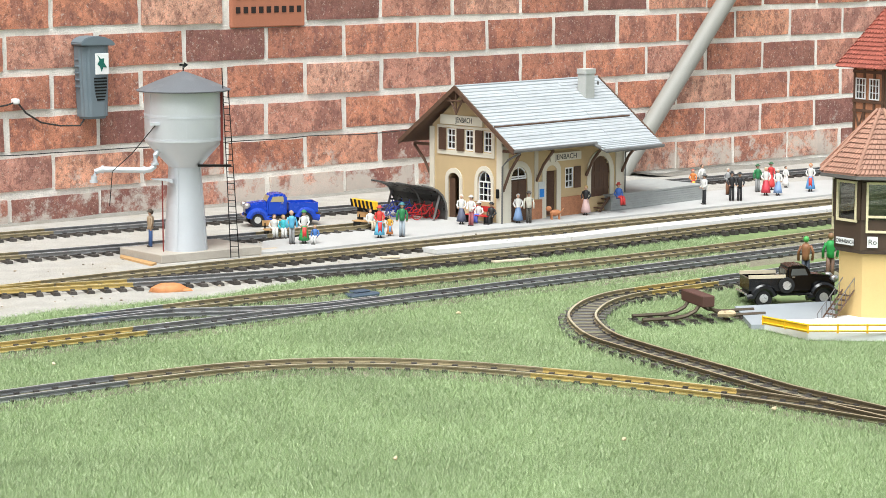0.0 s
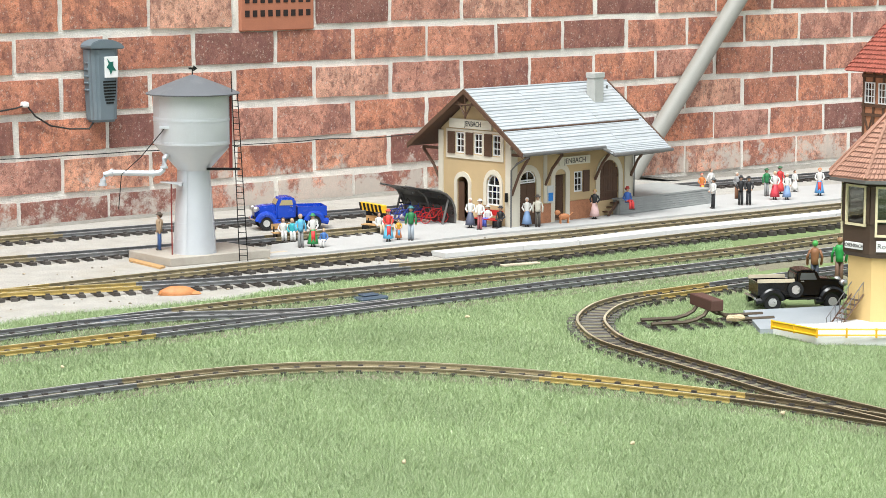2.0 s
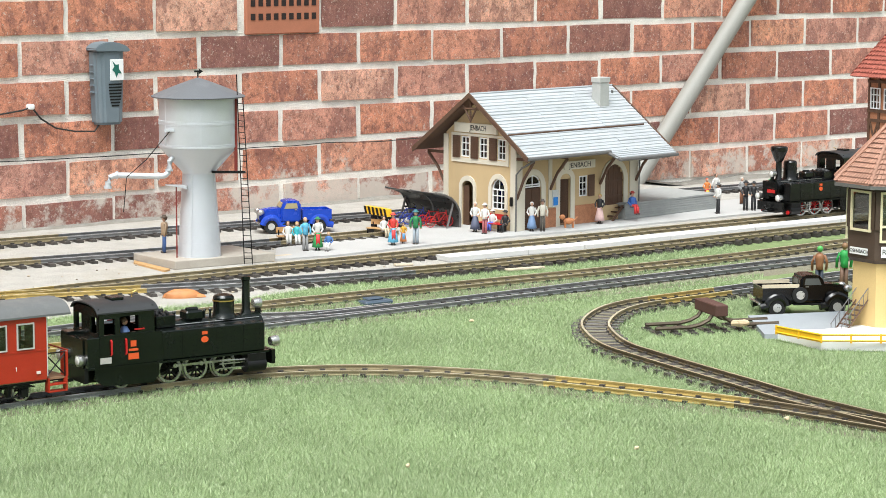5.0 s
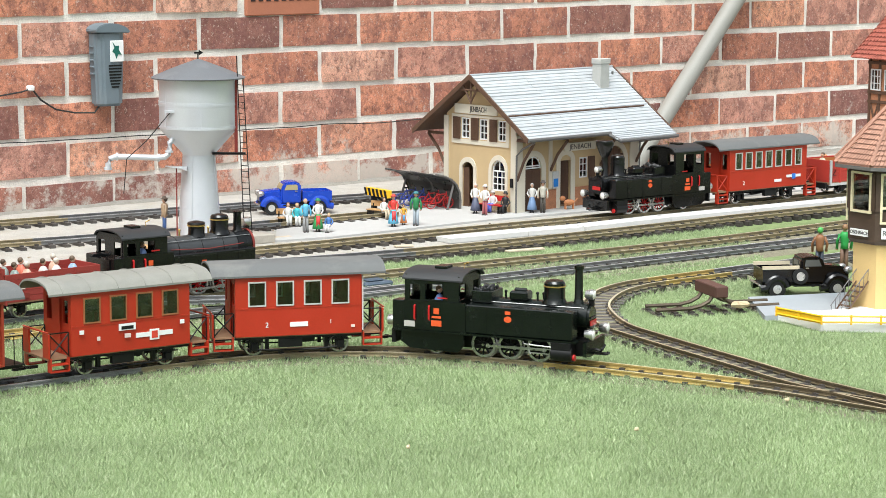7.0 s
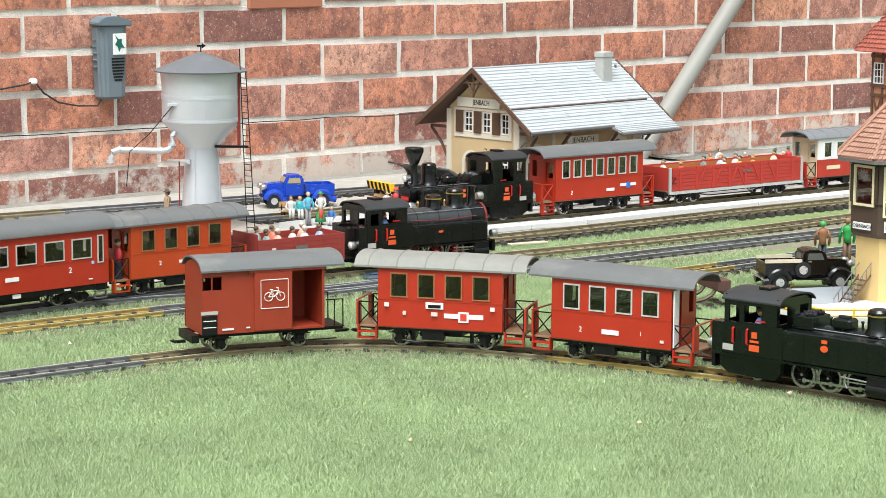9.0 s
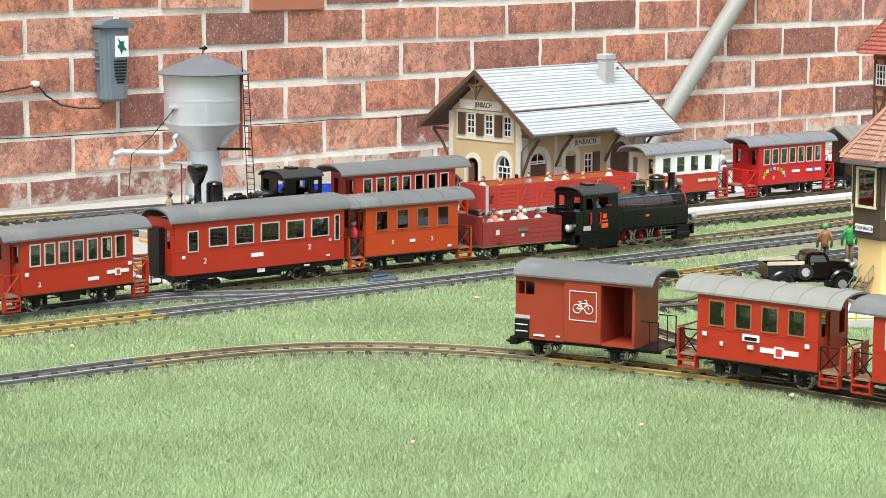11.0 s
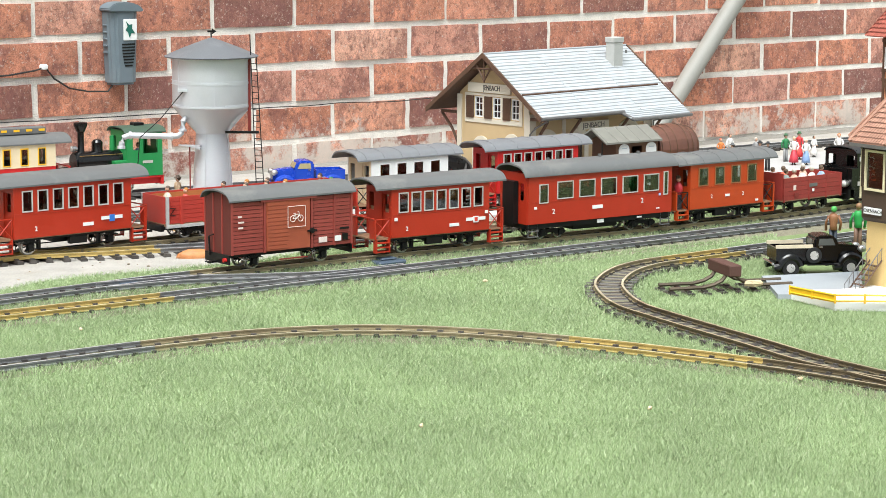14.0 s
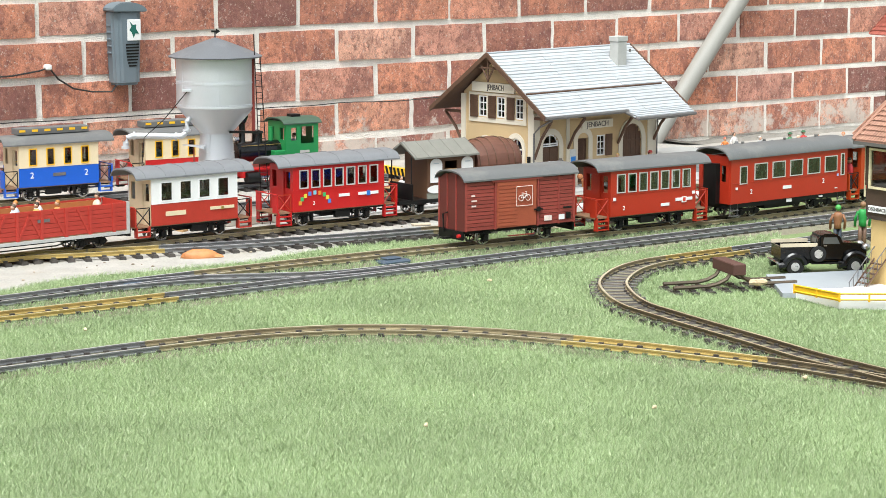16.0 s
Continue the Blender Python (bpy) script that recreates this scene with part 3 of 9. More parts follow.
def lay_bricks():
    full = [brick_mesh(i, PITCH - 0.0155) for i in range(8)]
    joined = bmesh.new()
    for row in range(-1, 26):
        z = 0.0695 + COURSE * (row - 1) + 0.0095
        phase = (0.025, 0.148)[row % 2]
        for k in range(-12, 28):
            u = phase + PITCH * k + 0.0085 + random.uniform(-0.003, 0.003)
            zz = z + random.uniform(-0.0025, 0.0025)
            if u < VENT_U[1] and u + PITCH - 0.0155 > VENT_U[0] and zz < VENT_Z[1] and zz + COURSE - 0.02 > VENT_Z[0]:
                continue
            near = -0.55 < u < 3.7 and row < 9
            me = full[(k * 5 + row * 3) % 8]
            if near:
                ob = new("brick", me)
                ob.parent = wall_back
                ob.matrix_basis = pose(u, random.uniform(-0.002, 0.003), zz, 0, random.uniform(-0.5, 0.5), random.uniform(-0.4, 0.4))
            else:
                tmp = bmesh.new()
                box(tmp, u, u + PITCH - 0.0155, 0, 0.03, zz, zz + COURSE - 0.0175)
                me2 = bpy.data.meshes.new("tmp")
                tmp.to_mesh(me2)
                tmp.free()
                joined.from_mesh(me2)
                bpy.data.meshes.remove(me2)
    ob = part("bricks_beyond", joined, M_BRICK, wall_back)
    tagged(ob, kind="stuff")


lay_bricks()


# ------------------------------------------------------------- wall fittings
def on_wall(u, z, out=0.0):
    return WALL @ pose(u, -out, z)


bm = bm_new()
box(bm, VENT_U[0] + 0.008, VENT_U[1] - 0.008, -0.004, 0.03, VENT_Z[0], VENT_Z[1] - 0.006, 0.003)
vent = part("air_brick", bm, mat("terracotta_vent", (0.40, 0.15, 0.085), 0.8, var=0.12, scale=30, bump=0.4), None)
vent.matrix_basis = WALL
tagged(vent, "plain terracotta air brick with rows of slots", "air brick")
# near-black bars on the face stand for the shade inside the slots
for r in range(3):
    for k in range(9):
        bm = bm_new()
        x = VENT_U[0] + 0.021 + k * 0.0237
        z = VENT_Z[0] + 0.036 + r * 0.034
        box(bm, x, x + 0.0135, -0.0052, -0.0030, z, z + 0.016)
        part("slot", bm, mat("slot_shade", (0.02, 0.012, 0.01), 0.95), vent, "dark slot")

pipe = bm_new()
cyl(pipe, (1.985, -0.033, -0.03), (2.625, -0.033, 0.69), 0.026, n=24)
ob = part("drain_pipe", pipe, mat("grey_pipe", (0.27, 0.265, 0.24), 0.55, var=0.1, scale=12, dirt=0.3, dirt_col=(0.28, 0.26, 0.22)), None, smooth=True)
ob.matrix_basis = WALL
tagged(ob, "slanting grey plastic drain pipe on the brick wall", "pipe")

M_BIN = mat("slate_grey_plastic", (0.135, 0.17, 0.195), 0.45, var=0.1, scale=25, dirt=0.4, dirt_col=(0.2, 0.22, 0.23))
butt = thing("cigarette_bin", WALL @ pose(0.206, 0, 0.241) @ Matrix.Diagonal((0.84, 0.84, 1, 1)), "slate grey plastic wall bin with a slotted front", "wall bin")
bm = bm_new()
prof = [(0.0, 0.0), (0.0, -0.036), (0.018, -0.05), (0.08, -0.05), (0.098, -0.036), (0.098, 0.0)]
rings = [[bm.verts.new((0.049 + (x - 0.049) * s, y, z)) for x, y in prof] for z, s in ((0, 0.84), (0.05, 0.9), (0.12, 0.97), (0.178, 1.0))]
for a, b in zip(rings, rings[1:]):
    for k in range(len(prof)):
        bm.faces.new((a[k], a[(k + 1) % 6], b[(k + 1) % 6], b[k]))
bm.faces.new(rings[0])
bm.faces.new(rings[-1][::-1])
bmesh.ops.bevel(bm, geom=bm.edges[:], offset=0.006, segments=3, affect="EDGES")
part("body", bm, M_BIN, butt, smooth=True)
bm = bm_new()
lid = [(-0.004, 0.174), (0.102, 0.172), (0.107, 0.176), (0.094, 0.186), (0.072, 0.193), (0.047, 0.196), (0.022, 0.195), (0.002, 0.189), (-0.007, 0.180)]
prism(bm, lid, -0.057, 0.0)
bmesh.ops.bevel(bm, geom=bm.edges[:], offset=0.002, segments=2, affect="EDGES")
part("lid", bm, M_BIN, butt, smooth=True)
bm = bm_new()
box(bm, 0.042, 0.085, -0.0535, -0.049, 0.105, 0.155, 0.001)
sg = part("sign_plate", bm, M_WHITE, butt, "white sticker plate")
bm = bm_new()
prism(bm, [(0.048, 0.151), (0.058, 0.142), (0.069, 0.143), (0.068, 0.133), (0.078, 0.121), (0.066, 0.122), (0.060, 0.112), (0.055, 0.124), (0.047, 0.130), (0.054, 0.138)], -0.0548, -0.0536)
part("emblem", bm, mat("dark_green_print", (0.01, 0.12, 0.09), 0.5), butt, "plain dark green shape")
# no holes are cut: black bars give the slots their inner shade
for k in range(8):
    w = 0.021 * math.sqrt(max(0.05, 1 - (k / 8.6) ** 2))
    bm = bm_new()
    box(bm, 0.058 - w, 0.058 + w, -0.0515, -0.049, 0.094 - k * 0.0072, 0.0978 - k * 0.0072)
    part("slot", bm, M_BLACK, butt)
for k in range(5):
    bm = bm_new()
    box(bm, -0.002, 0.012, -0.03, -0.01, 0.075 + k * 0.016, 0.079 + k * 0.016, 0.001)
    part("rib", bm, M_BIN, butt)

M_CABLE = mat("black_cable", (0.02, 0.018, 0.016), 0.6)
bm = bm_new()
tube(bm, [(-0.4, -0.008, 0.27), (-0.05, -0.01, 0.275), (0.02, -0.01, 0.283), (0.046, -0.012, 0.29), (0.07, -0.012, 0.262), (0.11, -0.012, 0.238), (0.16, -0.012, 0.228), (0.21, -0.02, 0.226), (0.225, -0.02, 0.245)], 0.0022, 6)
ob = part("cable", bm, M_CABLE, None)
ob.matrix_basis = WALL
tagged(ob, "thin black cable clipped to the brick wall", "cable")
bm = bm_new()
box(bm, 0.036, 0.052, -0.018, 0.0, 0.284, 0.297, 0.003)
ob = part("cable_clip", bm, M_WHITE, None)
ob.matrix_basis = WALL
tagged(ob, "small white plastic cable clip on the wall", "cable clip")
bm = bm_new()
pts = []
for k in range(46):
    u = -0.7 + k * 0.05
    pts.append((u, -0.005 + 0.002 * math.sin(k), 0.166 - 0.009 * max(0, u) + 0.004 * noise.noise(Vector((u * 6, 0, 1)))))
tube(bm, pts, 0.0013, 6)
ob = part("cable", bm, M_CABLE, None)
ob.matrix_basis = WALL
tagged(ob, "long thin dark cable lying along a mortar joint", "cable")

# ------------------------------------------------------------- water tower
TOWER = (-0.540, 4.821)
bm = bm_new()
prism(bm, [(-0.683, 4.847), (-0.580, 4.727), (-0.384, 4.864), (-0.487, 4.983)], 0.003, 0.021, "z")
bmesh.ops.bevel(bm, geom=bm.edges[:], offset=0.0012, segments=1, affect="EDGES")
tagged(part("concrete_slab", bm, M_CONC, None), "low beige concrete slab under the water tower", "slab")
bm = bm_new()
prism(bm, [(-0.677, 4.807), (-0.680, 4.840), (-0.589, 4.716), (-0.597, 4.692)], 0.003, 0.007, "z")
tagged(part("wood_strip", bm, M_WOODL, None), "weathered wooden strip beside the concrete slab", "wood strip")

wt = thing("water_tower", pose(*TOWER, 0.021, 0, 0, 20), "silver painted model water tower with a conical grey roof", "water tower")
bm = bm_new()
lathe(bm, [(0.0, 0), (0.046, 0), (0.0455, 0.004), (0.034, 0.176), (0.0, 0.176)], 36)
col = part("column", bm, M_SILVER, wt, smooth=True)
for z in (0.03, 0.065, 0.10, 0.135):
    bm = bm_new()
    r = 0.0458 - 0.0118 * z / 0.176
    for k in range(40):
        a = 2 * math.pi * k / 40
        ball(bm, (r * math.cos(a), r * math.sin(a), z), 0.0010, n=5)
    tagged(part("riveting", bm, M_SILVER, col), kind="stuff")
for a in (0.9, 2.5, 4.1, 5.6):
    bm = bm_new()
    tube(bm, [(0.0462 * math.cos(a), 0.0462 * math.sin(a), 0.004), (0.0345 * math.cos(a), 0.0345 * math.sin(a), 0.174)], 0.0008, 4)
    part("seam", bm, M_SILVER, col)
bm = bm_new()
lathe(bm, [(0.0, 0.174), (0.034, 0.174), (0.036, 0.178), (0.081, 0.228), (0.082, 0.232), (0.082, 0.335), (0.0, 0.335)], 48)
tank = part("tank", bm, M_SILVER, wt, smooth=True)
for z in (0.233, 0.282, 0.331):
    bm = bm_new()
    lathe(bm, [(0.0818, z - 0.0022), (0.0827, z - 0.0022), (0.0827, z + 0.0022), (0.0818, z + 0.0022)], 48)
    band = part("band", bm, M_SILVER, tank)
for z in (0.237, 0.278, 0.286):
    bm = bm_new()
    for k in range(72):
        a = 2 * math.pi * k / 72
        ball(bm, (0.0822 * math.cos(a), 0.0822 * math.sin(a), z), 0.0011, n=5)
    tagged(part("riveting", bm, M_SILVER, tank), kind="stuff")
for k in range(6):
    a = k * 1.047 + 0.35
    bm = bm_new()
    box(bm, 0.0815, 0.0826, -0.0012, 0.0012, 0.234, 0.331, m=Matrix.Rotation(a, 4, "Z"))
    part("seam", bm, M_SILVER, tank)
bm = bm_new()
lathe(bm, [(0.0, 0.332), (0.097, 0.333), (0.098, 0.3355), (0.06, 0.352), (0.02, 0.367), (0.004, 0.3725), (0.0, 0.3735)], 48)
part("roof", bm, M_TGREY, wt, "grey conical roof", smooth=True)
bm = bm_new()
cyl(bm, (0, 0, 0.372), (0, 0, 0.386), 0.0015, n=8)
box(bm, -0.008, 0.004, -0.001, 0.001, 0.384, 0.388)
prism(bm, [(0.002, 0.380), (0.011, 0.386), (0.002, 0.392)], -0.001, 0.001)
part("weather_vane", bm, M_BLACK, wt, "small black weather vane")
wt2 = Matrix.Rotation(radians(-20), 4, "Z")


def tower_part(name, bm, material, label=""):
    return part(name, bm, material, wt, label, True, wt2)


bm = bm_new()
tube(bm, [(-0.04, -0.035, 0.213), (-0.050, -0.041, 0.210), (-0.055, -0.044, 0.202), (-0.056, -0.046, 0.188), (-0.058, -0.048, 0.179), (-0.065, -0.050, 0.173), (-0.078, -0.051, 0.1715), (-0.166, -0.052, 0.1735), (-0.178, -0.0525, 0.169), (-0.182, -0.053, 0.159), (-0.183, -0.053, 0.146)], 0.0062, 12)
for p, q in (((-0.076, -0.051, 0.1715), (-0.080, -0.051, 0.1716)), ((-0.162, -0.052, 0.1734), (-0.166, -0.052, 0.1735)), ((-0.1828, -0.053, 0.151), (-0.183, -0.053, 0.146)), ((-0.0562, -0.0462, 0.186), (-0.0564, -0.0464, 0.182))):
    cyl(bm, p, q, 0.0084, n=12)
tower_part("spout", bm, M_SILVER, "bent silver filling pipe")
bm = bm_new()
prism(bm, [(-0.066, 0.153), (-0.02, 0.152), (-0.02, 0.144), (-0.03, 0.148)], -0.05, -0.03)
tower_part("bracket", bm, M_SILVER)
bm = bm_new()
tube(bm, [(-0.05, -0.065, 0.268), (-0.1, -0.07, 0.208), (-0.14, -0.075, 0.172)], 0.001, 5)
tube(bm, [(-0.14, -0.08, 0.172), (-0.147, -0.08, 0.10)], 0.001, 5)
tower_part("chain", bm, M_BLACK, "thin dark chain")
bm = bm_new()
box(bm, -0.062, -0.042, -0.072, -0.06, 0.266, 0.271)
tower_part("chain_arm", bm, M_SILVER)
bm = bm_new()
box(bm, -0.044, -0.0415, -0.04, -0.037, 0.0, 0.15)
box(bm, -0.047, -0.0385, -0.042, -0.035, 0.15, 0.152)
tower_part("gauge_post", bm, M_REDD, "thin dark red post")
bm = bm_new()
box(bm, 0.077, 0.083, -0.024, -0.016, 0.18, 0.335)
tower_part("gauge_board", bm, M_REDD, "narrow dark red water gauge board")
bm = bm_new()
box(bm, 0.03, 0.10, -0.028, -0.02, 0.176, 0.181)
tower_part("arm", bm, M_BLACK)
bm = bm_new()
A0, A1 = Vector((0.098, -0.040, -0.013)), Vector((0.083, -0.028, 0.382))
B0, B1 = Vector((0.115, -0.040, -0.013)), Vector((0.096, -0.028, 0.335))
tube(bm, [A0, A1], 0.0011, 5)
tube(bm, [B0, B1], 0.0011, 5)
for k in range(28):
    f = (k + 1) / 33
    cyl(bm, A0.lerp(A1, f), B0.lerp(B1, f * 1.13), 0.0008, n=5)
tower_part("ladder", bm, M_BLACK, "thin black ladder")

# ------------------------------------------------------------- station
ST = pose(0.138, 5.350, 0.0075, 0, 0, 45.0) @ Matrix.Diagonal((1.11, 0.79, 1.07, 1))
station = thing("station_building", ST, "ochre plaster model station with a whitewashed shingle roof", "station building")


def arch(x0, x1, zs, zt, n=8):
    """Slices of an arched opening: rectangles whose tops follow a round arch from zs to zt."""
    out = []
    for k in range(n):
        a, b = x0 + (x1 - x0) * k / n, x0 + (x1 - x0) * (k + 1) / n
        m = ((a + b) / 2 - (x0 + x1) / 2) / ((x1 - x0) / 2)
        out.append((a, b, zs + (zt - zs) * math.sqrt(max(0, 1 - m * m))))
    return out


def holed(bm, x0, x1, y0, y1, z0, z1, holes):
    """A wall along x with holes (a, b, low, high)."""
    xs = sorted({x0, x1, *[h[0] for h in holes], *[h[1] for h in holes]})
    for a, b in zip(xs, xs[1:]):
        m = (a + b) / 2
        cuts = sorted((h[2], h[3]) for h in holes if h[0] < m < h[1])
        z = z0
        for lo, hi in cuts:
            if lo > z + 1e-5:
                box(bm, a, b, y0, y1, z, lo)
            z = max(z, hi)
        if z < z1 - 1e-5:
            box(bm, a, b, y0, y1, z, z1)
    bmesh.ops.remove_doubles(bm, verts=bm.verts, dist=1e-6)
    return bm


def arch_holes(x0, x1, z0, zs, zt):
    return [(a, b, z0, t) for a, b, t in arch(x0, x1, zs, zt)]


def arch_ring(bm, x0, x1, z0, zs, zt, w, y0, y1, n=14):
    c, r, h = (x0 + x1) / 2, (x1 - x0) / 2, zt - zs
    inn = [(x0, z0)] + [(c - r * math.cos(math.pi * k / n), zs + h * math.sin(math.pi * k / n)) for k in range(n + 1)] + [(x1, z0)]
    out = [(x0 - w, z0)] + [(c - (r + w) * math.cos(math.pi * k / n), zs + (h + w) * math.sin(math.pi * k / n)) for k in range(n + 1)] + [(x1 + w, z0)]
    for k in range(len(inn) - 1):
        vs = [bm.verts.new((p[0], y, p[1])) for y in (y0, y1) for p in (inn[k], inn[k + 1], out[k + 1], out[k])]
        for f in ((0, 1, 2, 3), (7, 6, 5, 4), (0, 4, 5, 1), (1, 5, 6, 2), (2, 6, 7, 3), (3, 7, 4, 0)):
            bm.faces.new([vs[i] for i in f])
    bmesh.ops.remove_doubles(bm, verts=bm.verts, dist=1e-6)
    return bm


SL, SW, SH = 0.385, 0.30, 0.172
fh = arch_holes(0.025, 0.076, 0.0, 0.092, 0.120) + [(0.134, 0.168, 0.0, 0.104), (0.196, 0.222, 0.061, 0.107)] + arch_holes(0.278, 0.341, 0.034, 0.09, 0.126)
bm = bm_new()
holed(bm, 0, SL, 0, 0.008, 0, SH, fh)
part("front_wall", bm, M_PLASTER, station)
# gable wall: local x runs from the far corner to the near one
GM = Matrix.Translation((0, SW, 0)) @ Matrix.Rotation(radians(-90), 4, "Z")


def gx(v):
    return SW - v


gh = arch_holes(gx(0.223), gx(0.175), 0.0, 0.085, 0.1) + arch_holes(gx(0.100), gx(0.044), 0.043, 0.085, 0.111)
for v0, v1 in ((0.195, 0.229), (0.120, 0.153), (0.044, 0.076)):
    gh.append((gx(v1), gx(v0), 0.152, 0.198))
bm = bm_new()
holed(bm, 0.008, SW, 0, 0.008, 0, 0.205, gh)
prism(bm, [(0.008, 0.205), (SW, 0.205), (SW * 0.5 + 0.004, 0.287)], 0, 0.008)
part("gable_wall", bm, M_PLASTER, station, m=GM)
bm = bm_new()
box(bm, 0, SL, SW - 0.008, SW, 0, SH)
box(bm, SL - 0.008, SL, 0.008, SW - 0.008, 0, SH)
prism(bm, [(0.0, SH), (SW, SH), (SW / 2, 0.287)], SL - 0.008, SL, "x")
part("rear_wall", bm, M_PLASTER, station)
bm = bm_new()
box(bm, 0.012, SL - 0.012, 0.012, SW - 0.012, 0.001, 0.004)
box(bm, 0.012, SL - 0.012, 0.012, SW - 0.012, 0.136, 0.139)
box(bm, 0.1, 0.104, 0.012, SW - 0.012, 0.004, 0.136)
part("inside_floor", bm, M_INT, station)
for x0, x1, z0, zs, zt in ((0.025, 0.076, 0.0, 0.092, 0.120), (0.134, 0.168, 0.0, 0.102, 0.116), (0.278, 0.341, 0.034, 0.09, 0.126)):
    bm = bm_new()
    arch_ring(bm, x0, x1, z0, zs, zt, 0.0125, -0.003, 0.0)
    part("door_surround", bm, M_TRIMW, station, "pale plaster arch")
for v0, v1, z0, zs, zt in ((0.175, 0.223, 0, 0.085, 0.1), (0.044, 0.1, 0.043, 0.085, 0.111)):
    bm = bm_new()
    arch_ring(bm, gx(v1), gx(v0), z0, zs, zt, 0.011, -0.003, 0.0)
    part("arch_surround", bm, M_TRIMW, station, "pale plaster arch", m=GM)
# pale quoins at the corners and a brick plinth
for x0, x1 in ((-0.003, 0.016), (0.098, 0.108), (0.36, SL + 0.003)):
    bm = bm_new()
    box(bm, x0, x1, -0.0035, 0.0, 0.045 if x0 > 0.05 and x0 < 0.3 else 0.0, SH - 0.004)
    part("pilaster", bm, M_TRIMW, station, "pale plaster pilaster")
for v0, v1 in ((0.0, 0.02), (0.282, 0.30)):
    bm = bm_new()
    box(bm, gx(v1), gx(v0), -0.0032, 0.0, 0.0, 0.2)
    part("pilaster", bm, M_TRIMW, station, "pale plaster pilaster", m=GM)
M_PLINTH = mat("plinth_brick", (0.42, 0.19, 0.10), 0.85, var=0.3, scale=90, bump=0.5)
for x0, x1 in ((0.0885, 0.1215), (0.1805, 0.2655)):
    bm = bm_new()
    box(bm, x0, x1, -0.0028, -0.0002, 0.0, 0.042)
    part("plinth", bm, M_PLINTH, station, "small red brick plinth")
# upper band of pale panels round the three gable windows
bm = bm_new()
holed(bm, gx(0.268), gx(0.03), -0.0022, -0.0002, 0.140, 0.205, [(gx(v1 + 0.002), gx(v0 - 0.002), 0.150, 0.2) for v0, v1 in ((0.195, 0.229), (0.120, 0.153), (0.044, 0.076))])
part("window_band", bm, M_TRIMW, station, "pale plaster window band", m=GM)
M_DARKIN = mat("dark_room", (0.05, 0.04, 0.035), 0.9)


def lattice(name, x0, x1, z0, z1, y, nx, nz, parent, m, frame_mat, w=0.0028, top=0.0):
    """A window of its own: frame, bars and a pane."""
    bm = bm_new()
    for a in (x0, x1 - w):
        box(bm, a, a + w, y - 0.0015, y + 0.0015, z0, z1)
    for c in (z0, z1 - w):
        box(bm, x0 + w, x1 - w, y - 0.0015, y + 0.0015, c, c + w)
    for k in range(1, nx):
        a = x0 + (x1 - x0) * k / nx
        box(bm, a - w * 0.35, a + w * 0.35, y - 0.001, y + 0.001, z0 + w, z1 - w)
    for k in range(1, nz):
        c = z0 + (z1 - z0) * k / nz
        box(bm, x0 + w, x1 - w, y - 0.0008, y + 0.0008, c - w * 0.35, c + w * 0.35)
    if top:
        arch_ring(bm, x0 + w, x1 - w, z1 - w, z1 - w, z1 + top - w, w, y - 0.0015, y + 0.0015, 8)
        box(bm, (x0 + x1) / 2 - w * 0.3, (x0 + x1) / 2 + w * 0.3, y - 0.001, y + 0.001, z1, z1 + top - w)
    win = part(name, bm, frame_mat, parent, m=m)
    bm = bm_new()
    box(bm, x0 + w * 0.5, x1 - w * 0.5, y + 0.0016, y + 0.0022, z0, z1 + top * 0.7)
    part("pane", bm, M_DGLASS, win)
    return win


for v0, v1 in ((0.195, 0.229), (0.120, 0.153), (0.044, 0.076)):
    lattice("window", gx(v1), gx(v0), 0.152, 0.198, 0.002, 2, 3, station, GM, M_WHITE)
    bm = bm_new()
    box(bm, gx(v1 + 0.031), gx(v1 + 0.001), -0.0045, -0.002, 0.150, 0.199)
    sh = part("shutter", bm, M_WOODB, station, "dark brown shutter", m=GM)
    bm = bm_new()
    for k in range(9):
        z = 0.154 + k * 0.0048
        box(bm, gx(v1 + 0.028), gx(v1 + 0.004), -0.0054, -0.0043, z, z + 0.003)
    part("louvre", bm, M_WOODB, sh)
lattice("arched_window", gx(0.1), gx(0.044), 0.043, 0.088, 0.003, 3, 3, station, GM, M_WHITE, top=0.023)
lattice("window", 0.196, 0.222, 0.061, 0.107, 0.002, 2, 3, station, None, M_WHITE)
bm = bm_new()
box(bm, 0.223, 0.243, -0.0045, -0.0008, 0.060, 0.108)
part("shutter", bm, M_WOODB, station, "dark brown shutter")
bm = bm_new()
box(bm, 0.025, 0.076, 0.003, 0.007, 0, 0.09)
box(bm, 0.0495, 0.0515, 0.0015, 0.003, 0, 0.09)
for x in (0.03, 0.054):
    box(bm, x, x + 0.018, 0.0018, 0.003, 0.01, 0.045)
part("double_door", bm, M_WOODB, station, "brown wooden double door")
lattice("fanlight", 0.026, 0.075, 0.0925, 0.100, 0.003, 2, 1, station, None, M_WHITE, top=0.02)
bm = bm_new()
box(bm, 0.0, 0.02, -0.0015, 0.0015, 0.0, 0.1)
box(bm, 0.004, 0.016, -0.0025, 0.0025, 0.055, 0.09)
part("open_door", bm, M_WOODB, station, "brown door standing open", m=pose(0.166, 0.008, 0.002, 0, 0, 125))
bm = bm_new()
box(bm, gx(0.223), gx(0.2), 0.003, 0.006, 0.0, 0.088)
part("gable_door", bm, M_WOODB, station, "dark brown half open door", m=GM)
bm = bm_new()
for z in (0.05, 0.085):
    box(bm, 0.278, 0.341, 0.0018, 0.003, z, z + 0.005)
box(bm, 0.278, 0.341, 0.0062, 0.0075, 0.034, 0.125)
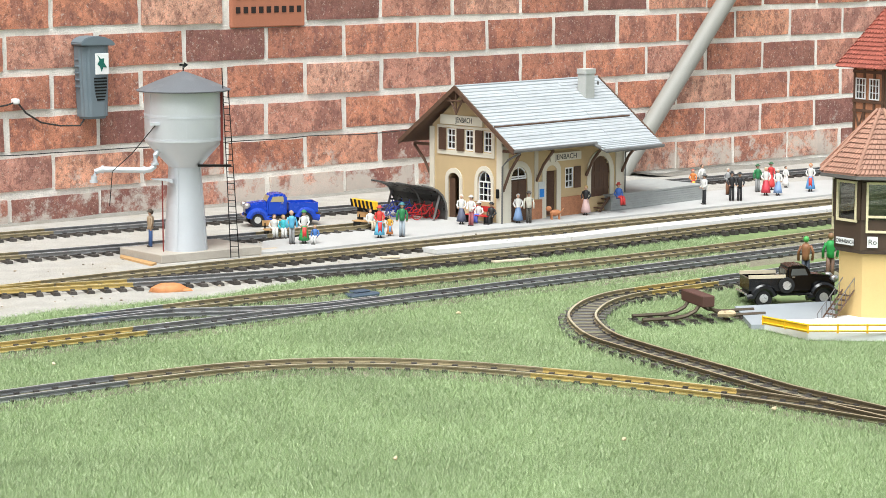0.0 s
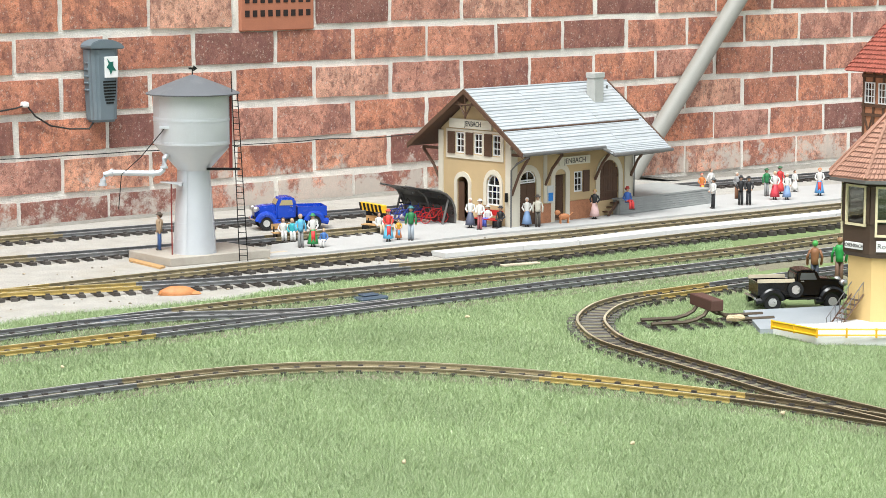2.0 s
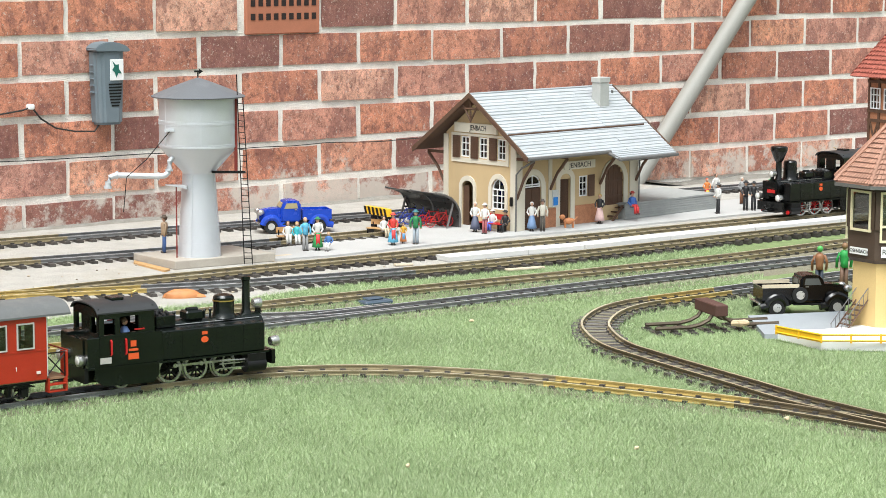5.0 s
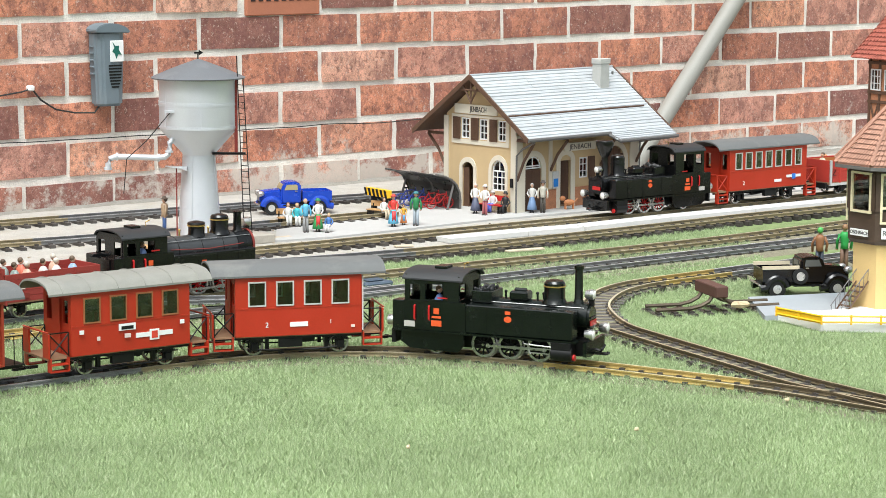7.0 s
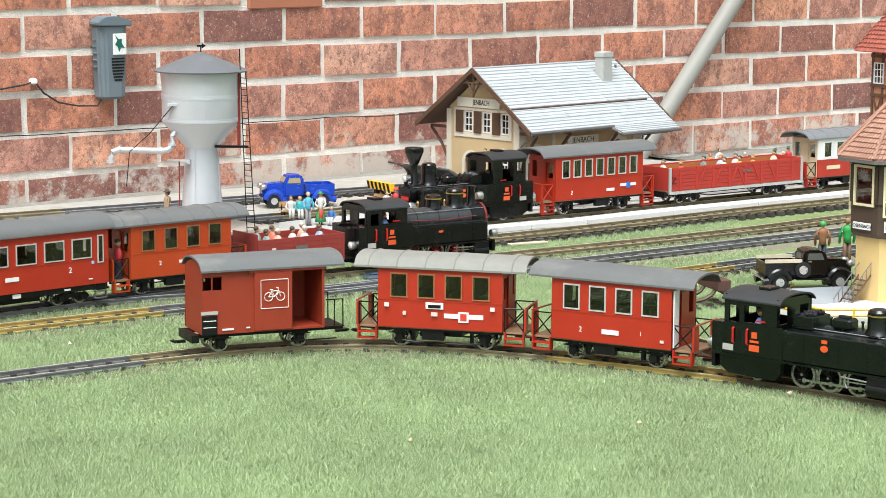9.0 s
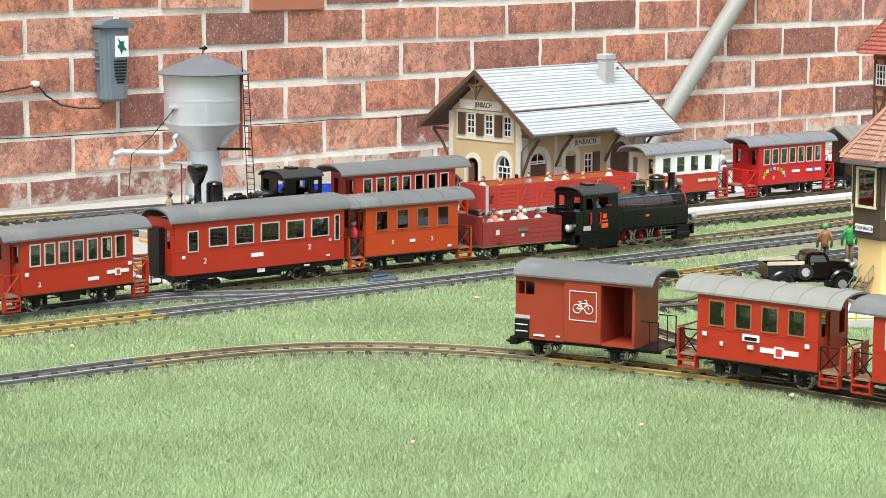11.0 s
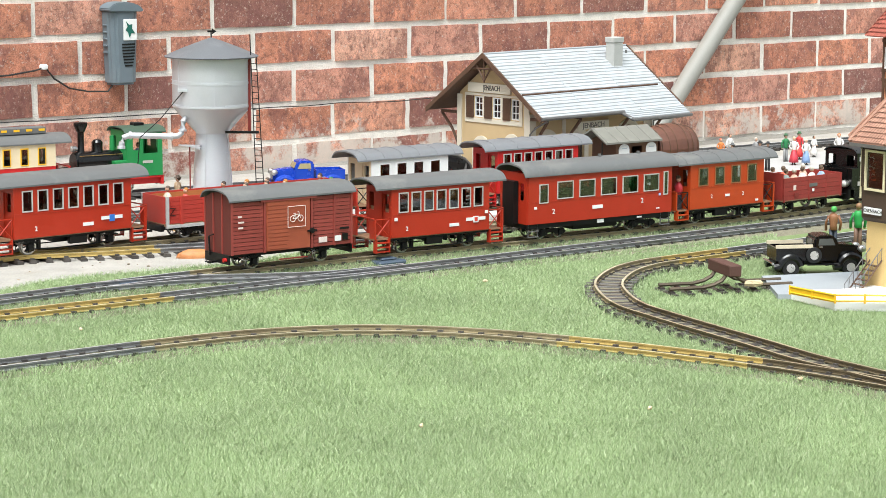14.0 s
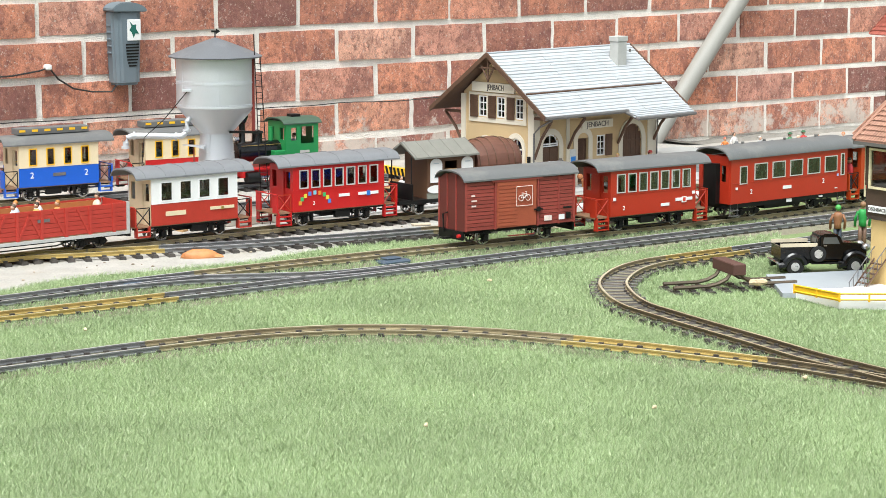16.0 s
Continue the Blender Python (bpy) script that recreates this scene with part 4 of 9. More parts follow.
fd = part("freight_door", bm, M_WOODB, station, "arched brown plank door")
for k, (a, b, t) in enumerate(arch(0.278, 0.341, 0.09, 0.126)):
    bm = bm_new()
    box(bm, a, b - 0.0006, 0.003 + 0.0004 * (k % 2), 0.006, 0.034, t)
    part("plank", bm, M_WOODB, fd)
# name boards
M_SIGN = mat("sign_cream", (0.70, 0.66, 0.55), 0.6, var=0.05)
M_LETTER = mat("letter_dark", (0.05, 0.045, 0.045), 0.6)
bm = bm_new()
box(bm, 0.145, 0.243, -0.006, -0.002, 0.124, 0.142)
sb = part("name_board", bm, M_SIGN, station, "cream name board")
text_mesh("lettering", "JENBACH", 0.0165, M_LETTER, sb, pose(0.194, -0.0063, 0.1325, 90, 0, 0))
bm = bm_new()
box(bm, gx(0.252), gx(0.076), -0.005, -0.0004, 0.2075, 0.228)
sb = part("name_board", bm, M_SIGN, station, "cream name board", m=GM)
text_mesh("lettering", "JENBACH", 0.0165, M_LETTER, sb, pose(gx(0.152), -0.0054, 0.2178, 90, 0, 0))
bm = bm_new()
box(bm, 0.112, 0.125, -0.006, -0.004, 0.048, 0.066)
part("poster", bm, mat("poster_blue", (0.02, 0.22, 0.68), 0.5), station, "plain blue notice")
bm = bm_new()
box(bm, 0.109, 0.128, -0.004, -0.0008, 0.044, 0.082)
part("notice_board", bm, mat("notice_pale", (0.6, 0.62, 0.6), 0.6), station)
bm = bm_new()
box(bm, -0.012, -0.006, 0.004, 0.012, 0.055, 0.075, 0.001)
part("letter_box", bm, M_BLACK, station)

# roof
RX0, RX1, RC, RH, EV, EZ = -0.032, 0.422, 0.152, 0.293, 0.2375, 0.165


def roof_pt(x, d, lift=0.0):
    """d: share of the way down the slope, to the front when positive."""
    return Vector((x, RC - EV * d, RH - (RH - EZ) * abs(d) + lift))


bm = bm_new()
for sgn in (1, -1):
    vs = [roof_pt(x, sgn * d, l) for x in (RX0, RX1) for d, l in ((0, -0.001), (0.985, -0.001), (0.985, -0.006), (0, -0.006))]
    vv = [bm.verts.new(p) for p in vs]
    for f in ((0, 1, 2, 3), (7, 6, 5, 4), (0, 4, 5, 1), (1, 5, 6, 2), (2, 6, 7, 3), (3, 7, 4, 0)):
        bm.faces.new([vv[i] for i in f])
roof = part("roof", bm, M_WOODB, station)
NB = 21
for sgn in (1, -1):
    for k in range(NB):
        for x0, x1 in ((RX0 + 0.004, 0.12), (0.1205, 0.28), (0.2805, RX1)):
            d0, d1 = k / NB, (k + 1.25) / NB
            bm = bm_new()
            j = random.uniform(-0.0006, 0.0006)
            vs = [bm.verts.new(roof_pt(x, sgn * d, l)) for x in (x0, x1) for d, l in ((d0, 0.0005), (d1, 0.0030 + j), (d1, 0.0008 + j), (d0, -0.0005))]
            for f in ((0, 1, 2, 3), (7, 6, 5, 4), (0, 4, 5, 1), (1, 5, 6, 2), (2, 6, 7, 3), (3, 7, 4, 0)):
                bm.faces.new([vs[i] for i in f])
            part("shingle", bm, M_SLATE, roof)
# lower lean-to over the goods door
for k in range(4):
    bm = bm_new()
    d0, d1 = 1.0 + k * 0.028, 1.0 + (k + 1.25) * 0.028
    vs = [bm.verts.new(roof_pt(x, d, l)) for x in (0.225, RX1) for d, l in ((d0, 0.0005), (d1, 0.003), (d1, 0.0005), (d0, -0.001))]
    for f in ((0, 1, 2, 3), (7, 6, 5, 4), (0, 4, 5, 1), (1, 5, 6, 2), (2, 6, 7, 3), (3, 7, 4, 0)):
        bm.faces.new([vs[i] for i in f])
    part("shingle", bm, M_SLATE, roof)
bm = bm_new()
tube(bm, [roof_pt(RX0 + 0.004, 0.66, 0.0035), roof_pt(RX1 - 0.02, 0.66, 0.0035)], 0.0022, 6)
part("snow_guard", bm, M_WOODB, roof, "thin brown snow guard")
bm = bm_new()
tube(bm, [roof_pt(RX0, 0, 0.002), roof_pt(RX1, 0, 0.002)], 0.0025, 6)
part("ridge_cap", bm, M_SLATE, roof)
for x in (RX0 - 0.001, RX1 + 0.001):
    for sgn in (1, -1):
        bm = bm_new()
        a, b = roof_pt(x, 0, 0.001), roof_pt(x, sgn * 1.01, 0.001)
        vs = [bm.verts.new(p + Vector((dx, 0, dz))) for p in (a, b) for dx, dz in ((-0.002, 0.003), (0.002, 0.003), (0.002, -0.008), (-0.002, -0.008))]
        for f in ((0, 1, 2, 3), (7, 6, 5, 4), (0, 4, 5, 1), (1, 5, 6, 2), (2, 6, 7, 3), (3, 7, 4, 0)):
            bm.faces.new([vs[i] for i in f])
        part("bargeboard", bm, M_WOODB, roof, "brown bargeboard")
M_GUT = mat("gutter_grey", (0.16, 0.155, 0.15), 0.5, 0.3)
bm = bm_new()
tube(bm, [roof_pt(RX0, 1.0, -0.001) + Vector((0, -0.004, 0)), roof_pt(0.225, 1.0, -0.001) + Vector((0, -0.004, 0))], 0.0042, 8)
part("gutter", bm, M_GUT, roof, "grey gutter")
bm = bm_new()
tube(bm, [roof_pt(0.215, 1.0, -0.001), roof_pt(0.235, 1.115, -0.003) + Vector((0, -0.004, 0)), roof_pt(RX1 + 0.004, 1.115, -0.003) + Vector((0, -0.004, 0))], 0.004, 8)
tube(bm, [roof_pt(0.40, 1.115, -0.006), Vector((0.40, -0.06, 0.138)), Vector((0.388, -0.008, 0.13)), Vector((0.388, -0.006, 0.0))], 0.0025, 6)
part("gutter", bm, M_GUT, roof, "grey gutter with down pipe")
bm = bm_new()
tube(bm, [roof_pt(-0.01, 1.0, -0.006), Vector((-0.006, -0.03, 0.14)), Vector((-0.006, -0.008, 0.125)), Vector((-0.006, -0.007, 0.0))], 0.0025, 6)
part("down_pipe", bm, M_GUT, roof)
bm = bm_new()
box(bm, 0.318, 0.348, 0.072, 0.106, 0.232, 0.318, 0.001)
box(bm, 0.316, 0.350, 0.070, 0.108, 0.307, 0.319, 0.001)
part("chimney", bm, mat("chimney_grey", (0.42, 0.42, 0.40), 0.8, var=0.1, bump=0.2), roof, "grey chimney block")
bm = bm_new()
cyl(bm, roof_pt(0.40, 0.12), roof_pt(0.40, 0.12) + Vector((0, 0, 0.008)), 0.003, n=8)
part("vent_pipe", bm, M_GUT, roof)


def strut(x, y0, z0, y1, z1, w=0.006):
    bm = bm_new()
    tube(bm, [(x, y0, z0), (x, y0 + (y1 - y0) * 0.4, z0 + (z1 - z0) * 0.52), (x, y1, z1)], w * 0.6, 6)
    box(bm, x - w / 2, x + w / 2, min(y1, y0), max(y0, y1), z1, z1 + w)
    part("bracket", bm, M_WOODB, station, "curved brown eaves bracket")


for x in (0.0, 0.103, 0.262, 0.38):
    strut(x, -0.003, 0.07 if x < 0.05 else 0.085, -0.07, 0.155)
for x in (0.004,):
    strut(x, SW + 0.002, 0.085, SW + 0.075, 0.155)
# open timber truss in the gable
for p, q in (((0.0, 0.232), (0.0, 0.285)), ((-0.055, 0.262), (0.055, 0.262)), ((0.0, 0.236), (-0.03, 0.27)), ((0.0, 0.236), (0.03, 0.27)), ((-0.08, 0.246), (-0.03, 0.27)), ((0.08, 0.246), (0.03, 0.27))):
    bm = bm_new()
    tube(bm, [(-0.028, RC + p[0], p[1]), (-0.028, RC + q[0], q[1])], 0.0025, 6)
    part("truss_beam", bm, M_WOODB, station, "brown gable truss beam")

# loading platform with planked face
M_PLANKG = mat("grey_plank", (0.34, 0.35, 0.34), 0.8, var=0.15, scale=40, bump=0.4, rnd=0.08, dirt=0.2, dirt_col=(0.42, 0.42, 0.4))
lp = thing("loading_platform", ST, "grey planked goods loading platform beside the station", "loading platform")
bm = bm_new()
box(bm, 0.325, 0.64, -0.028, 0.20, 0.0, 0.033)
part("base", bm, M_PLANKG, lp)
for k in range(7):
    bm = bm_new()
    box(bm, 0.323, 0.642, -0.0305, -0.0282, 0.0012 + k * 0.0052, 0.0056 + k * 0.0052)
    part("plank", bm, M_PLANKG, lp)
bm = bm_new()
box(bm, 0.322, 0.643, -0.032, 0.20, 0.0332, 0.0365)
part("deck", bm, M_PLANKG, lp)
steps = thing("wooden_steps", ST @ pose(0.285, -0.024, 0), "small brown wooden steps up to the loading platform", "steps")
for k in range(3):
    bm = bm_new()
    box(bm, 0.004 + k * 0.012, 0.016 + k * 0.012, 0, 0.03, 0.008 + k * 0.009, 0.0105 + k * 0.009)
    part("tread", bm, M_WOODB, steps)
for y in (0.0, 0.028):
    bm = bm_new()
    prism(bm, [(0, 0), (0.008, 0), (0.038, 0.028), (0.038, 0.033), (0.033, 0.033)], y, y + 0.002)
    part("stringer", bm, M_WOODB, steps)

# ------------------------------------------------------------- bike shelter
SHEL = pose(0.008, 5.422, 0.0075, 0, 0, 43.0)
sh = thing("bicycle_shelter", SHEL, "dark curved bicycle shelter with grey ribs", "bicycle shelter")
PROF = [(0.0, 0.0), (0.001, 0.02), (-0.003, 0.04), (-0.013, 0.058), (-0.029, 0.071), (-0.05, 0.080), (-0.078, 0.086)]
bm = bm_new()
prism(bm, PROF + [(x + 0.001, z - 0.0018) for x, z in PROF[::-1]][:-1] + [(-0.003, 0.0)], 0.0, 0.178)
part("canopy", bm, mat("smoky_plastic", (0.05, 0.052, 0.05), 0.3, var=0.15, dirt=0.3, dirt_col=(0.14, 0.13, 0.12)), sh, "smoky dark curved sheet")
for y in (0.0, 0.09, 0.178):
    bm = bm_new()
    tube(bm, [(x, y, z) for x, z in PROF], 0.0028, 6)
    part("rib", bm, M_GUT, sh)
for y in (0.004, 0.172):
    bm = bm_new()
    tube(bm, [(-0.038, y, 0.0), (-0.018, y, 0.060)], 0.0028, 6)
    part("post", bm, M_GUT, sh)


def bicycle(m, paint, colour):
    b = thing("bicycle", m, "small %s model bicycle parked under the shelter" % colour, "bicycle", "bicycles in the shelter")
    for x in (-0.022, 0.022):
        bm = bm_new()
        pts = [(x + 0.013 * math.cos(a), 0, 0.0145 + 0.013 * math.sin(a)) for a in np.linspace(0, 2 * math.pi, 17)]
        tube(bm, pts, 0.0011, 5)
        for k in range(6):
            a = k * math.pi / 6
            tube(bm, [(x - 0.012 * math.cos(a), 0, 0.0145 - 0.012 * math.sin(a)), (x + 0.012 * math.cos(a), 0, 0.0145 + 0.012 * math.sin(a))], 0.0003, 3)
        part("wheel", bm, paint, b)
    bm = bm_new()
    for p, q in (((-0.022, 0.0145), (-0.008, 0.035)), ((-0.022, 0.0145), (0.0, 0.015)), ((0.0, 0.015), (-0.009, 0.04)), ((0.0, 0.015), (0.016, 0.036)), ((-0.008, 0.035), (0.016, 0.036)), ((0.015, 0.042), (0.022, 0.0145))):
        tube(bm, [(p[0], 0, p[1]), (q[0], 0, q[1])], 0.0013, 5)
    part("frame", bm, paint, b)
    bm = bm_new()
    box(bm, -0.014, -0.004, -0.003, 0.003, 0.040, 0.043, 0.001)
    part("saddle", bm, M_BLACK, b)
    bm = bm_new()
    tube(bm, [(0.012, -0.009, 0.046), (0.015, 0, 0.043), (0.012, 0.009, 0.046)], 0.001, 5)
    part("handlebar", bm, M_BLACK, b)
    return b


M_BIKEB = mat("bicycle_blue", (0.03, 0.06, 0.35), 0.4, var=0.1)
b0 = bicycle(SHEL @ pose(-0.04, 0.03, 0, 8, 0, -20), M_REDB, "red")
copy_thing(b0, SHEL @ pose(-0.036, 0.062, 0, 8, 0, -24))
b0 = bicycle(SHEL @ pose(-0.04, 0.11, 0, 8, 0, -18), M_BIKEB, "blue")
copy_thing(b0, SHEL @ pose(-0.036, 0.142, 0, 8, 0, -22))

# ------------------------------------------------------------- striped buffer stop on the siding
BUF = WAY["siding"].seat(WAY["siding"].length + 0.004, 0.02, 0.018)
bs = thing("buffer_stop", BUF, "black buffer stop with a yellow striped beam", "buffer stop")
for y in (-0.022, 0.022):
    bm = bm_new()
    box(bm, -0.006, 0.006, y - 0.004, y + 0.004, 0.0, 0.042)
    tube(bm, [(0.06, y, 0.001), (0.03, y, 0.015), (0.0, y, 0.04)], 0.0035, 6)
    part("leg", bm, M_BLACK, bs)
bm = bm_new()
box(bm, -0.010, 0.002, -0.045, 0.045, 0.036, 0.054, 0.0008)
bmv = part("beam", bm, M_YELLOW, bs, "yellow beam")
for k in range(6):
    bm = bm_new()
    y = -0.043 + k * 0.0155
    prism(bm, [(y, 0.0365), (y + 0.007, 0.0365), (y + 0.0135, 0.0535), (y + 0.0065, 0.0535)], -0.0112, -0.0098, "x")
    part("stripe", bm, M_BLACK, bmv)
# an old brown buffer stop made of bent rail, on the lawn
OB = (0.450, 4.041)
ob_ = thing("rail_buffer_stop", pose(OB[0], OB[1], 0.0, 0, 0, 18.0), "brown buffer stop of bent rusty rails on the lawn", "buffer stop")
M_RUST = mat("rusty_rail", (0.11, 0.085, 0.06), 0.5, 0.5, var=0.3, scale=40)
for y in (-0.0235, 0.0235):
    bm = bm_new()
    tube(bm, [(-0.115, y, 0.012), (-0.05, y, 0.012), (-0.03, y, 0.016), (-0.015, y, 0.023), (-0.006, y, 0.035), (-0.004, y, 0.046)], 0.0035, 6)
    tube(bm, [(0.12, y, 0.012), (0.055, y, 0.012), (0.03, y, 0.017), (0.016, y, 0.025), (0.008, y, 0.037), (0.004, y, 0.046)], 0.0035, 6)
    part("bent_rail", bm, M_RUST, ob_)
bm = bm_new()
box(bm, -0.012, 0.012, -0.046, 0.046, 0.032, 0.052, 0.0015)
part("beam", bm, mat("brown_beam", (0.09, 0.04, 0.03), 0.7, var=0.15, bump=0.2), ob_, "brown wooden beam")
for k in range(8):
    s = new("sleeper", SLEEPER)
    s.parent = ob_
    s.matrix_basis = pose(-0.11 + k * 0.031, 0, -0.005)

# ------------------------------------------------------------- small ground clutter
bm = bm_new()
ball(bm, (0, 0, 0.0), 0.036, 1, 0.5, 0.55, 12)
ball(bm, (0.03, 0, 0.0), 0.015, 1.2, 0.7, 0.4, 10)
for v in bm.verts:
    v.co += 0.003 * Vector((noise.noise(v.co * 60), noise.noise(v.co * 60 + Vector((3, 0, 0))), noise.noise(v.co * 60 + Vector((0, 5, 0)))))
ob = part("orange_leaf", bm, mat("orange_leaf", (0.50, 0.20, 0.07), 0.6, var=0.3, scale=40, bump=0.3, dirt=0.4, dirt_col=(0.72, 0.42, 0.2)), None, smooth=True)
ob.matrix_basis = pose(-0.524, 4.361, 0.005, 0, 0, 12) @ Matrix.Diagonal((1.0, 0.8, 0.8, 1))
tagged(ob, "curled orange dry leaf lying by the track", "leaf")
M_PBLUE = mat("blue_grey_plastic", (0.06, 0.085, 0.12), 0.5, var=0.1, scale=30, dirt=0.3, dirt_col=(0.12, 0.14, 0.17))
for x, y, a in ((-0.591, 4.000, 40), (-0.161, 4.316, 38)):
    bm = bm_new()
    box(bm, -0.032, 0.032, -0.03, 0.03, 0.0, 0.010, 0.003)
    box(bm, -0.018, 0.018, -0.018, 0.018, 0.010, 0.014, 0.002)
    ob = part("point_motor_cover", bm, M_PBLUE, None)
    ob.matrix_basis = pose(x, y, 0.0, 0, 0, a)
    tagged(ob, "flat blue grey plastic point motor cover in the grass", "point motor cover", "point motor covers")
for i, (x, y) in enumerate([(0.028, 4.066), (0.243, 3.040), (0.047, 3.524), (0.406, 3.328), (0.472, 3.239), (-0.061, 2.927), (-0.612, 3.581)]):
    bm = bm_new()
    ball(bm, (0, 0, 0.009), 0.0036, 1.3, 0.8, 0.7, 7)
    for v in bm.verts:
        v.co += 0.0015 * Vector((noise.noise(v.co * 200 + Vector((i, 0, 0))), noise.noise(v.co * 190), noise.noise(v.co * 210)))
    ob = part("dry_petal", bm, mat("petal_pale", (0.68, 0.55, 0.36), 0.8, var=0.2), None)
    ob.matrix_basis = pose(x, y, 0.002, 0, 0, i * 50)
    tagged(ob, "small pale dry petal lying in the grass", "petal", "petals in the grass")

bm = bm_new()
prev = None
for k in range(130):
    u = -1.6 + k * 0.045
    hgt = 0.007 + 0.010 * abs(noise.noise(Vector((u * 5, 2, 0))))
    wid = 0.03 + 0.03 * abs(noise.noise(Vector((u * 4, 9, 0)))) + 0.02 * max(0.0, min(1.0, (u - 1.4) / 1.2))
    low = 0.034 * ease((u - 1.90) / 0.33)
    cur = [bm.verts.new((u, 0.008, hgt - low)), bm.verts.new((u, -wid * 0.4, hgt * 0.6 - low)), bm.verts.new((u, -wid, 0.0032 - low))]
    if prev:
        for i in (0, 1):
            bm.faces.new((prev[i], cur[i], cur[i + 1], prev[i + 1]))
    prev = cur
ob = part("sand_bank", bm, mat("grey_rubble", (0.27, 0.255, 0.225), 0.95, var=0.3, scale=40, bump=1.0, dirt=0.6, dirt_col=(0.2, 0.17, 0.13), depth=0.004, fine=250), None, smooth=True)
ob.matrix_basis = WALL
tagged(ob, "uneven grey rubble lying along the foot of the wall", "rubble", "", "structure")
for i, (x, y, a, w) in enumerate([(-0.633, 4.589, 38, 0.030), (0.142, 4.756, 30, 0.045), (-0.111, 4.805, 20, 0.020), (-0.375, 4.925, 35, 0.022)]):
    bm = bm_new()
    box(bm, -w, w, -0.008, 0.008, 0.0, 0.004, 0.0008)
    ob = part("wood_chip", bm, mat("pale_chip", (0.52, 0.44, 0.33), 0.8, var=0.2), None)
    ob.matrix_basis = pose(x, y, 0.004, 0, 0, a)
    tagged(ob, "thin pale wooden strip lying by the track", "wood strip", "wood strips by the track")
bm = bm_new()
rs = random.Random(4)
for k in range(260):
    x = rs.uniform(-1.1, 1.2)
    y = edge_y(x) + rs.uniform(0.03, 0.75)
    r = rs.uniform(0.0015, 0.004)
    bmesh.ops.create_icosphere(bm, subdivisions=1, radius=r, matrix=Matrix.Translation((x, y, 0.003 + r * 0.3)) @ Matrix.Diagonal((1, rs.uniform(0.6, 1.2), 0.6, 1)))
tagged(part("grit", bm, mat("grit_brown", (0.30, 0.25, 0.19), 0.9, var=0.3, island=0.5), None), "scattered small brown grit on the sandy bed", "grit", "", "stuff")


# ------------------------------------------------------------- figurines
def figurine(m, h, top, bottom, hair=(0.08, 0.05, 0.03), dress=False, sit=False, hat=None, label="", apron=None, arm=None, grp="painted figurines"):
    """One plain painted shape, about h tall when it stands."""
    mats = [tint(bottom), tint(top), tint(SKIN, 0.5), tint(hair), tint(hat or hair), tint((0.05, 0.04, 0.035)), tint(apron or top)]
    bm = bm_new()
    done = set()

    def paint(i):
        for f in bm.faces:
            if f not in done:
                f.material_index = i
                done.add(f)

    if sit:
        for y in (-0.05, 0.05):
            tube(bm, [(0.27 * h, y * h, 0.02 * h), (0.26 * h, y * h, 0.22 * h), (0.22 * h, y * h, 0.27 * h), (0, y * h, 0.27 * h)], 0.048 * h, 6)
        paint(0)
    elif dress:
        lathe(bm, [(0.0, 0.1 * h), (0.175 * h, 0.1 * h), (0.145 * h, 0.25 * h), (0.075 * h, 0.56 * h), (0, 0.56 * h)], 12)
        paint(0)
        for y in (-0.035, 0.035):
            cyl(bm, (0, y * h, 0.0), (0, y * h, 0.12 * h), 0.025 * h, n=6)
        paint(5)
    else:
        for y in (-0.048, 0.048):
            tube(bm, [(0.01 * h, y * h, 0.02 * h), (0.0, y * h, 0.26 * h), (0, y * 0.9 * h, 0.5 * h)], 0.045 * h, 7)
        paint(0)
    for y in (-0.045, 0.045):
        box(bm, (0.24 if sit else -0.03) * h, (0.36 if sit else 0.09) * h, y * h - 0.03 * h, y * h + 0.03 * h, 0.0, 0.035 * h)
    paint(5)
    s = 0.20 * h if sit else 0.48 * h
    lathe(bm, [(0, s), (0.082 * h, s + 0.005 * h), (0.078 * h, s + 0.10 * h), (0.1 * h, s + 0.24 * h), (0.098 * h, s + 0.31 * h), (0.06 * h, s + 0.355 * h), (0, s + 0.365 * h)], 12)
    paint(1)
    for y in (-1, 1):
        a = Vector((0, y * 0.105 * h, s + 0.31 * h))
        e = Vector((-0.01 * h, y * 0.16 * h, s + 0.165 * h))
        w = Vector((0.11 * h, y * 0.09 * h, s + 0.07 * h)) if arm != "down" else Vector((0.03 * h, y * 0.15 * h, s + 0.0 * h))
        tube(bm, [a, e, w], 0.032 * h, 6)
        paint(1)
        ball(bm, tuple(w), 0.032 * h, n=6)
        paint(2)
    if apron:
        box(bm, 0.09 * h, 0.145 * h, -0.06 * h, 0.06 * h, 0.16 * h, 0.5 * h)
        paint(6)
    ball(bm, (0.005 * h, 0, s + 0.432 * h), 0.06 * h, 0.95, 0.88, 1.15, 9)
    cyl(bm, (0, 0, s + 0.33 * h), (0, 0, s + 0.40 * h), 0.03 * h, n=7)
    paint(2)
    ball(bm, (-0.02 * h, 0, s + 0.452 * h), 0.068 * h, 1.0, 1.0, 1.02, 8)
    paint(3)
    if hat:
        lathe(bm, [(0, s + 0.475 * h), (0.105 * h, s + 0.475 * h), (0.1 * h, s + 0.49 * h), (0.06 * h, s + 0.495 * h), (0.05 * h, s + 0.545 * h), (0, s + 0.55 * h)], 10)
        paint(4)
    for f in bm.faces:
        f.smooth = True
    ob = part("figurine", bm, mats, None)
    ob.matrix_basis = m
    tagged(ob, label, "figurine", grp)
    return ob


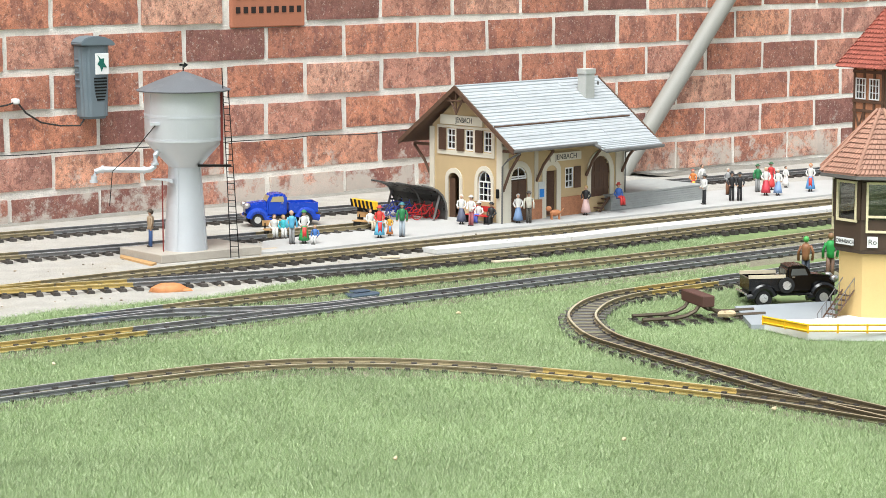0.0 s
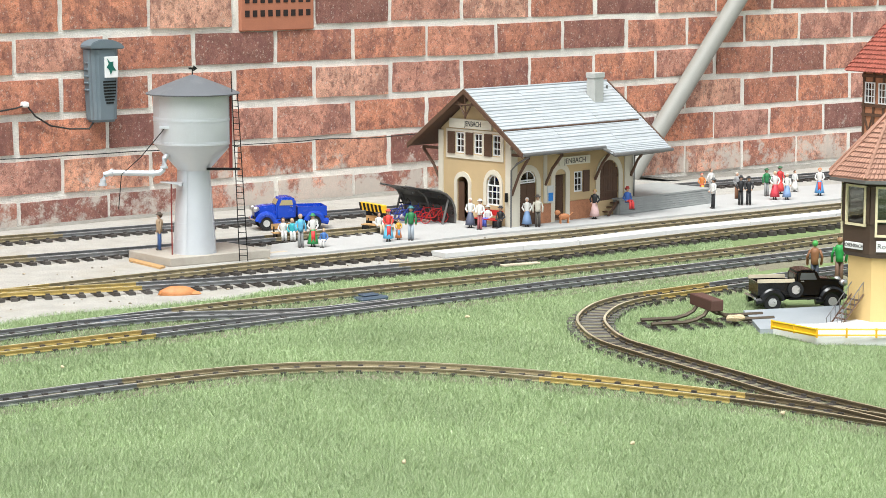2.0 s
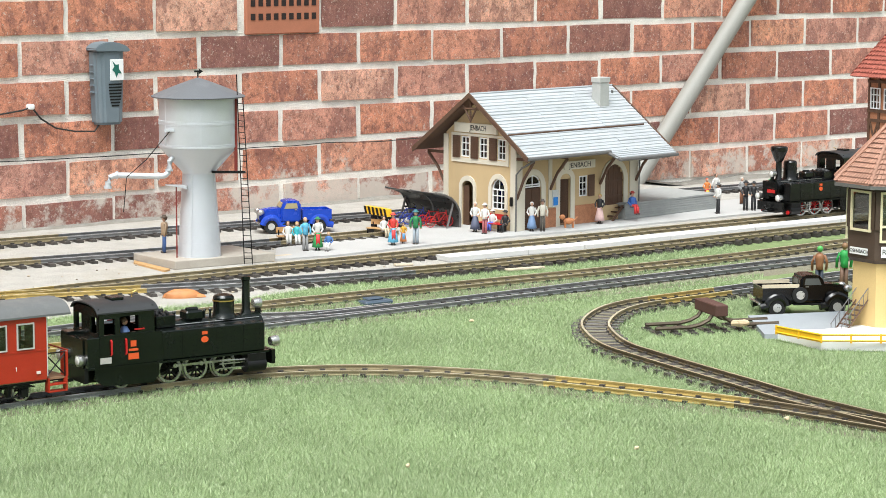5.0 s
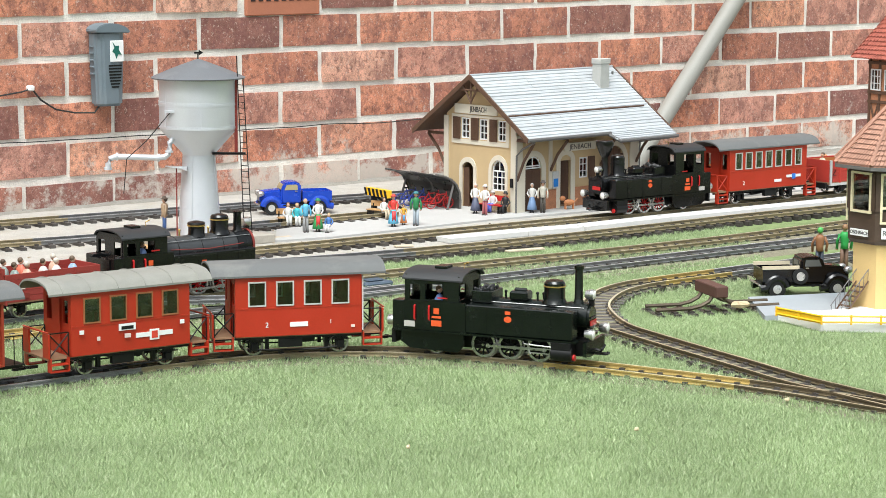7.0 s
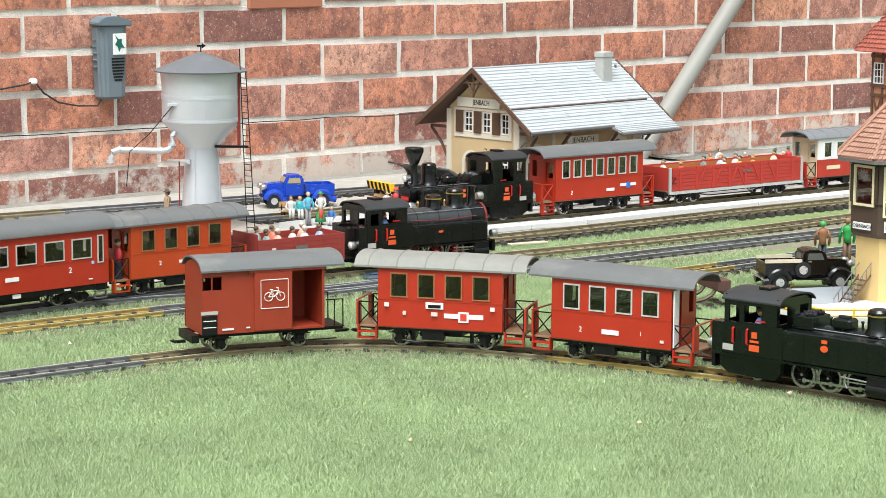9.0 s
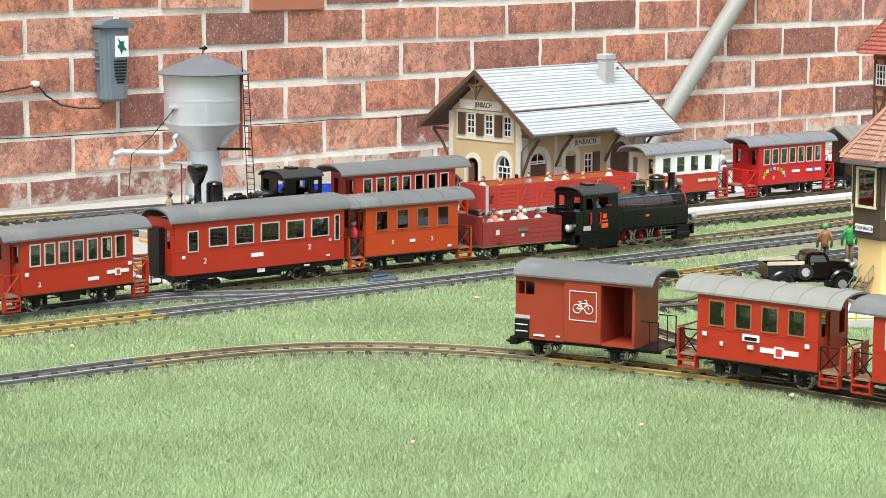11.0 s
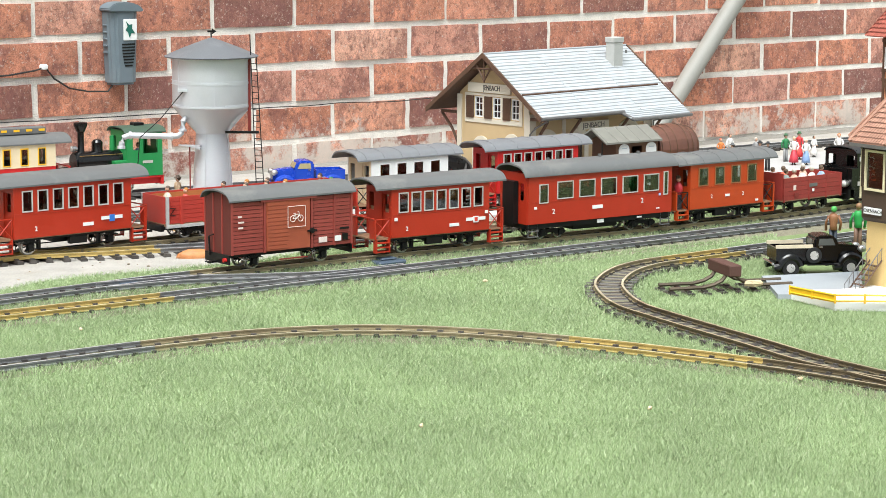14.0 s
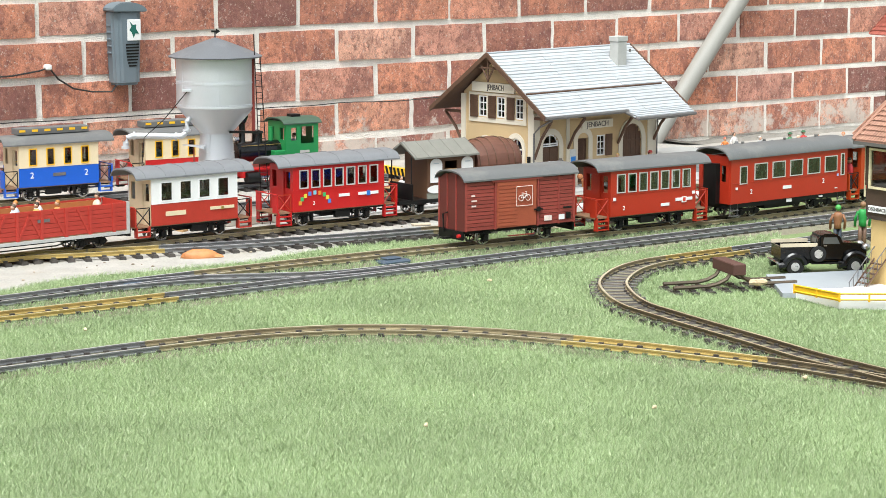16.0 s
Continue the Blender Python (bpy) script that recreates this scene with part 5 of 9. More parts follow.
PZ = 0.0075
FOLK = [
    (-0.618, 4.855, 0.0210, 200, 0.086, (0.42, 0.30, 0.19), (0.05, 0.11, 0.28), {'hat': (0.1, 0.07, 0.05), 'arm': 'down'}, "painted workman figurine in blue trousers on the slab"),
    (-0.375, 5.110, 0.0075, -80, 0.078, (0.66, 0.65, 0.62), (0.66, 0.65, 0.62), {'sit': True}, "seated painted figurine in white"),
    (-0.355, 5.110, 0.0075, -80, 0.076, (0.05, 0.4, 0.45), (0.66, 0.65, 0.62), {'sit': True, 'hair': (0.4, 0.28, 0.12)}, "seated painted figurine in teal top"),
    (-0.329, 4.998, 0.0075, -70, 0.080, (0.12, 0.42, 0.62), (0.3, 0.3, 0.3), {'arm': 'down', 'hair': (0.5, 0.35, 0.2)}, "painted figurine in a light blue shirt"),
    (-0.303, 5.008, 0.0075, -80, 0.078, (0.66, 0.65, 0.62), (0.04, 0.28, 0.08), {'dress': True, 'hat': (0.03, 0.2, 0.08), 'apron': (0.6, 0.04, 0.04)}, "painted figurine with green hat and skirt"),
    (-0.279, 5.008, 0.0075, -100, 0.062, (0.06, 0.16, 0.42), (0.66, 0.65, 0.62), {'sit': True, 'hair': (0.4, 0.3, 0.15)}, "small painted child figurine on a basket"),
    (-0.166, 5.236, 0.0075, -60, 0.074, (0.66, 0.65, 0.62), (0.5, 0.42, 0.3), {'sit': True}, "seated painted figurine in white"),
    (-0.141, 5.100, 0.0075, -80, 0.077, (0.6, 0.05, 0.04), (0.12, 0.42, 0.62), {'dress': True, 'hat': (0.55, 0.05, 0.04), 'apron': (0.55, 0.05, 0.05)}, "painted figurine in red and blue dress"),
    (-0.119, 5.129, 0.0075, -80, 0.050, (0.65, 0.36, 0.04), (0.6, 0.2, 0.05), {'dress': True, 'apron': (0.1, 0.3, 0.55)}, "small painted child figurine in orange"),
    (-0.091, 5.119, 0.0075, -100, 0.082, (0.03, 0.2, 0.07), (0.35, 0.4, 0.45), {'hat': (0.05, 0.18, 0.2), 'arm': 'down'}, "painted figurine with green jacket and hat"),
    (0.043, 5.338, 0.0075, -100, 0.076, (0.66, 0.65, 0.62), (0.08, 0.09, 0.14), {'dress': True, 'hair': (0.6, 0.55, 0.5)}, "painted figurine in a dark blue dress"),
    (0.065, 5.307, 0.0075, -120, 0.076, (0.66, 0.65, 0.62), (0.4, 0.12, 0.13), {'hat': (0.5, 0.5, 0.48)}, "painted figurine in white shirt and maroon trousers"),
    (0.084, 5.369, 0.0075, -120, 0.074, (0.66, 0.65, 0.62), (0.1, 0.14, 0.55), {'sit': True, 'hat': (0.5, 0.5, 0.48)}, "seated painted figurine in a blue skirt"),
    (0.113, 5.348, 0.0075, -120, 0.074, (0.02, 0.02, 0.022), (0.02, 0.02, 0.022), {'sit': True, 'hat': (0.02, 0.02, 0.02)}, "seated painted figurine in black suit"),
    (0.175, 5.359, 0.0075, -90, 0.075, (0.66, 0.65, 0.62), (0.16, 0.25, 0.42), {'dress': True, 'hair': (0.6, 0.58, 0.55)}, "painted figurine in a blue dress"),
    (0.200, 5.359, 0.0075, -90, 0.080, (0.6, 0.57, 0.48), (0.07, 0.06, 0.05), {'hat': (0.12, 0.1, 0.09), 'arm': 'down'}, "painted figurine in a beige jacket"),
    (0.342, 5.509, 0.0075, -110, 0.078, (0.02, 0.02, 0.022), (0.62, 0.42, 0.4), {'dress': True, 'hair': (0.5, 0.33, 0.1)}, "painted figurine with black bodice and pink skirt"),
    (0.424, 5.566, 0.0255, -60, 0.080, (0.04, 0.12, 0.4), (0.55, 0.04, 0.04), {'sit': True, 'hat': (0.4, 0.05, 0.04)}, "seated painted figurine in blue coat and red hat"),
    (0.648, 5.974, 0.0075, -80, 0.068, (0.6, 0.2, 0.05), (0.55, 0.04, 0.04), {'dress': True, 'hair': (0.5, 0.1, 0.05), 'apron': (0.65, 0.4, 0.05)}, "painted figurine in red and yellow"),
    (0.679, 6.039, 0.0075, -60, 0.074, (0.66, 0.65, 0.62), (0.3, 0.3, 0.3), {'arm': 'down'}, "painted figurine in white"),
    (0.650, 5.726, 0.0075, 200, 0.082, (0.66, 0.65, 0.62), (0.02, 0.02, 0.022), {'hat': (0.1, 0.1, 0.1)}, "painted figurine with white jacket and black trousers"),
    (0.734, 5.935, 0.0075, -60, 0.076, (0.3, 0.3, 0.3), (0.2, 0.09, 0.045), {'hair': (0.5, 0.45, 0.4)}, "painted figurine in grey with a brown bag"),
    (0.727, 5.798, 0.0075, -90, 0.080, (0.02, 0.02, 0.022), (0.02, 0.02, 0.022), {'hat': (0.02, 0.02, 0.02)}, "painted figurine in a black suit"),
    (0.747, 5.798, 0.0075, -90, 0.078, (0.02, 0.02, 0.022), (0.02, 0.02, 0.022), {'hat': (0.02, 0.02, 0.02), 'hair': (0.5, 0.4, 0.3)}, "painted figurine in a black suit"),
    (0.819, 6.000, 0.0075, -70, 0.078, (0.03, 0.2, 0.07), (0.3, 0.3, 0.3), {'hat': (0.03, 0.1, 0.04), 'arm': 'down'}, "painted figurine in a green coat"),
    (0.830, 5.922, 0.0075, -90, 0.080, (0.66, 0.65, 0.62), (0.5, 0.04, 0.06), {'dress': True, 'hair': (0.6, 0.5, 0.35)}, "painted figurine with white blouse and red skirt"),
    (0.861, 6.052, 0.0075, -70, 0.078, (0.55, 0.04, 0.04), (0.55, 0.04, 0.04), {'dress': True, 'hat': (0.04, 0.12, 0.05)}, "painted figurine in a red dress"),
    (0.861, 5.922, 0.0075, -80, 0.074, (0.66, 0.65, 0.62), (0.2, 0.3, 0.5), {'dress': True, 'hair': (0.62, 0.55, 0.45)}, "painted figurine with a blue skirt"),
    (0.908, 6.106, 0.0075, -60, 0.062, (0.66, 0.65, 0.62), (0.66, 0.65, 0.62), {'dress': True}, "small painted figurine in white"),
    (0.959, 6.013, 0.0075, -100, 0.080, (0.66, 0.65, 0.62), (0.1, 0.3, 0.6), {'dress': True, 'hair': (0.6, 0.2, 0.05), 'apron': (0.6, 0.05, 0.04)}, "painted figurine with red bodice and blue skirt"),
    (0.711, 4.496, 0.0000, 95, 0.100, (0.25, 0.11, 0.05), (0.03, 0.04, 0.06), {'hair': (0.08, 0.35, 0.08), 'arm': 'down'}, "painted figurine in brown jacket and green cap"),
    (0.763, 4.518, 0.0000, 100, 0.104, (0.03, 0.28, 0.06), (0.16, 0.09, 0.06), {'hair': (0.25, 0.14, 0.07), 'arm': 'down'}, "painted figurine in a green jacket"),
]
for x, y, z, a, h, top, bot, opt, lab in FOLK:
    figurine(pose(x, y, z, 0, 0, a), h * 0.92, top, bot, label=lab, **opt)


def bench(m, w=0.07, mt=None):
    b = thing("bench", m, "small brown wooden bench on the platform", "bench", "platform benches")
    for k in range(3):
        bm = bm_new()
        box(bm, -0.012 + k * 0.008, -0.006 + k * 0.008, -w / 2, w / 2, 0.016, 0.018)
        part("seat_slat", bm, mt or M_WOODL, b)
    bm = bm_new()
    box(bm, -0.015, -0.013, -w / 2, w / 2, 0.024, 0.036)
    part("backrest", bm, mt or M_WOODL, b)
    for y in (-w / 2 + 0.006, w / 2 - 0.006):
        bm = bm_new()
        box(bm, -0.014, 0.012, y - 0.0015, y + 0.0015, 0, 0.016)
        box(bm, -0.0145, -0.0125, y - 0.0015, y + 0.0015, 0.016, 0.03)
        part("leg", bm, M_BLACK, b)
    return b


bench(pose(-0.365, 5.119, PZ, 0, 0, -70))
bench(pose(-0.173, 5.256, PZ, 0, 0, -120))
bench(ST @ pose(-0.028, 0.06, 0, 0, 0, 180), 0.09, M_REDB)

dog = thing("dog", ST @ pose(0.13, -0.045, 0, 0, 0, 150), "small orange brown model dog on the platform", "dog")
bm = bm_new()
ball(bm, (0, 0, 0.015), 0.008, 1.7, 0.8, 0.9, 8)
part("body", bm, tint((0.5, 0.2, 0.08)), dog, smooth=True)
bm = bm_new()
ball(bm, (0.016, 0, 0.024), 0.006, 1.2, 0.9, 1, 8)
part("head", bm, tint((0.5, 0.2, 0.08)), dog, smooth=True)
for x in (-0.009, 0.009):
    for y in (-0.004, 0.004):
        bm = bm_new()
        cyl(bm, (x, y, 0), (x, y, 0.012), 0.0018, n=6)
        part("leg", bm, tint((0.5, 0.2, 0.08)), dog)
bm = bm_new()
tube(bm, [(-0.013, 0, 0.017), (-0.02, 0, 0.024)], 0.0014, 5)
part("tail", bm, tint((0.5, 0.2, 0.08)), dog)


# ------------------------------------------------------------- pickup trucks
def pickup(m, paint, label, flat_boards=False, size=0.95):
    glass = mat("truck_glass_dark", (0.10, 0.105, 0.10), 0.08, var=0.05) if flat_boards else mat("truck_glass_yellowed", (0.36, 0.31, 0.17), 0.12, var=0.15)
    t = thing("pickup_truck", m @ Matrix.Diagonal((size, size, size, 1)), label, "pickup truck")
    bm = bm_new()
    prism(bm, [(-0.09, 0.022), (0.082, 0.022), (0.084, 0.03), (-0.09, 0.03)], -0.022, 0.022)
    part("chassis", bm, M_BLACK, t)
    bm = bm_new()
    prism(bm, [(0.03, 0.028), (0.082, 0.028), (0.086, 0.04), (0.084, 0.053), (0.07, 0.058), (0.03, 0.061)], -0.019, 0.019)
    bmesh.ops.bevel(bm, geom=[e for e in bm.edges], offset=0.004, segments=2, affect="EDGES")
    part("bonnet", bm, paint, t, smooth=True)
    bm = bm_new()
    prism(bm, [(-0.016, 0.026), (0.034, 0.026), (0.034, 0.060), (0.027, 0.0755), (0.019, 0.079), (-0.008, 0.079), (-0.016, 0.074)], -0.029, 0.029)
    bmesh.ops.bevel(bm, geom=[e for e in bm.edges], offset=0.004, segments=2, affect="EDGES")
    cab = part("cab", bm, paint, t, smooth=True)
    for y in (-1, 1):
        bm = bm_new()
        prism(bm, [(-0.008, 0.060), (0.026, 0.060), (0.02, 0.073), (-0.006, 0.073)], y * 0.0291 - 0.0006, y * 0.0291 + 0.0006)
        part("side_window", bm, glass, cab, "dark side window")
        bm = bm_new()
        box(bm, -0.006, 0.0, y * 0.03 - 0.001, y * 0.03 + 0.001, 0.056, 0.058)
        part("door_handle", bm, M_STEEL, cab)
    bm = bm_new()
    prism(bm, [(0.0345, 0.062), (0.0285, 0.074), (0.0273, 0.074), (0.0333, 0.062)], -0.022, 0.022)
    part("windscreen", bm, glass, cab)
    bm = bm_new()
    box(bm, -0.0166, -0.0158, -0.014, 0.014, 0.060, 0.071)
    part("rear_window", bm, glass, cab)
    bm = bm_new()
    for a, b, c, d in ((-0.092, -0.02, -0.032, -0.029), (-0.092, -0.02, 0.029, 0.032), (-0.092, -0.089, -0.029, 0.029), (-0.023, -0.02, -0.029, 0.029)):
        box(bm, a, b, c, d, 0.032, 0.056)
    box(bm, -0.09, -0.022, -0.029, 0.029, 0.032, 0.035)
    bed = part("load_bed", bm, paint, t)
    if flat_boards:
        for y in (-0.033, 0.031):
            bm = bm_new()
            box(bm, -0.093, -0.02, y - 0.001, y + 0.003, 0.056, 0.0625)
            part("rail_board", bm, mat("pale_board", (0.6, 0.52, 0.38), 0.7), bed, "pale wooden rail board")
    for x in (-0.062, 0.058):
        for y in (-1, 1):
            bm = bm_new()
            pts = [(x + 0.021 * math.cos(a), y * 0.027, 0.018 + 0.021 * math.sin(a)) for a in np.linspace(0.15, math.pi - 0.1, 9)]
            pts = pts + [(x - 0.034, y * 0.027, 0.018)]
            tube(bm, pts, 0.0082, 9)
            part("mudguard", bm, paint, t, smooth=True)
            bm = bm_new()
            cyl(bm, (x, y * 0.021, 0.017), (x, y * 0.031, 0.017), 0.017, n=20)
            w = part("tyre", bm, mat("rubber", (0.012, 0.012, 0.012), 0.8), t)
            bm = bm_new()
            cyl(bm, (x, y * 0.0305, 0.017), (x, y * 0.0318, 0.017), 0.0085, n=16)
            part("rim", bm, mat("silver_rim", (0.62, 0.62, 0.6), 0.3, 0.5, var=0.2), w)
    for y in (-0.0195, 0.0195):
        bm = bm_new()
        ball(bm, (0.082, y, 0.051), 0.0075, 1.2, 1, 1, 12)
        part("headlight", bm, M_STEEL, t, smooth=True)
    bm = bm_new()
    for k in range(7):
        box(bm, 0.0862, 0.0845, -0.012 + k * 0.0037, -0.0105 + k * 0.0037, 0.034, 0.055)
    part("grille", bm, M_STEEL, t)
    for x in (-0.096, 0.091):
        bm = bm_new()
        tube(bm, [(x - 0.002, -0.032, 0.026), (x, 0, 0.026), (x - 0.002, 0.032, 0.026)], 0.0022, 6)
        part("bumper", bm, M_STEEL, t)
    for y in (-1, 1):
        bm = bm_new()
        box(bm, -0.03, 0.03, y * 0.031 - 0.004, y * 0.031 + 0.004, 0.022, 0.0245)
        part("running_board", bm, M_BLACK, t)
    if flat_boards:
        bm = bm_new()
        cyl(bm, (0.002 - 0.02, -0.037, 0.042), (0.002 - 0.02, -0.031, 0.042), 0.0155, n=20)
        sp = part("spare_wheel", bm, mat("rubber", (0.012, 0.012, 0.012), 0.8), t)
        bm = bm_new()
        cyl(bm, (0.002 - 0.02, -0.0385, 0.042), (0.002 - 0.02, -0.0365, 0.042), 0.0085, n=16)
        part("hub_cap", bm, mat("silver_rim", (0.55, 0.55, 0.54), 0.3, 0.5, var=0.2), sp)
    return t


pickup(pose(-0.383, 5.355, 0.004, 0, 0, 196), mat("truck_blue", (0.012, 0.055, 0.42), 0.25, var=0.08), "glossy blue model pickup truck beside the siding")
pickup(pose(0.641, 4.228, 0.001, 0, 0, 9), mat("truck_black", (0.004, 0.004, 0.0045), 0.2, var=0.1), "glossy black model pickup truck with pale wooden bed boards", True, 0.95)

# ------------------------------------------------------------- signal tower and turntable
SIG = pose(0.766, 4.038, 0.0, 0, 0, 0)
sig = thing("signal_tower", SIG, "brown timber signal box on a yellow tower", "signal box")


def octo(bm, r0, z0, r1, z1, turn=0.0):
    a = [(r * math.cos(turn + k * math.pi / 4), r * math.sin(turn + k * math.pi / 4)) for r in (r0,) for k in range(8)]
    b = [(r1 / r0 * x, r1 / r0 * y) for x, y in a]
    A = [bm.verts.new((x, y, z0)) for x, y in a]
    B = [bm.verts.new((x, y, z1)) for x, y in b]
    bm.faces.new(A)
    bm.faces.new(B[::-1])
    for k in range(8):
        bm.faces.new((A[k], B[k], B[(k + 1) % 8], A[(k + 1) % 8]))


TURN = radians(13.0)
bm = bm_new()
octo(bm, 0.073, 0.0, 0.073, 0.138, TURN)
part("column", bm, mat("yellow_plaster", (0.62, 0.44, 0.19), 0.85, var=0.08, scale=20, bump=0.3, dirt=0.15, dirt_col=(0.5, 0.36, 0.18)), sig, "yellow plaster column")
bm = bm_new()
octo(bm, 0.078, 0.130, 0.084, 0.137, TURN)
octo(bm, 0.084, 0.137, 0.084, 0.190, TURN)
octo(bm, 0.084, 0.255, 0.084, 0.268, TURN)
cabn = part("cabin", bm, mat("dark_brown_board", (0.065, 0.04, 0.026), 0.6, var=0.2, scale=40, bump=0.3), sig, "dark brown boarded cabin")
for k in range(8):
    a = TURN + k * math.pi / 4
    am = a + math.pi / 8
    R, w = 0.084 * math.cos(math.pi / 8), 0.084 * math.sin(math.pi / 8)
    M8 = Matrix.Rotation(am, 4, "Z") @ Matrix.Translation((R, 0, 0)) @ Matrix.Rotation(radians(90), 4, "Z")
    for x0, x1 in ((-w, -w + 0.008), (w - 0.008, w)):
        bm = bm_new()
        box(bm, x0, x1, -0.003, 0.003, 0.19, 0.255)
        part("corner_board", bm, MATS["dark_brown_board"], sig, m=M8)
    bm = bm_new()
    z0 = 0.168 if k % 2 else 0.185
    holed(bm, -w + 0.008, w - 0.008, -0.0045, -0.001, z0, 0.256, [(-w + 0.012, w - 0.012, z0 + 0.004, z0 + 0.026), (-w + 0.012, w - 0.012, z0 + 0.030, 0.252)] if k % 2 else [(-w + 0.012, w - 0.012, z0 + 0.004, 0.252)])
    wf = part("window", bm, mat("cream_frame", (0.72, 0.64, 0.42), 0.6), sig, "cream window frame", m=M8)
    bm = bm_new()
    box(bm, -w + 0.009, w - 0.009, -0.0008, 0.0, max(z0 + 0.002, 0.1905), 0.2548)
    part("pane", bm, M_GLASS, wf)
bm = bm_new()
octo(bm, 0.112, 0.262, 0.112, 0.268, TURN)
part("roof_rim", bm, M_GUT, sig)
bm = bm_new()
octo(bm, 0.110, 0.268, 0.006, 0.373, TURN)
rf = part("roof", bm, M_TILE, sig, "red brown tiled pyramid roof")
for k in range(8):
    a0, a1 = TURN + k * math.pi / 4, TURN + (k + 1) * math.pi / 4
    bm = bm_new()
    for r in range(13):
        f0, f1 = r / 13, (r + 1.15) / 13
        rad0, rad1 = 0.112 * (1 - f0) + 0.004 * f0, 0.112 * (1 - f1) + 0.004 * f1
        n = max(1, round((1 - f0) * 12))
        for j in range(n):
            def P(u, rad, f, lift):
                p = Vector((math.cos(a0), math.sin(a0), 0)).lerp(Vector((math.cos(a1), math.sin(a1), 0)), u) * rad
                return p + Vector((0, 0, 0.268 + 0.105 * f + lift))
            u0, u1 = j / n + 0.01, (j + 1) / n - 0.01
            um = (u0 + u1) / 2
            vs = [bm.verts.new(P(u0, rad0 + 0.0, f0 + 0.015, 0.0032)), bm.verts.new(P(um, rad0 + 0.0012, f0, 0.0036)), bm.verts.new(P(u1, rad0, f0 + 0.015, 0.0032)), bm.verts.new(P(u1, rad1, min(f1, 1), 0.0010)), bm.verts.new(P(u0, rad1, min(f1, 1), 0.0010))]
            bm.faces.new(vs)
    tiles = part("tile_field", bm, M_TILE, rf)
    tagged(tiles, kind="stuff")
    bm = bm_new()
    tube(bm, [Vector((math.cos(a0), math.sin(a0), 0)) * 0.112 + Vector((0, 0, 0.271)), Vector((math.cos(a0), math.sin(a0), 0)) * 0.008 + Vector((0, 0, 0.376))], 0.0028, 6)
    part("hip_tiles", bm, M_TILE, rf)


def face_m(k, x, z, out=0.004):
    am = TURN + k * math.pi / 4 + math.pi / 8
    R = 0.084 * math.cos(math.pi / 8) + out
    return Matrix.Rotation(am, 4, "Z") @ Matrix.Translation((R, 0, 0)) @ Matrix.Rotation(radians(90), 4, "Z") @ pose(x, 0, z)


for k, body, wd, hh, fs, z in ((4, "ROSENBACH", 0.040, 0.0115, 0.0085, 0.150), (5, "Ro", 0.018, 0.019, 0.013, 0.152)):
    bm = bm_new()
    box(bm, -wd / 2, wd / 2, -0.0016, 0.002, -hh / 2, hh / 2)
    sb = part("sign", bm, M_WHITE, sig, "white sign", m=face_m(k, -0.012 if k == 5 else -0.002, z))
    text_mesh("lettering", body, fs, M_LETTER, sb, pose(0, -0.0018, 0, 90, 0, 0))
stp = thing("iron_stairs", SIG @ pose(-0.074, -0.045, 0, 0, 0, 30) @ Matrix.Diagonal((0.72, 0.72, 0.72, 1)), "dark brown stairs with grey railing by the signal tower", "stairs")
for k in range(7):
    bm = bm_new()
    box(bm, -0.05 + k * 0.010, -0.038 + k * 0.010, -0.018, 0.018, 0.008 + k * 0.011, 0.010 + k * 0.011)
    part("tread", bm, M_WOODB, stp)
for y in (-0.02, 0.02):
    bm = bm_new()
    tube(bm, [(-0.052, y, 0.0), (0.03, y, 0.09)], 0.002, 5)
    part("stringer", bm, M_WOODB, stp)
    bm = bm_new()
    tube(bm, [(-0.052, y, 0.03), (0.03, y, 0.12)], 0.0012, 5)
    for k in range(7):
        tube(bm, [(-0.05 + k * 0.013, y, 0.002 + k * 0.0143), (-0.05 + k * 0.013, y, 0.032 + k * 0.0143)], 0.0008, 4)
    part("railing", bm, M_GUT, stp)

# second tower behind: half timbered with a red roof
SG2 = pose(1.191, 6.243, 0.0075, 0, 0, 33)
tw = thing("half_timbered_tower", SG2, "tall half timbered tower with a red tiled roof", "tower")
bm = bm_new()
box(bm, -0.058, 0.058, -0.058, 0.058, 0.0, 0.31)
part("wall", bm, M_PLINTH, tw)
for sx, rot in ((0, 0), (0, 90), (0, 180), (0, 270)):
    RM = Matrix.Rotation(radians(rot), 4, "Z")
    bm = bm_new()
    for x in (-0.058, -0.02, 0.018, 0.0505):
        box(bm, x, x + 0.0075, -0.0610, -0.0578, 0.0, 0.31)
    for z in (0.1, 0.19, 0.215, 0.295):
        box(bm, -0.0605, 0.0605, -0.0618, -0.0578, z, z + 0.008)
    for x0, x1 in ((-0.05, -0.02), (0.05, 0.022)):
        tube(bm, [(x0, -0.059, 0.105), (x1, -0.059, 0.19)], 0.003, 5)
        tube(bm, [(x1, -0.059, 0.105), (x0, -0.059, 0.19)], 0.003, 5)
    part("timber_frame", bm, M_WOODB, tw, "dark brown timber framing", m=RM)
    for x in (-0.047, 0.005):
        lattice("window", x, x + 0.038, 0.225, 0.282, -0.062, 3, 3, tw, RM, M_WHITE, 0.003)
bm = bm_new()
vs = [bm.verts.new(p) for p in ((-0.092, -0.092, 0.31), (0.092, -0.092, 0.31), (0.092, 0.092, 0.31), (-0.092, 0.092, 0.31))]
bm.faces.new(vs)
top = bm.verts.new((0, 0, 0.47))
for k in range(4):
    bm.faces.new((vs[k], vs[(k + 1) % 4], top))
M_TILER = mat("red_tile", (0.36, 0.10, 0.07), 0.7, var=0.12, scale=50, island=0.15, bump=0.3)
rf2 = part("roof", bm, M_TILER, tw, "red tiled pyramid roof")
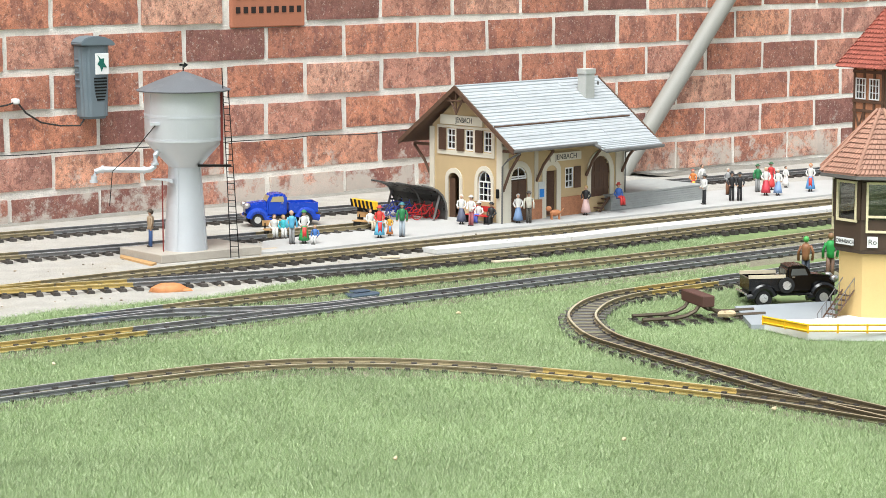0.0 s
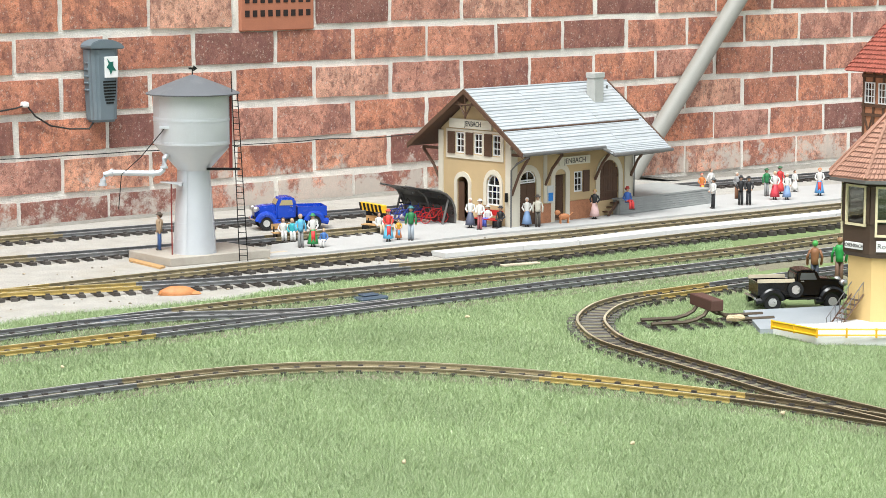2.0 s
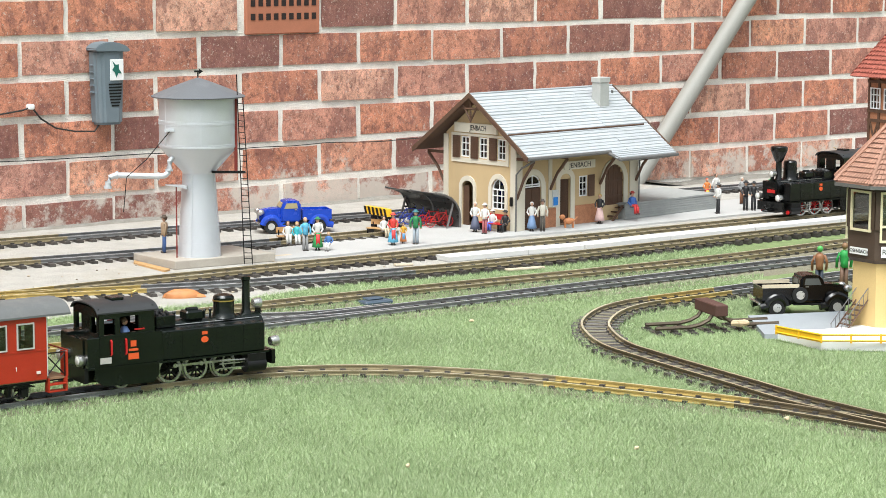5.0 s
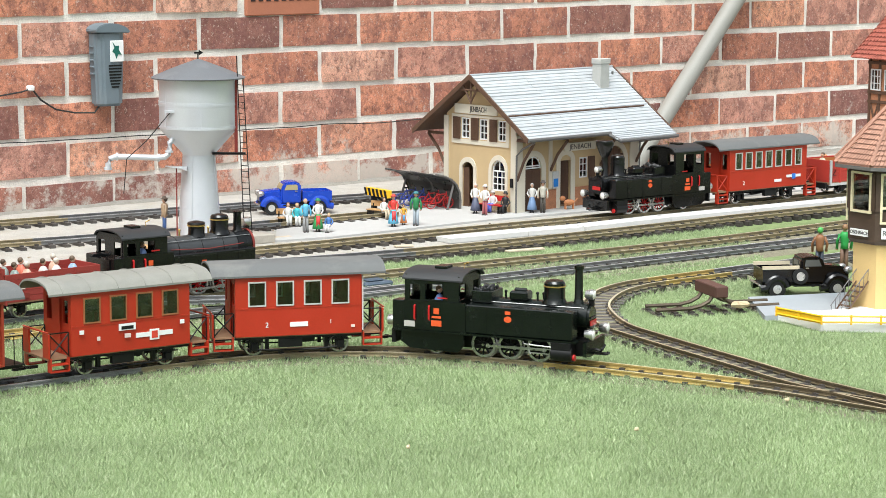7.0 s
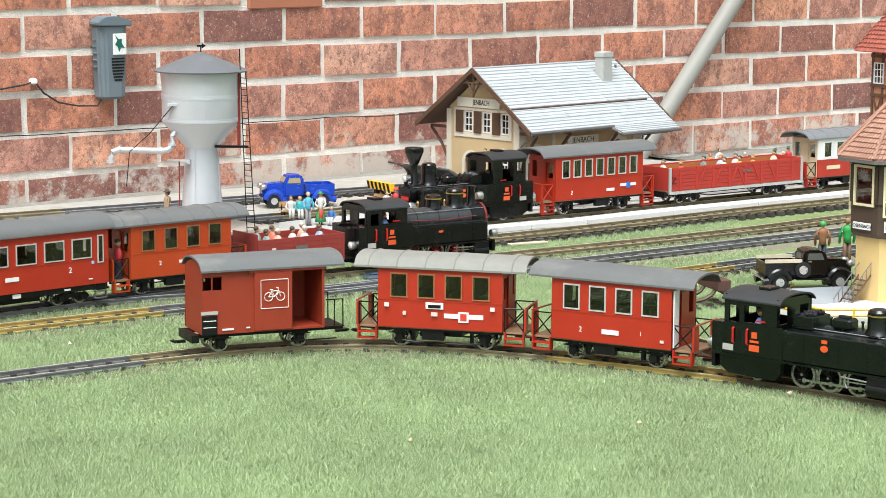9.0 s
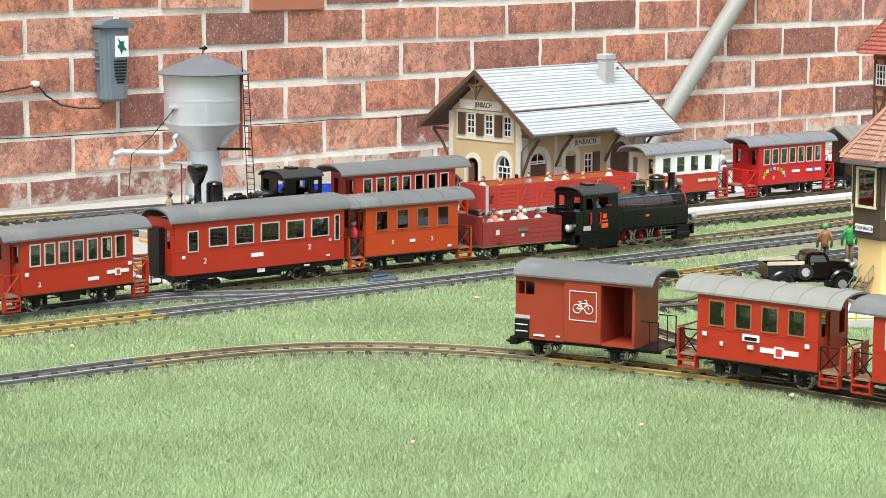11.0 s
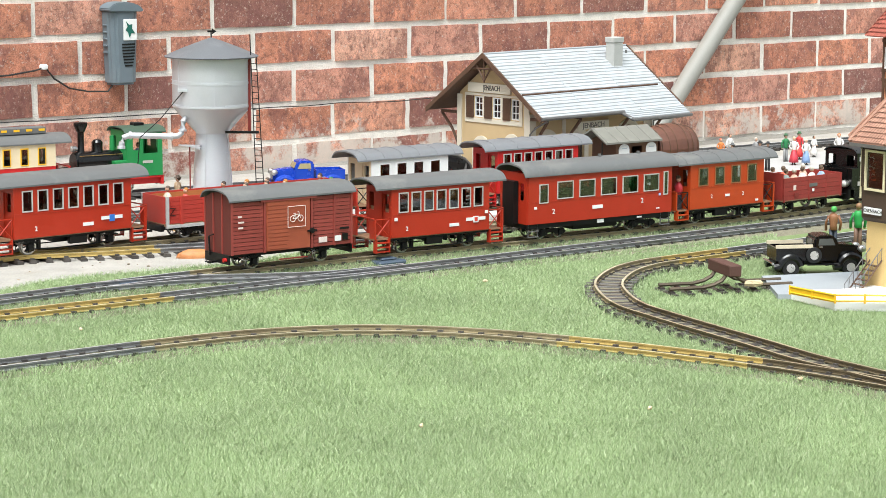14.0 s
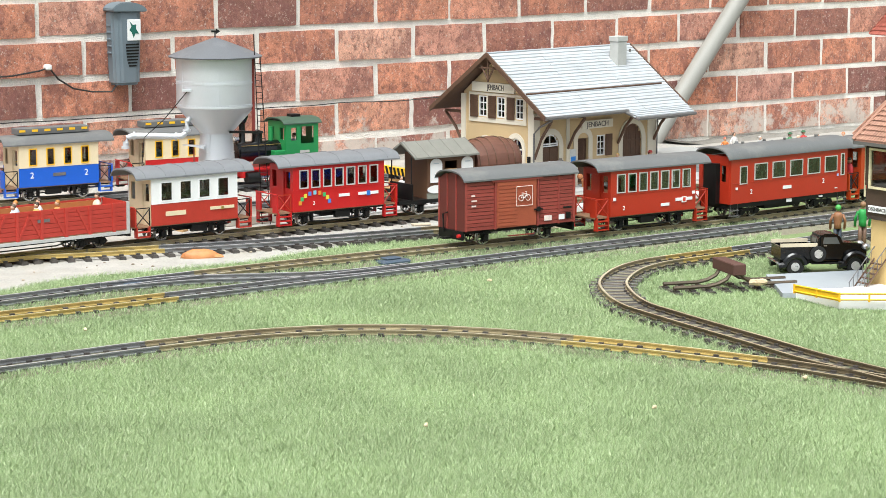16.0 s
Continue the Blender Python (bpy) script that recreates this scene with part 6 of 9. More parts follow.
for k in range(4):
    bm = bm_new()
    RM = Matrix.Rotation(k * math.pi / 2, 4, "Z")
    for r in range(14):
        f = r / 14
        w = 0.094 * (1 - f)
        n = max(1, round(16 * (1 - f)))
        for j in range(n):
            x0, x1 = -w + 2 * w * j / n + 0.0004, -w + 2 * w * (j + 1) / n - 0.0004
            f2 = min(1, f + 1.15 / 14)
            w2 = 0.094 * (1 - f2)
            vs = [bm.verts.new(p) for p in ((x0, -w - 0.002, 0.311 + 0.16 * f + 0.003), ((x0 + x1) / 2, -w - 0.003, 0.308 + 0.16 * f + 0.003), (x1, -w - 0.002, 0.311 + 0.16 * f + 0.003), (x1, -w2, 0.310 + 0.16 * f2), (x0, -w2, 0.310 + 0.16 * f2))]
            bm.faces.new(vs)
    tagged(part("tile_field", bm, M_TILER, rf2, m=RM), kind="stuff")

# white edged turntable surround with yellow railing
TT = (0.623, 3.865)
tt = thing("turntable_surround", Matrix.Identity(4), "white turntable surround with a yellow railing", "turntable")
bm = bm_new()
prism(bm, [(0.550, 3.954), (0.612, 3.838), (0.810, 3.822), (0.848, 4.006), (0.709, 4.006), (0.634, 3.954)], 0.001, 0.018, "z")
bmesh.ops.bevel(bm, geom=bm.edges[:], offset=0.0015, segments=1, affect="EDGES")
part("base", bm, M_WHITE, tt, "white plastic base")
RAILING = [(0.547, 3.907), (0.611, 3.823), (0.810, 3.823)]
for (x0, y0), (x1, y1) in zip(RAILING, RAILING[1:]):
    n = max(1, round(math.hypot(x1 - x0, y1 - y0) / 0.05))
    for k in range(n):
        p, q = Vector((x0, y0, 0)).lerp(Vector((x1, y1, 0)), k / n), Vector((x0, y0, 0)).lerp(Vector((x1, y1, 0)), (k + 1) / n)
        bm = bm_new()
        for z in (0.021, 0.031):
            tube(bm, [p + Vector((0, 0, z)), q + Vector((0, 0, z))], 0.0018, 5)
        cyl(bm, p + Vector((0, 0, 0.017)), p + Vector((0, 0, 0.033)), 0.002, n=6)
        part("railing", bm, M_YELLOW, tt, "yellow plastic railing")
(x0, y0), (x1, y1) = RAILING[0], RAILING[1]
bm = bm_new()
prism(bm, [(x0, y0), (x1, y1), (x1 + 0.001, y1 + 0.002), (x0 + 0.001, y0 + 0.002)], 0.018, 0.032, "z")
part("panel", bm, M_YELLOW, tt, "yellow railing panel")
bm = bm_new()
prism(bm, [(0.528, 4.141), (0.532, 3.942), (0.682, 3.959), (0.717, 4.199)], 0.002, 0.011, "z")
tagged(part("grey_deck", bm, mat("deck_grey", (0.32, 0.345, 0.37), 0.7, var=0.1, scale=20, dirt=0.2, dirt_col=(0.4, 0.41, 0.42)), None), "flat blue grey ramp deck beside the turntable", "deck")
bm = bm_new()
ball(bm, (0, 0, 0.003), 0.018, 1.1, 0.7, 0.35, 10)
for v in bm.verts:
    v.co += 0.006 * Vector((noise.noise(v.co * 70), noise.noise(v.co * 70 + Vector((3, 0, 0))), abs(noise.noise(v.co * 80))))
ob = part("dry_leaf", bm, mat("pale_leaf", (0.62, 0.47, 0.30), 0.8, var=0.2, scale=60), None)
ob.matrix_basis = pose(0.500, 4.024, 0.012)
tagged(ob, "crumpled pale dry leaf on the rails", "leaf")


# ------------------------------------------------------------- rolling stock
WHEELS = []


def wheelset(parent, x, r, tyre, spoke, z=None, half=0.0205, spokes=8, name="wheelset"):
    bm = bm_new()
    cyl(bm, (0, -0.03, 0), (0, 0.03, 0), 0.002, n=8)
    for y in (-1, 1):
        ring = [(r * 1.09, y * (half - 0.0008)), (r, y * (half + 0.0006)), (r * 0.985, y * (half + 0.0042)), (r * 0.8, y * (half + 0.0042)), (r * 0.8, y * (half - 0.0008))]
        n = 24
        vs = [[bm.verts.new((q * math.cos(2 * math.pi * k / n), yy, q * math.sin(2 * math.pi * k / n))) for k in range(n)] for q, yy in ring]
        for i in range(5):
            A, B = vs[i], vs[(i + 1) % 5]
            for k in range(n):
                f = bm.faces.new((A[k], A[(k + 1) % n], B[(k + 1) % n], B[k]))
                f.material_index = 0
        pre = set(bm.faces)
        cyl(bm, (0, y * half, 0), (0, y * (half + 0.005), 0), r * 0.22, n=10)
        for k in range(spokes):
            a = 2 * math.pi * k / spokes
            tube(bm, [(r * 0.15 * math.cos(a), y * (half + 0.0025), r * 0.15 * math.sin(a)), (r * 0.83 * math.cos(a), y * (half + 0.0025), r * 0.83 * math.sin(a))], r * 0.07, 4)
        for f in bm.faces:
            if f not in pre:
                f.material_index = 1
    w = part(name, bm, (tyre, spoke), parent)
    w.matrix_basis = pose(x, 0, r if z is None else z)
    WHEELS.append((w, x, r))
    return w


def axle_frame(parent, x, material=None):
    """Spring and axle box hung under the body at both sides."""
    for y in (-1, 1):
        bm = bm_new()
        box(bm, x - 0.0075, x - 0.005, y * 0.0295 - 0.0015, y * 0.0295 + 0.0015, 0.007, 0.030)
        box(bm, x + 0.005, x + 0.0075, y * 0.0295 - 0.0015, y * 0.0295 + 0.0015, 0.007, 0.030)
        box(bm, x - 0.0052, x + 0.0052, y * 0.032 - 0.003, y * 0.032 + 0.003, 0.009, 0.021, 0.001)
        for k in range(3):
            box(bm, x - 0.017 + k * 0.004, x + 0.017 - k * 0.004, y * 0.032 - 0.0015, y * 0.032 + 0.0015, 0.0215 + k * 0.0018, 0.0229 + k * 0.0018)
        box(bm, x - 0.02, x + 0.02, y * 0.029 - 0.001, y * 0.029 + 0.001, 0.027, 0.030)
        part("axle_box", bm, material or M_BLACK, parent)


def coupler(parent, x, sgn):
    bm = bm_new()
    box(bm, min(x, x + sgn * 0.018), max(x, x + sgn * 0.018), -0.003, 0.003, 0.014, 0.018)
    tube(bm, [(x + sgn * 0.016, -0.008, 0.017), (x + sgn * 0.021, -0.004, 0.017), (x + sgn * 0.021, 0.004, 0.017), (x + sgn * 0.016, 0.008, 0.017)], 0.0016, 5)
    part("coupler", bm, M_BLACK, parent)


def round_roof(parent, L, W, z0, rise, thick, material, ribs=0, slope=0.0, bend=0.0):
    n = 20
    bm = bm_new()
    prof = []
    for k in range(n + 1):
        u = -1 + 2 * k / n
        prof.append((u * W / 2, z0 + rise * (1 - 0.45 * abs(u) ** 2 - 0.55 * abs(u) ** 7)))
    low = [(x, z - thick) for x, z in prof[::-1]]
    prism(bm, prof + low, -L / 2, L / 2, "x")
    rf = part("roof", bm, material, parent, smooth=True)
    for k in range(ribs):
        x = -L / 2 + L * (k + 0.5) / ribs
        b2 = bm_new()
        tube(b2, [(x, p[0] * 1.001, p[1] + 0.0004) for p in prof], 0.0009, 4)
        part("roof_seam", b2, material, rf)
    return rf


def side_windows(n, L, z0, z1, w, edge=0.012):
    step = (L - 2 * edge) / n
    return [(-L / 2 + edge + step * (k + 0.5) - w / 2, -L / 2 + edge + step * (k + 0.5) + w / 2, z0, z1) for k in range(n)]


def bars(parent, items, y, material=None):
    """Lettering too small to read, as plain plates on a side."""
    for k, (x, z, w, h, m) in enumerate(items):
        for s in (-1, 1):
            bm = bm_new()
            lift = 0.0004 * k
            box(bm, x * (-s) - w / 2, x * (-s) + w / 2, s * (y + lift) - 0.0006, s * (y + lift) + 0.0006, z - h / 2, z + h / 2)
            part("plate", bm, m or material or M_WHITE, parent)


def digit(parent, txt, x, z, size, y):
    for s, rot in ((-1, 0), (1, 180)):
        text_mesh("class_number", txt, size, M_WHITE, parent, pose(x * (-s), s * (y + 0.0004), z, 90, 0, rot))


def gangway(parent, x, sgn, W, red, gate, z0=0.033):
    """Open end platform: floor, rail panels, steps."""
    e = x + sgn * 0.036
    bm = bm_new()
    box(bm, min(x, e), max(x, e), -W / 2 + 0.006, W / 2 - 0.006, z0 - 0.003, z0)
    part("platform_floor", bm, M_INT, parent)
    bm = bm_new()
    for y in (-1, 1):
        box(bm, min(e, e - sgn * 0.003), max(e, e - sgn * 0.003), y * 0.032 - 0.009, y * 0.032 + 0.009, z0, z0 + 0.036)
    tube(bm, [(e, -0.04, z0 + 0.038), (e, 0.04, z0 + 0.038)], 0.0014, 5)
    part("end_rail", bm, red, parent)
    for y in (-1, 1):
        bm = bm_new()
        a, b = x + sgn * 0.002, e - sgn * 0.004
        yy = y * (W / 2 - 0.006)
        for p, q in (((a, z0), (a, z0 + 0.036)), ((b, z0), (b, z0 + 0.036)), ((a, z0 + 0.036), (b, z0 + 0.036)), ((a, z0 + 0.002), (b, z0 + 0.034)), ((b, z0 + 0.002), (a, z0 + 0.034))):
            tube(bm, [(p[0], yy, p[1]), (q[0], yy, q[1])], 0.0011, 5)
        part("side_gate", bm, gate, parent)
        bm = bm_new()
        c = x + sgn * 0.018
        for zz in ((0.007, 0.0155, 0.024) if gate is not M_BLACK else (0.012, 0.022)):
            box(bm, c - 0.014, c + 0.014, yy - 0.006, yy + 0.006, zz, zz + 0.002)
        for dx in (-0.0145, 0.0145):
            box(bm, c + dx - 0.001, c + dx + 0.001, yy - 0.0055, yy + 0.0055, 0.006 if gate is not M_BLACK else 0.012, z0)
        part("step", bm, red, parent)


def passenger_coach(name, label, L=0.198, n=4, wide=0.028, gate=None, lower=None, upper=None, frame_mat=None, roof_mat=None, ribs=0, clerestory=False, plates=(), numbers=(), ends=None, wheel_spoke=None):
    t = thing(name, Matrix.Identity(4), label, "railway coach", "coaches of the model trains")
    lower, roof_mat = lower or M_RED, roof_mat or M_ROOFC
    upper = upper or lower
    W = 0.088
    zf, zw, zt = 0.033, 0.077, 0.126
    ws = side_windows(n, L, 0.0795, 0.118, wide)
    for y in (-1, 1):
        yo, yi = y * W / 2, y * (W / 2 - 0.003)
        a, b = min(yo, yi), max(yo, yi)
        bm = bm_new()
        box(bm, -L / 2, L / 2, a, b, zf, zw - 0.001)
        part("side_panel", bm, lower, t)
        bm = bm_new()
        holed(bm, -L / 2, L / 2, a, b, zw - 0.001, zt, ws)
        box(bm, -L / 2, L / 2, a - 0.0006, b + 0.0006, zw - 0.0018, zw + 0.0004)
        part("window_panel", bm, upper, t)
        for x0, x1, z0, z1 in ws:
            bm = bm_new()
            f = 0.0022
            yc = y * (W / 2 + 0.0003)
            for bx in ((x0, x0 + f, z0, z1), (x1 - f, x1, z0, z1), (x0 + f, x1 - f, z0, z0 + f), (x0 + f, x1 - f, z1 - f, z1)):
                box(bm, bx[0], bx[1], yc - 0.0014, yc + 0.0008, bx[2], bx[3])
            wf = part("window", bm, frame_mat or M_FRAME, t)
            bm = bm_new()
            box(bm, x0 + f, x1 - f, yc - 0.0012, yc - 0.0007, z0 + f, z1 - f)
            part("pane", bm, M_GLASS, wf)
    for s in (-1, 1):
        xe = s * L / 2
        bm = bm_new()
        # end wall with a doorway, built along x and turned
        holed(bm, -W / 2 + 0.0032, W / 2 - 0.0032, -0.0015, 0.0015, zf, zt, [(-0.034, -0.018, 0.08, 0.114), (0.018, 0.034, 0.08, 0.114)])
        m = Matrix.Translation((xe - s * 0.0016, 0, 0)) @ Matrix.Rotation(radians(90), 4, "Z")
        part("end_wall", bm, ends or upper, t, m=m)
        bm = bm_new()
        box(bm, -0.013, 0.013, -0.0024, -0.0016, zf + 0.002, 0.115)
        part("end_door", bm, ends or lower, t, m=Matrix.Translation((xe, 0, 0)) @ Matrix.Rotation(radians(90 * s), 4, "Z"))
        gangway(t, xe, s, W, lower, gate or M_BLACK)
        coupler(t, s * (L / 2 + 0.034), s)
    bm = bm_new()
    box(bm, -L / 2 + 0.002, L / 2 - 0.002, -W / 2 + 0.0032, W / 2 - 0.0032, zf - 0.002, zf + 0.002)
    part("floor", bm, M_INT, t)
    for k in range(n):
        x = -L / 2 + L * (k + 0.5) / n
        for y in (-0.024, 0.024):
            bm = bm_new()
            box(bm, x - 0.013, x - 0.009, y - 0.015, y + 0.015, 0.036, 0.086)
            box(bm, x - 0.009, x + 0.006, y - 0.015, y + 0.015, 0.050, 0.055)
            part("seat", bm, M_INT, t)
    bm = bm_new()
    for y in (-0.027, 0.027):
        box(bm, -L / 2 - 0.034, L / 2 + 0.034, y - 0.002, y + 0.002, 0.026, 0.0305)
    box(bm, -0.02, 0.03, -0.02, 0.02, 0.018, 0.0305)
    box(bm, -L / 2, L / 2, -W / 2 + 0.004, W / 2 - 0.004, 0.0275, 0.0308)
    for y in (-1, 1):
        box(bm, -0.030, 0.006, y * 0.035 - 0.005, y * 0.035 + 0.005, 0.014, 0.0275, 0.0008)
        tube(bm, [(-L * 0.34, y * 0.033, 0.011), (-0.03, y * 0.033, 0.0085), (0.03, y * 0.033, 0.0085), (L * 0.34, y * 0.033, 0.011)], 0.0013, 5)
        for x in (-L * 0.34 + 0.021, L * 0.34 - 0.021):
            box(bm, x - 0.0025, x + 0.0025, y * 0.024 - 0.004, y * 0.024 + 0.004, 0.008, 0.0275)
    part("underframe", bm, M_BLACK, t)
    for x in (-L * 0.34, L * 0.34):
        axle_frame(t, x)
        wheelset(t, x, 0.0152, M_STEEL, wheel_spoke or M_BLACK)
    rf = round_roof(t, L + 0.075, W + 0.009, zt + 0.002, 0.017, 0.003, roof_mat, ribs)
    if clerestory:
        bm = bm_new()
        box(bm, -L / 2 + 0.01, L / 2 - 0.01, -0.018, 0.018, zt + 0.020, zt + 0.034, 0.001)
        cl = part("clerestory", bm, roof_mat, rf)
        for k in range(6):
            for y in (-1, 1):
                x = -L / 2 + L * (k + 0.7) / 6.4
                bm = bm_new()
                box(bm, x - 0.007, x + 0.007, y * 0.0182 - 0.0006, y * 0.0182 + 0.0006, zt + 0.026, zt + 0.031)
                part("vent_light", bm, M_YELLOW, cl)
    bars(t, plates, W / 2 + 0.0006)
    for txt, x, z, size in numbers:
        digit(t, txt, x, z, size, W / 2)
    return t


def bogie(parent, x):
    for y in (-1, 1):
        bm = bm_new()
        prism(bm, [(x - 0.036, 0.013), (x - 0.03, 0.02), (x + 0.03, 0.02), (x + 0.036, 0.013), (x + 0.03, 0.009), (x + 0.012, 0.009), (x + 0.008, 0.013), (x - 0.008, 0.013), (x - 0.012, 0.009), (x - 0.03, 0.009)], y * 0.031 - 0.0025, y * 0.031 + 0.0025)
        for dx in (-0.022, 0.022):
            box(bm, x + dx - 0.005, x + dx + 0.005, y * 0.0345 - 0.002, y * 0.0345 + 0.002, 0.007, 0.018, 0.001)
        part("bogie_frame", bm, M_BLACK, parent)
    for dx in (-0.022, 0.022):
        wheelset(parent, x + dx, 0.0132, M_STEEL, M_BLACK)


def passenger_body(name, label):
    t = thing(name, Matrix.Identity(4), label, "railway coach", "coaches of the model trains")
    L, W, zf, zt = 0.372, 0.092, 0.034, 0.128
    ws = [(-0.156, -0.134, 0.074, 0.112)] + [(-0.112 + k * 0.055, -0.112 + k * 0.055 + 0.040, 0.080, 0.115) for k in range(5)] + [(0.160, 0.172, 0.07, 0.118)]
    for y in (-1, 1):
        yo, yi = y * W / 2, y * (W / 2 - 0.003)
        hs = [(h[0] if y < 0 else -h[1], h[1] if y < 0 else -h[0], h[2], h[3]) for h in ws]
        bm = bm_new()
        holed(bm, -L / 2 + 0.004, L / 2 - 0.004, min(yo, yi), max(yo, yi), zf, zt, hs)
        box(bm, -L / 2 + 0.004, L / 2 - 0.004, min(yo, yi) - 0.0006, max(yo, yi) + 0.0006, 0.0755, 0.0775)
        part("side_wall", bm, M_RED, t)
        for x0, x1, z0, z1 in hs:
            bm = bm_new()
            f, yc = 0.002, y * (W / 2 + 0.0003)
            for bx in ((x0, x0 + f, z0, z1), (x1 - f, x1, z0, z1), (x0 + f, x1 - f, z0, z0 + f), (x0 + f, x1 - f, z1 - f, z1)):
                box(bm, bx[0], bx[1], yc - 0.0014, yc + 0.0008, bx[2], bx[3])
            wf = part("window", bm, M_FRAME, t)
            bm = bm_new()
            box(bm, x0 + f, x1 - f, yc - 0.0012, yc - 0.0007, z0 + f, z1 - f)
            part("pane", bm, M_GLASS, wf)
        for s in (-1, 1):
            bm = bm_new()
            c = s * (L / 2 - 0.018)
            for zz in (0.008, 0.019):
                box(bm, c - 0.012, c + 0.012, y * 0.042 - 0.004, y * 0.042 + 0.004, zz, zz + 0.0015)
            for dx in (-0.011, 0.011):
                box(bm, c + dx - 0.0008, c + dx + 0.0008, y * 0.042 - 0.001, y * 0.042 + 0.001, 0.008, zf)
            part("step", bm, M_GUT, t)
    for s in (-1, 1):
        bm = bm_new()
        holed(bm, -W / 2 + 0.002, W / 2 - 0.002, -0.0015, 0.0015, zf, zt + 0.006, [(-0.034, -0.02, 0.08, 0.114), (0.02, 0.034, 0.08, 0.114)])
        part("end_wall", bm, M_RED, t, m=Matrix.Translation((s * (L / 2 - 0.003), 0, 0)) @ Matrix.Rotation(radians(90), 4, "Z"))
        bm = bm_new()
        box(bm, min(s * L / 2, s * (L / 2 + 0.012)), max(s * L / 2, s * (L / 2 + 0.012)), -0.018, 0.018, zf, 0.118)
        part("vestibule", bm, M_BLACK, t, "black bellows")
        coupler(t, s * (L / 2 + 0.004), s)
    bm = bm_new()
    box(bm, -L / 2 + 0.004, L / 2 - 0.004, -W / 2 + 0.003, W / 2 - 0.003, zf - 0.010, zf + 0.002)
    box(bm, -0.05, 0.06, -0.02, 0.02, 0.012, 0.024)
    part("underframe", bm, M_BLACK, t)
    bars(t, [(-0.0, 0.0285, 0.016, 0.007, M_WHITE), (0.10, 0.029, 0.012, 0.003, M_WHITE)], W / 2 - 0.0025)
    for k in range(6):
        for y in (-0.024, 0.024):
            bm = bm_new()
            x = -0.13 + k * 0.052
            box(bm, x - 0.004, x, y - 0.016, y + 0.016, 0.036, 0.088)
            box(bm, x, x + 0.016, y - 0.016, y + 0.016, 0.05, 0.055)
            part("seat", bm, M_INT, t)
    for x in (-0.115, 0.115):
        bogie(t, x)
    rf = round_roof(t, L + 0.016, W + 0.010, zt + 0.003, 0.021, 0.0035, M_ROOFC)
    for x in (-0.1, 0.03, 0.13):
        bm = bm_new()
        cyl(bm, (x, 0, zt + 0.022), (x, 0, zt + 0.029), 0.0035, n=8)
        part("roof_vent", bm, M_GUT, rf)
    bars(t, [(-0.01, 0.058, 0.026, 0.007, M_WHITE), (-0.165, 0.066, 0.006, 0.005, M_WHITE), (0.15, 0.072, 0.005, 0.005, mat("pale_blue_plate", (0.4, 0.45, 0.7), 0.5)), (0.145, 0.044, 0.008, 0.002, M_WHITE)], W / 2 + 0.0006)
    digit(t, "2", -0.12, 0.056, 0.014, W / 2)
    digit(t, "2", 0.105, 0.062, 0.014, W / 2)
    return t


def bike_sign(parent, x, z, y, size, material):
    """A white framed square with a bicycle outline."""
    for s in (-1, 1):
        bm = bm_new()
        yy = s * y
        h = size / 2
        ring = [(x - h, z - h), (x + h, z - h), (x + h, z + h), (x - h, z + h), (x - h, z - h)]
        for p, q in zip(ring, ring[1:]):
            tube(bm, [(p[0], yy, p[1]), (q[0], yy, q[1])], size * 0.016, 4)
        for dx in (-0.22, 0.22):
            tube(bm, [(x + size * (dx + 0.15 * math.cos(a)), yy, z + size * (-0.1 + 0.15 * math.sin(a))) for a in np.linspace(0, 2 * math.pi, 15)], size * 0.018, 4)
        for p, q in (((-0.22, -0.1), (-0.1, 0.1)), ((-0.22, -0.1), (0.0, -0.1)), ((0, -0.1), (-0.12, 0.14)), ((0, -0.1), (0.14, 0.1)), ((-0.1, 0.1), (0.14, 0.1)), ((0.12, 0.2), (0.22, -0.1)), ((-0.18, 0.15), (-0.06, 0.15)), ((0.06, 0.22), (0.14, 0.2))):
            tube(bm, [(x + size * p[0], yy, z + size * p[1]), (x + size * q[0], yy, z + size * q[1])], size * 0.018, 4)
        part("bicycle_sign", bm, material, parent, "white bicycle outline in a square")


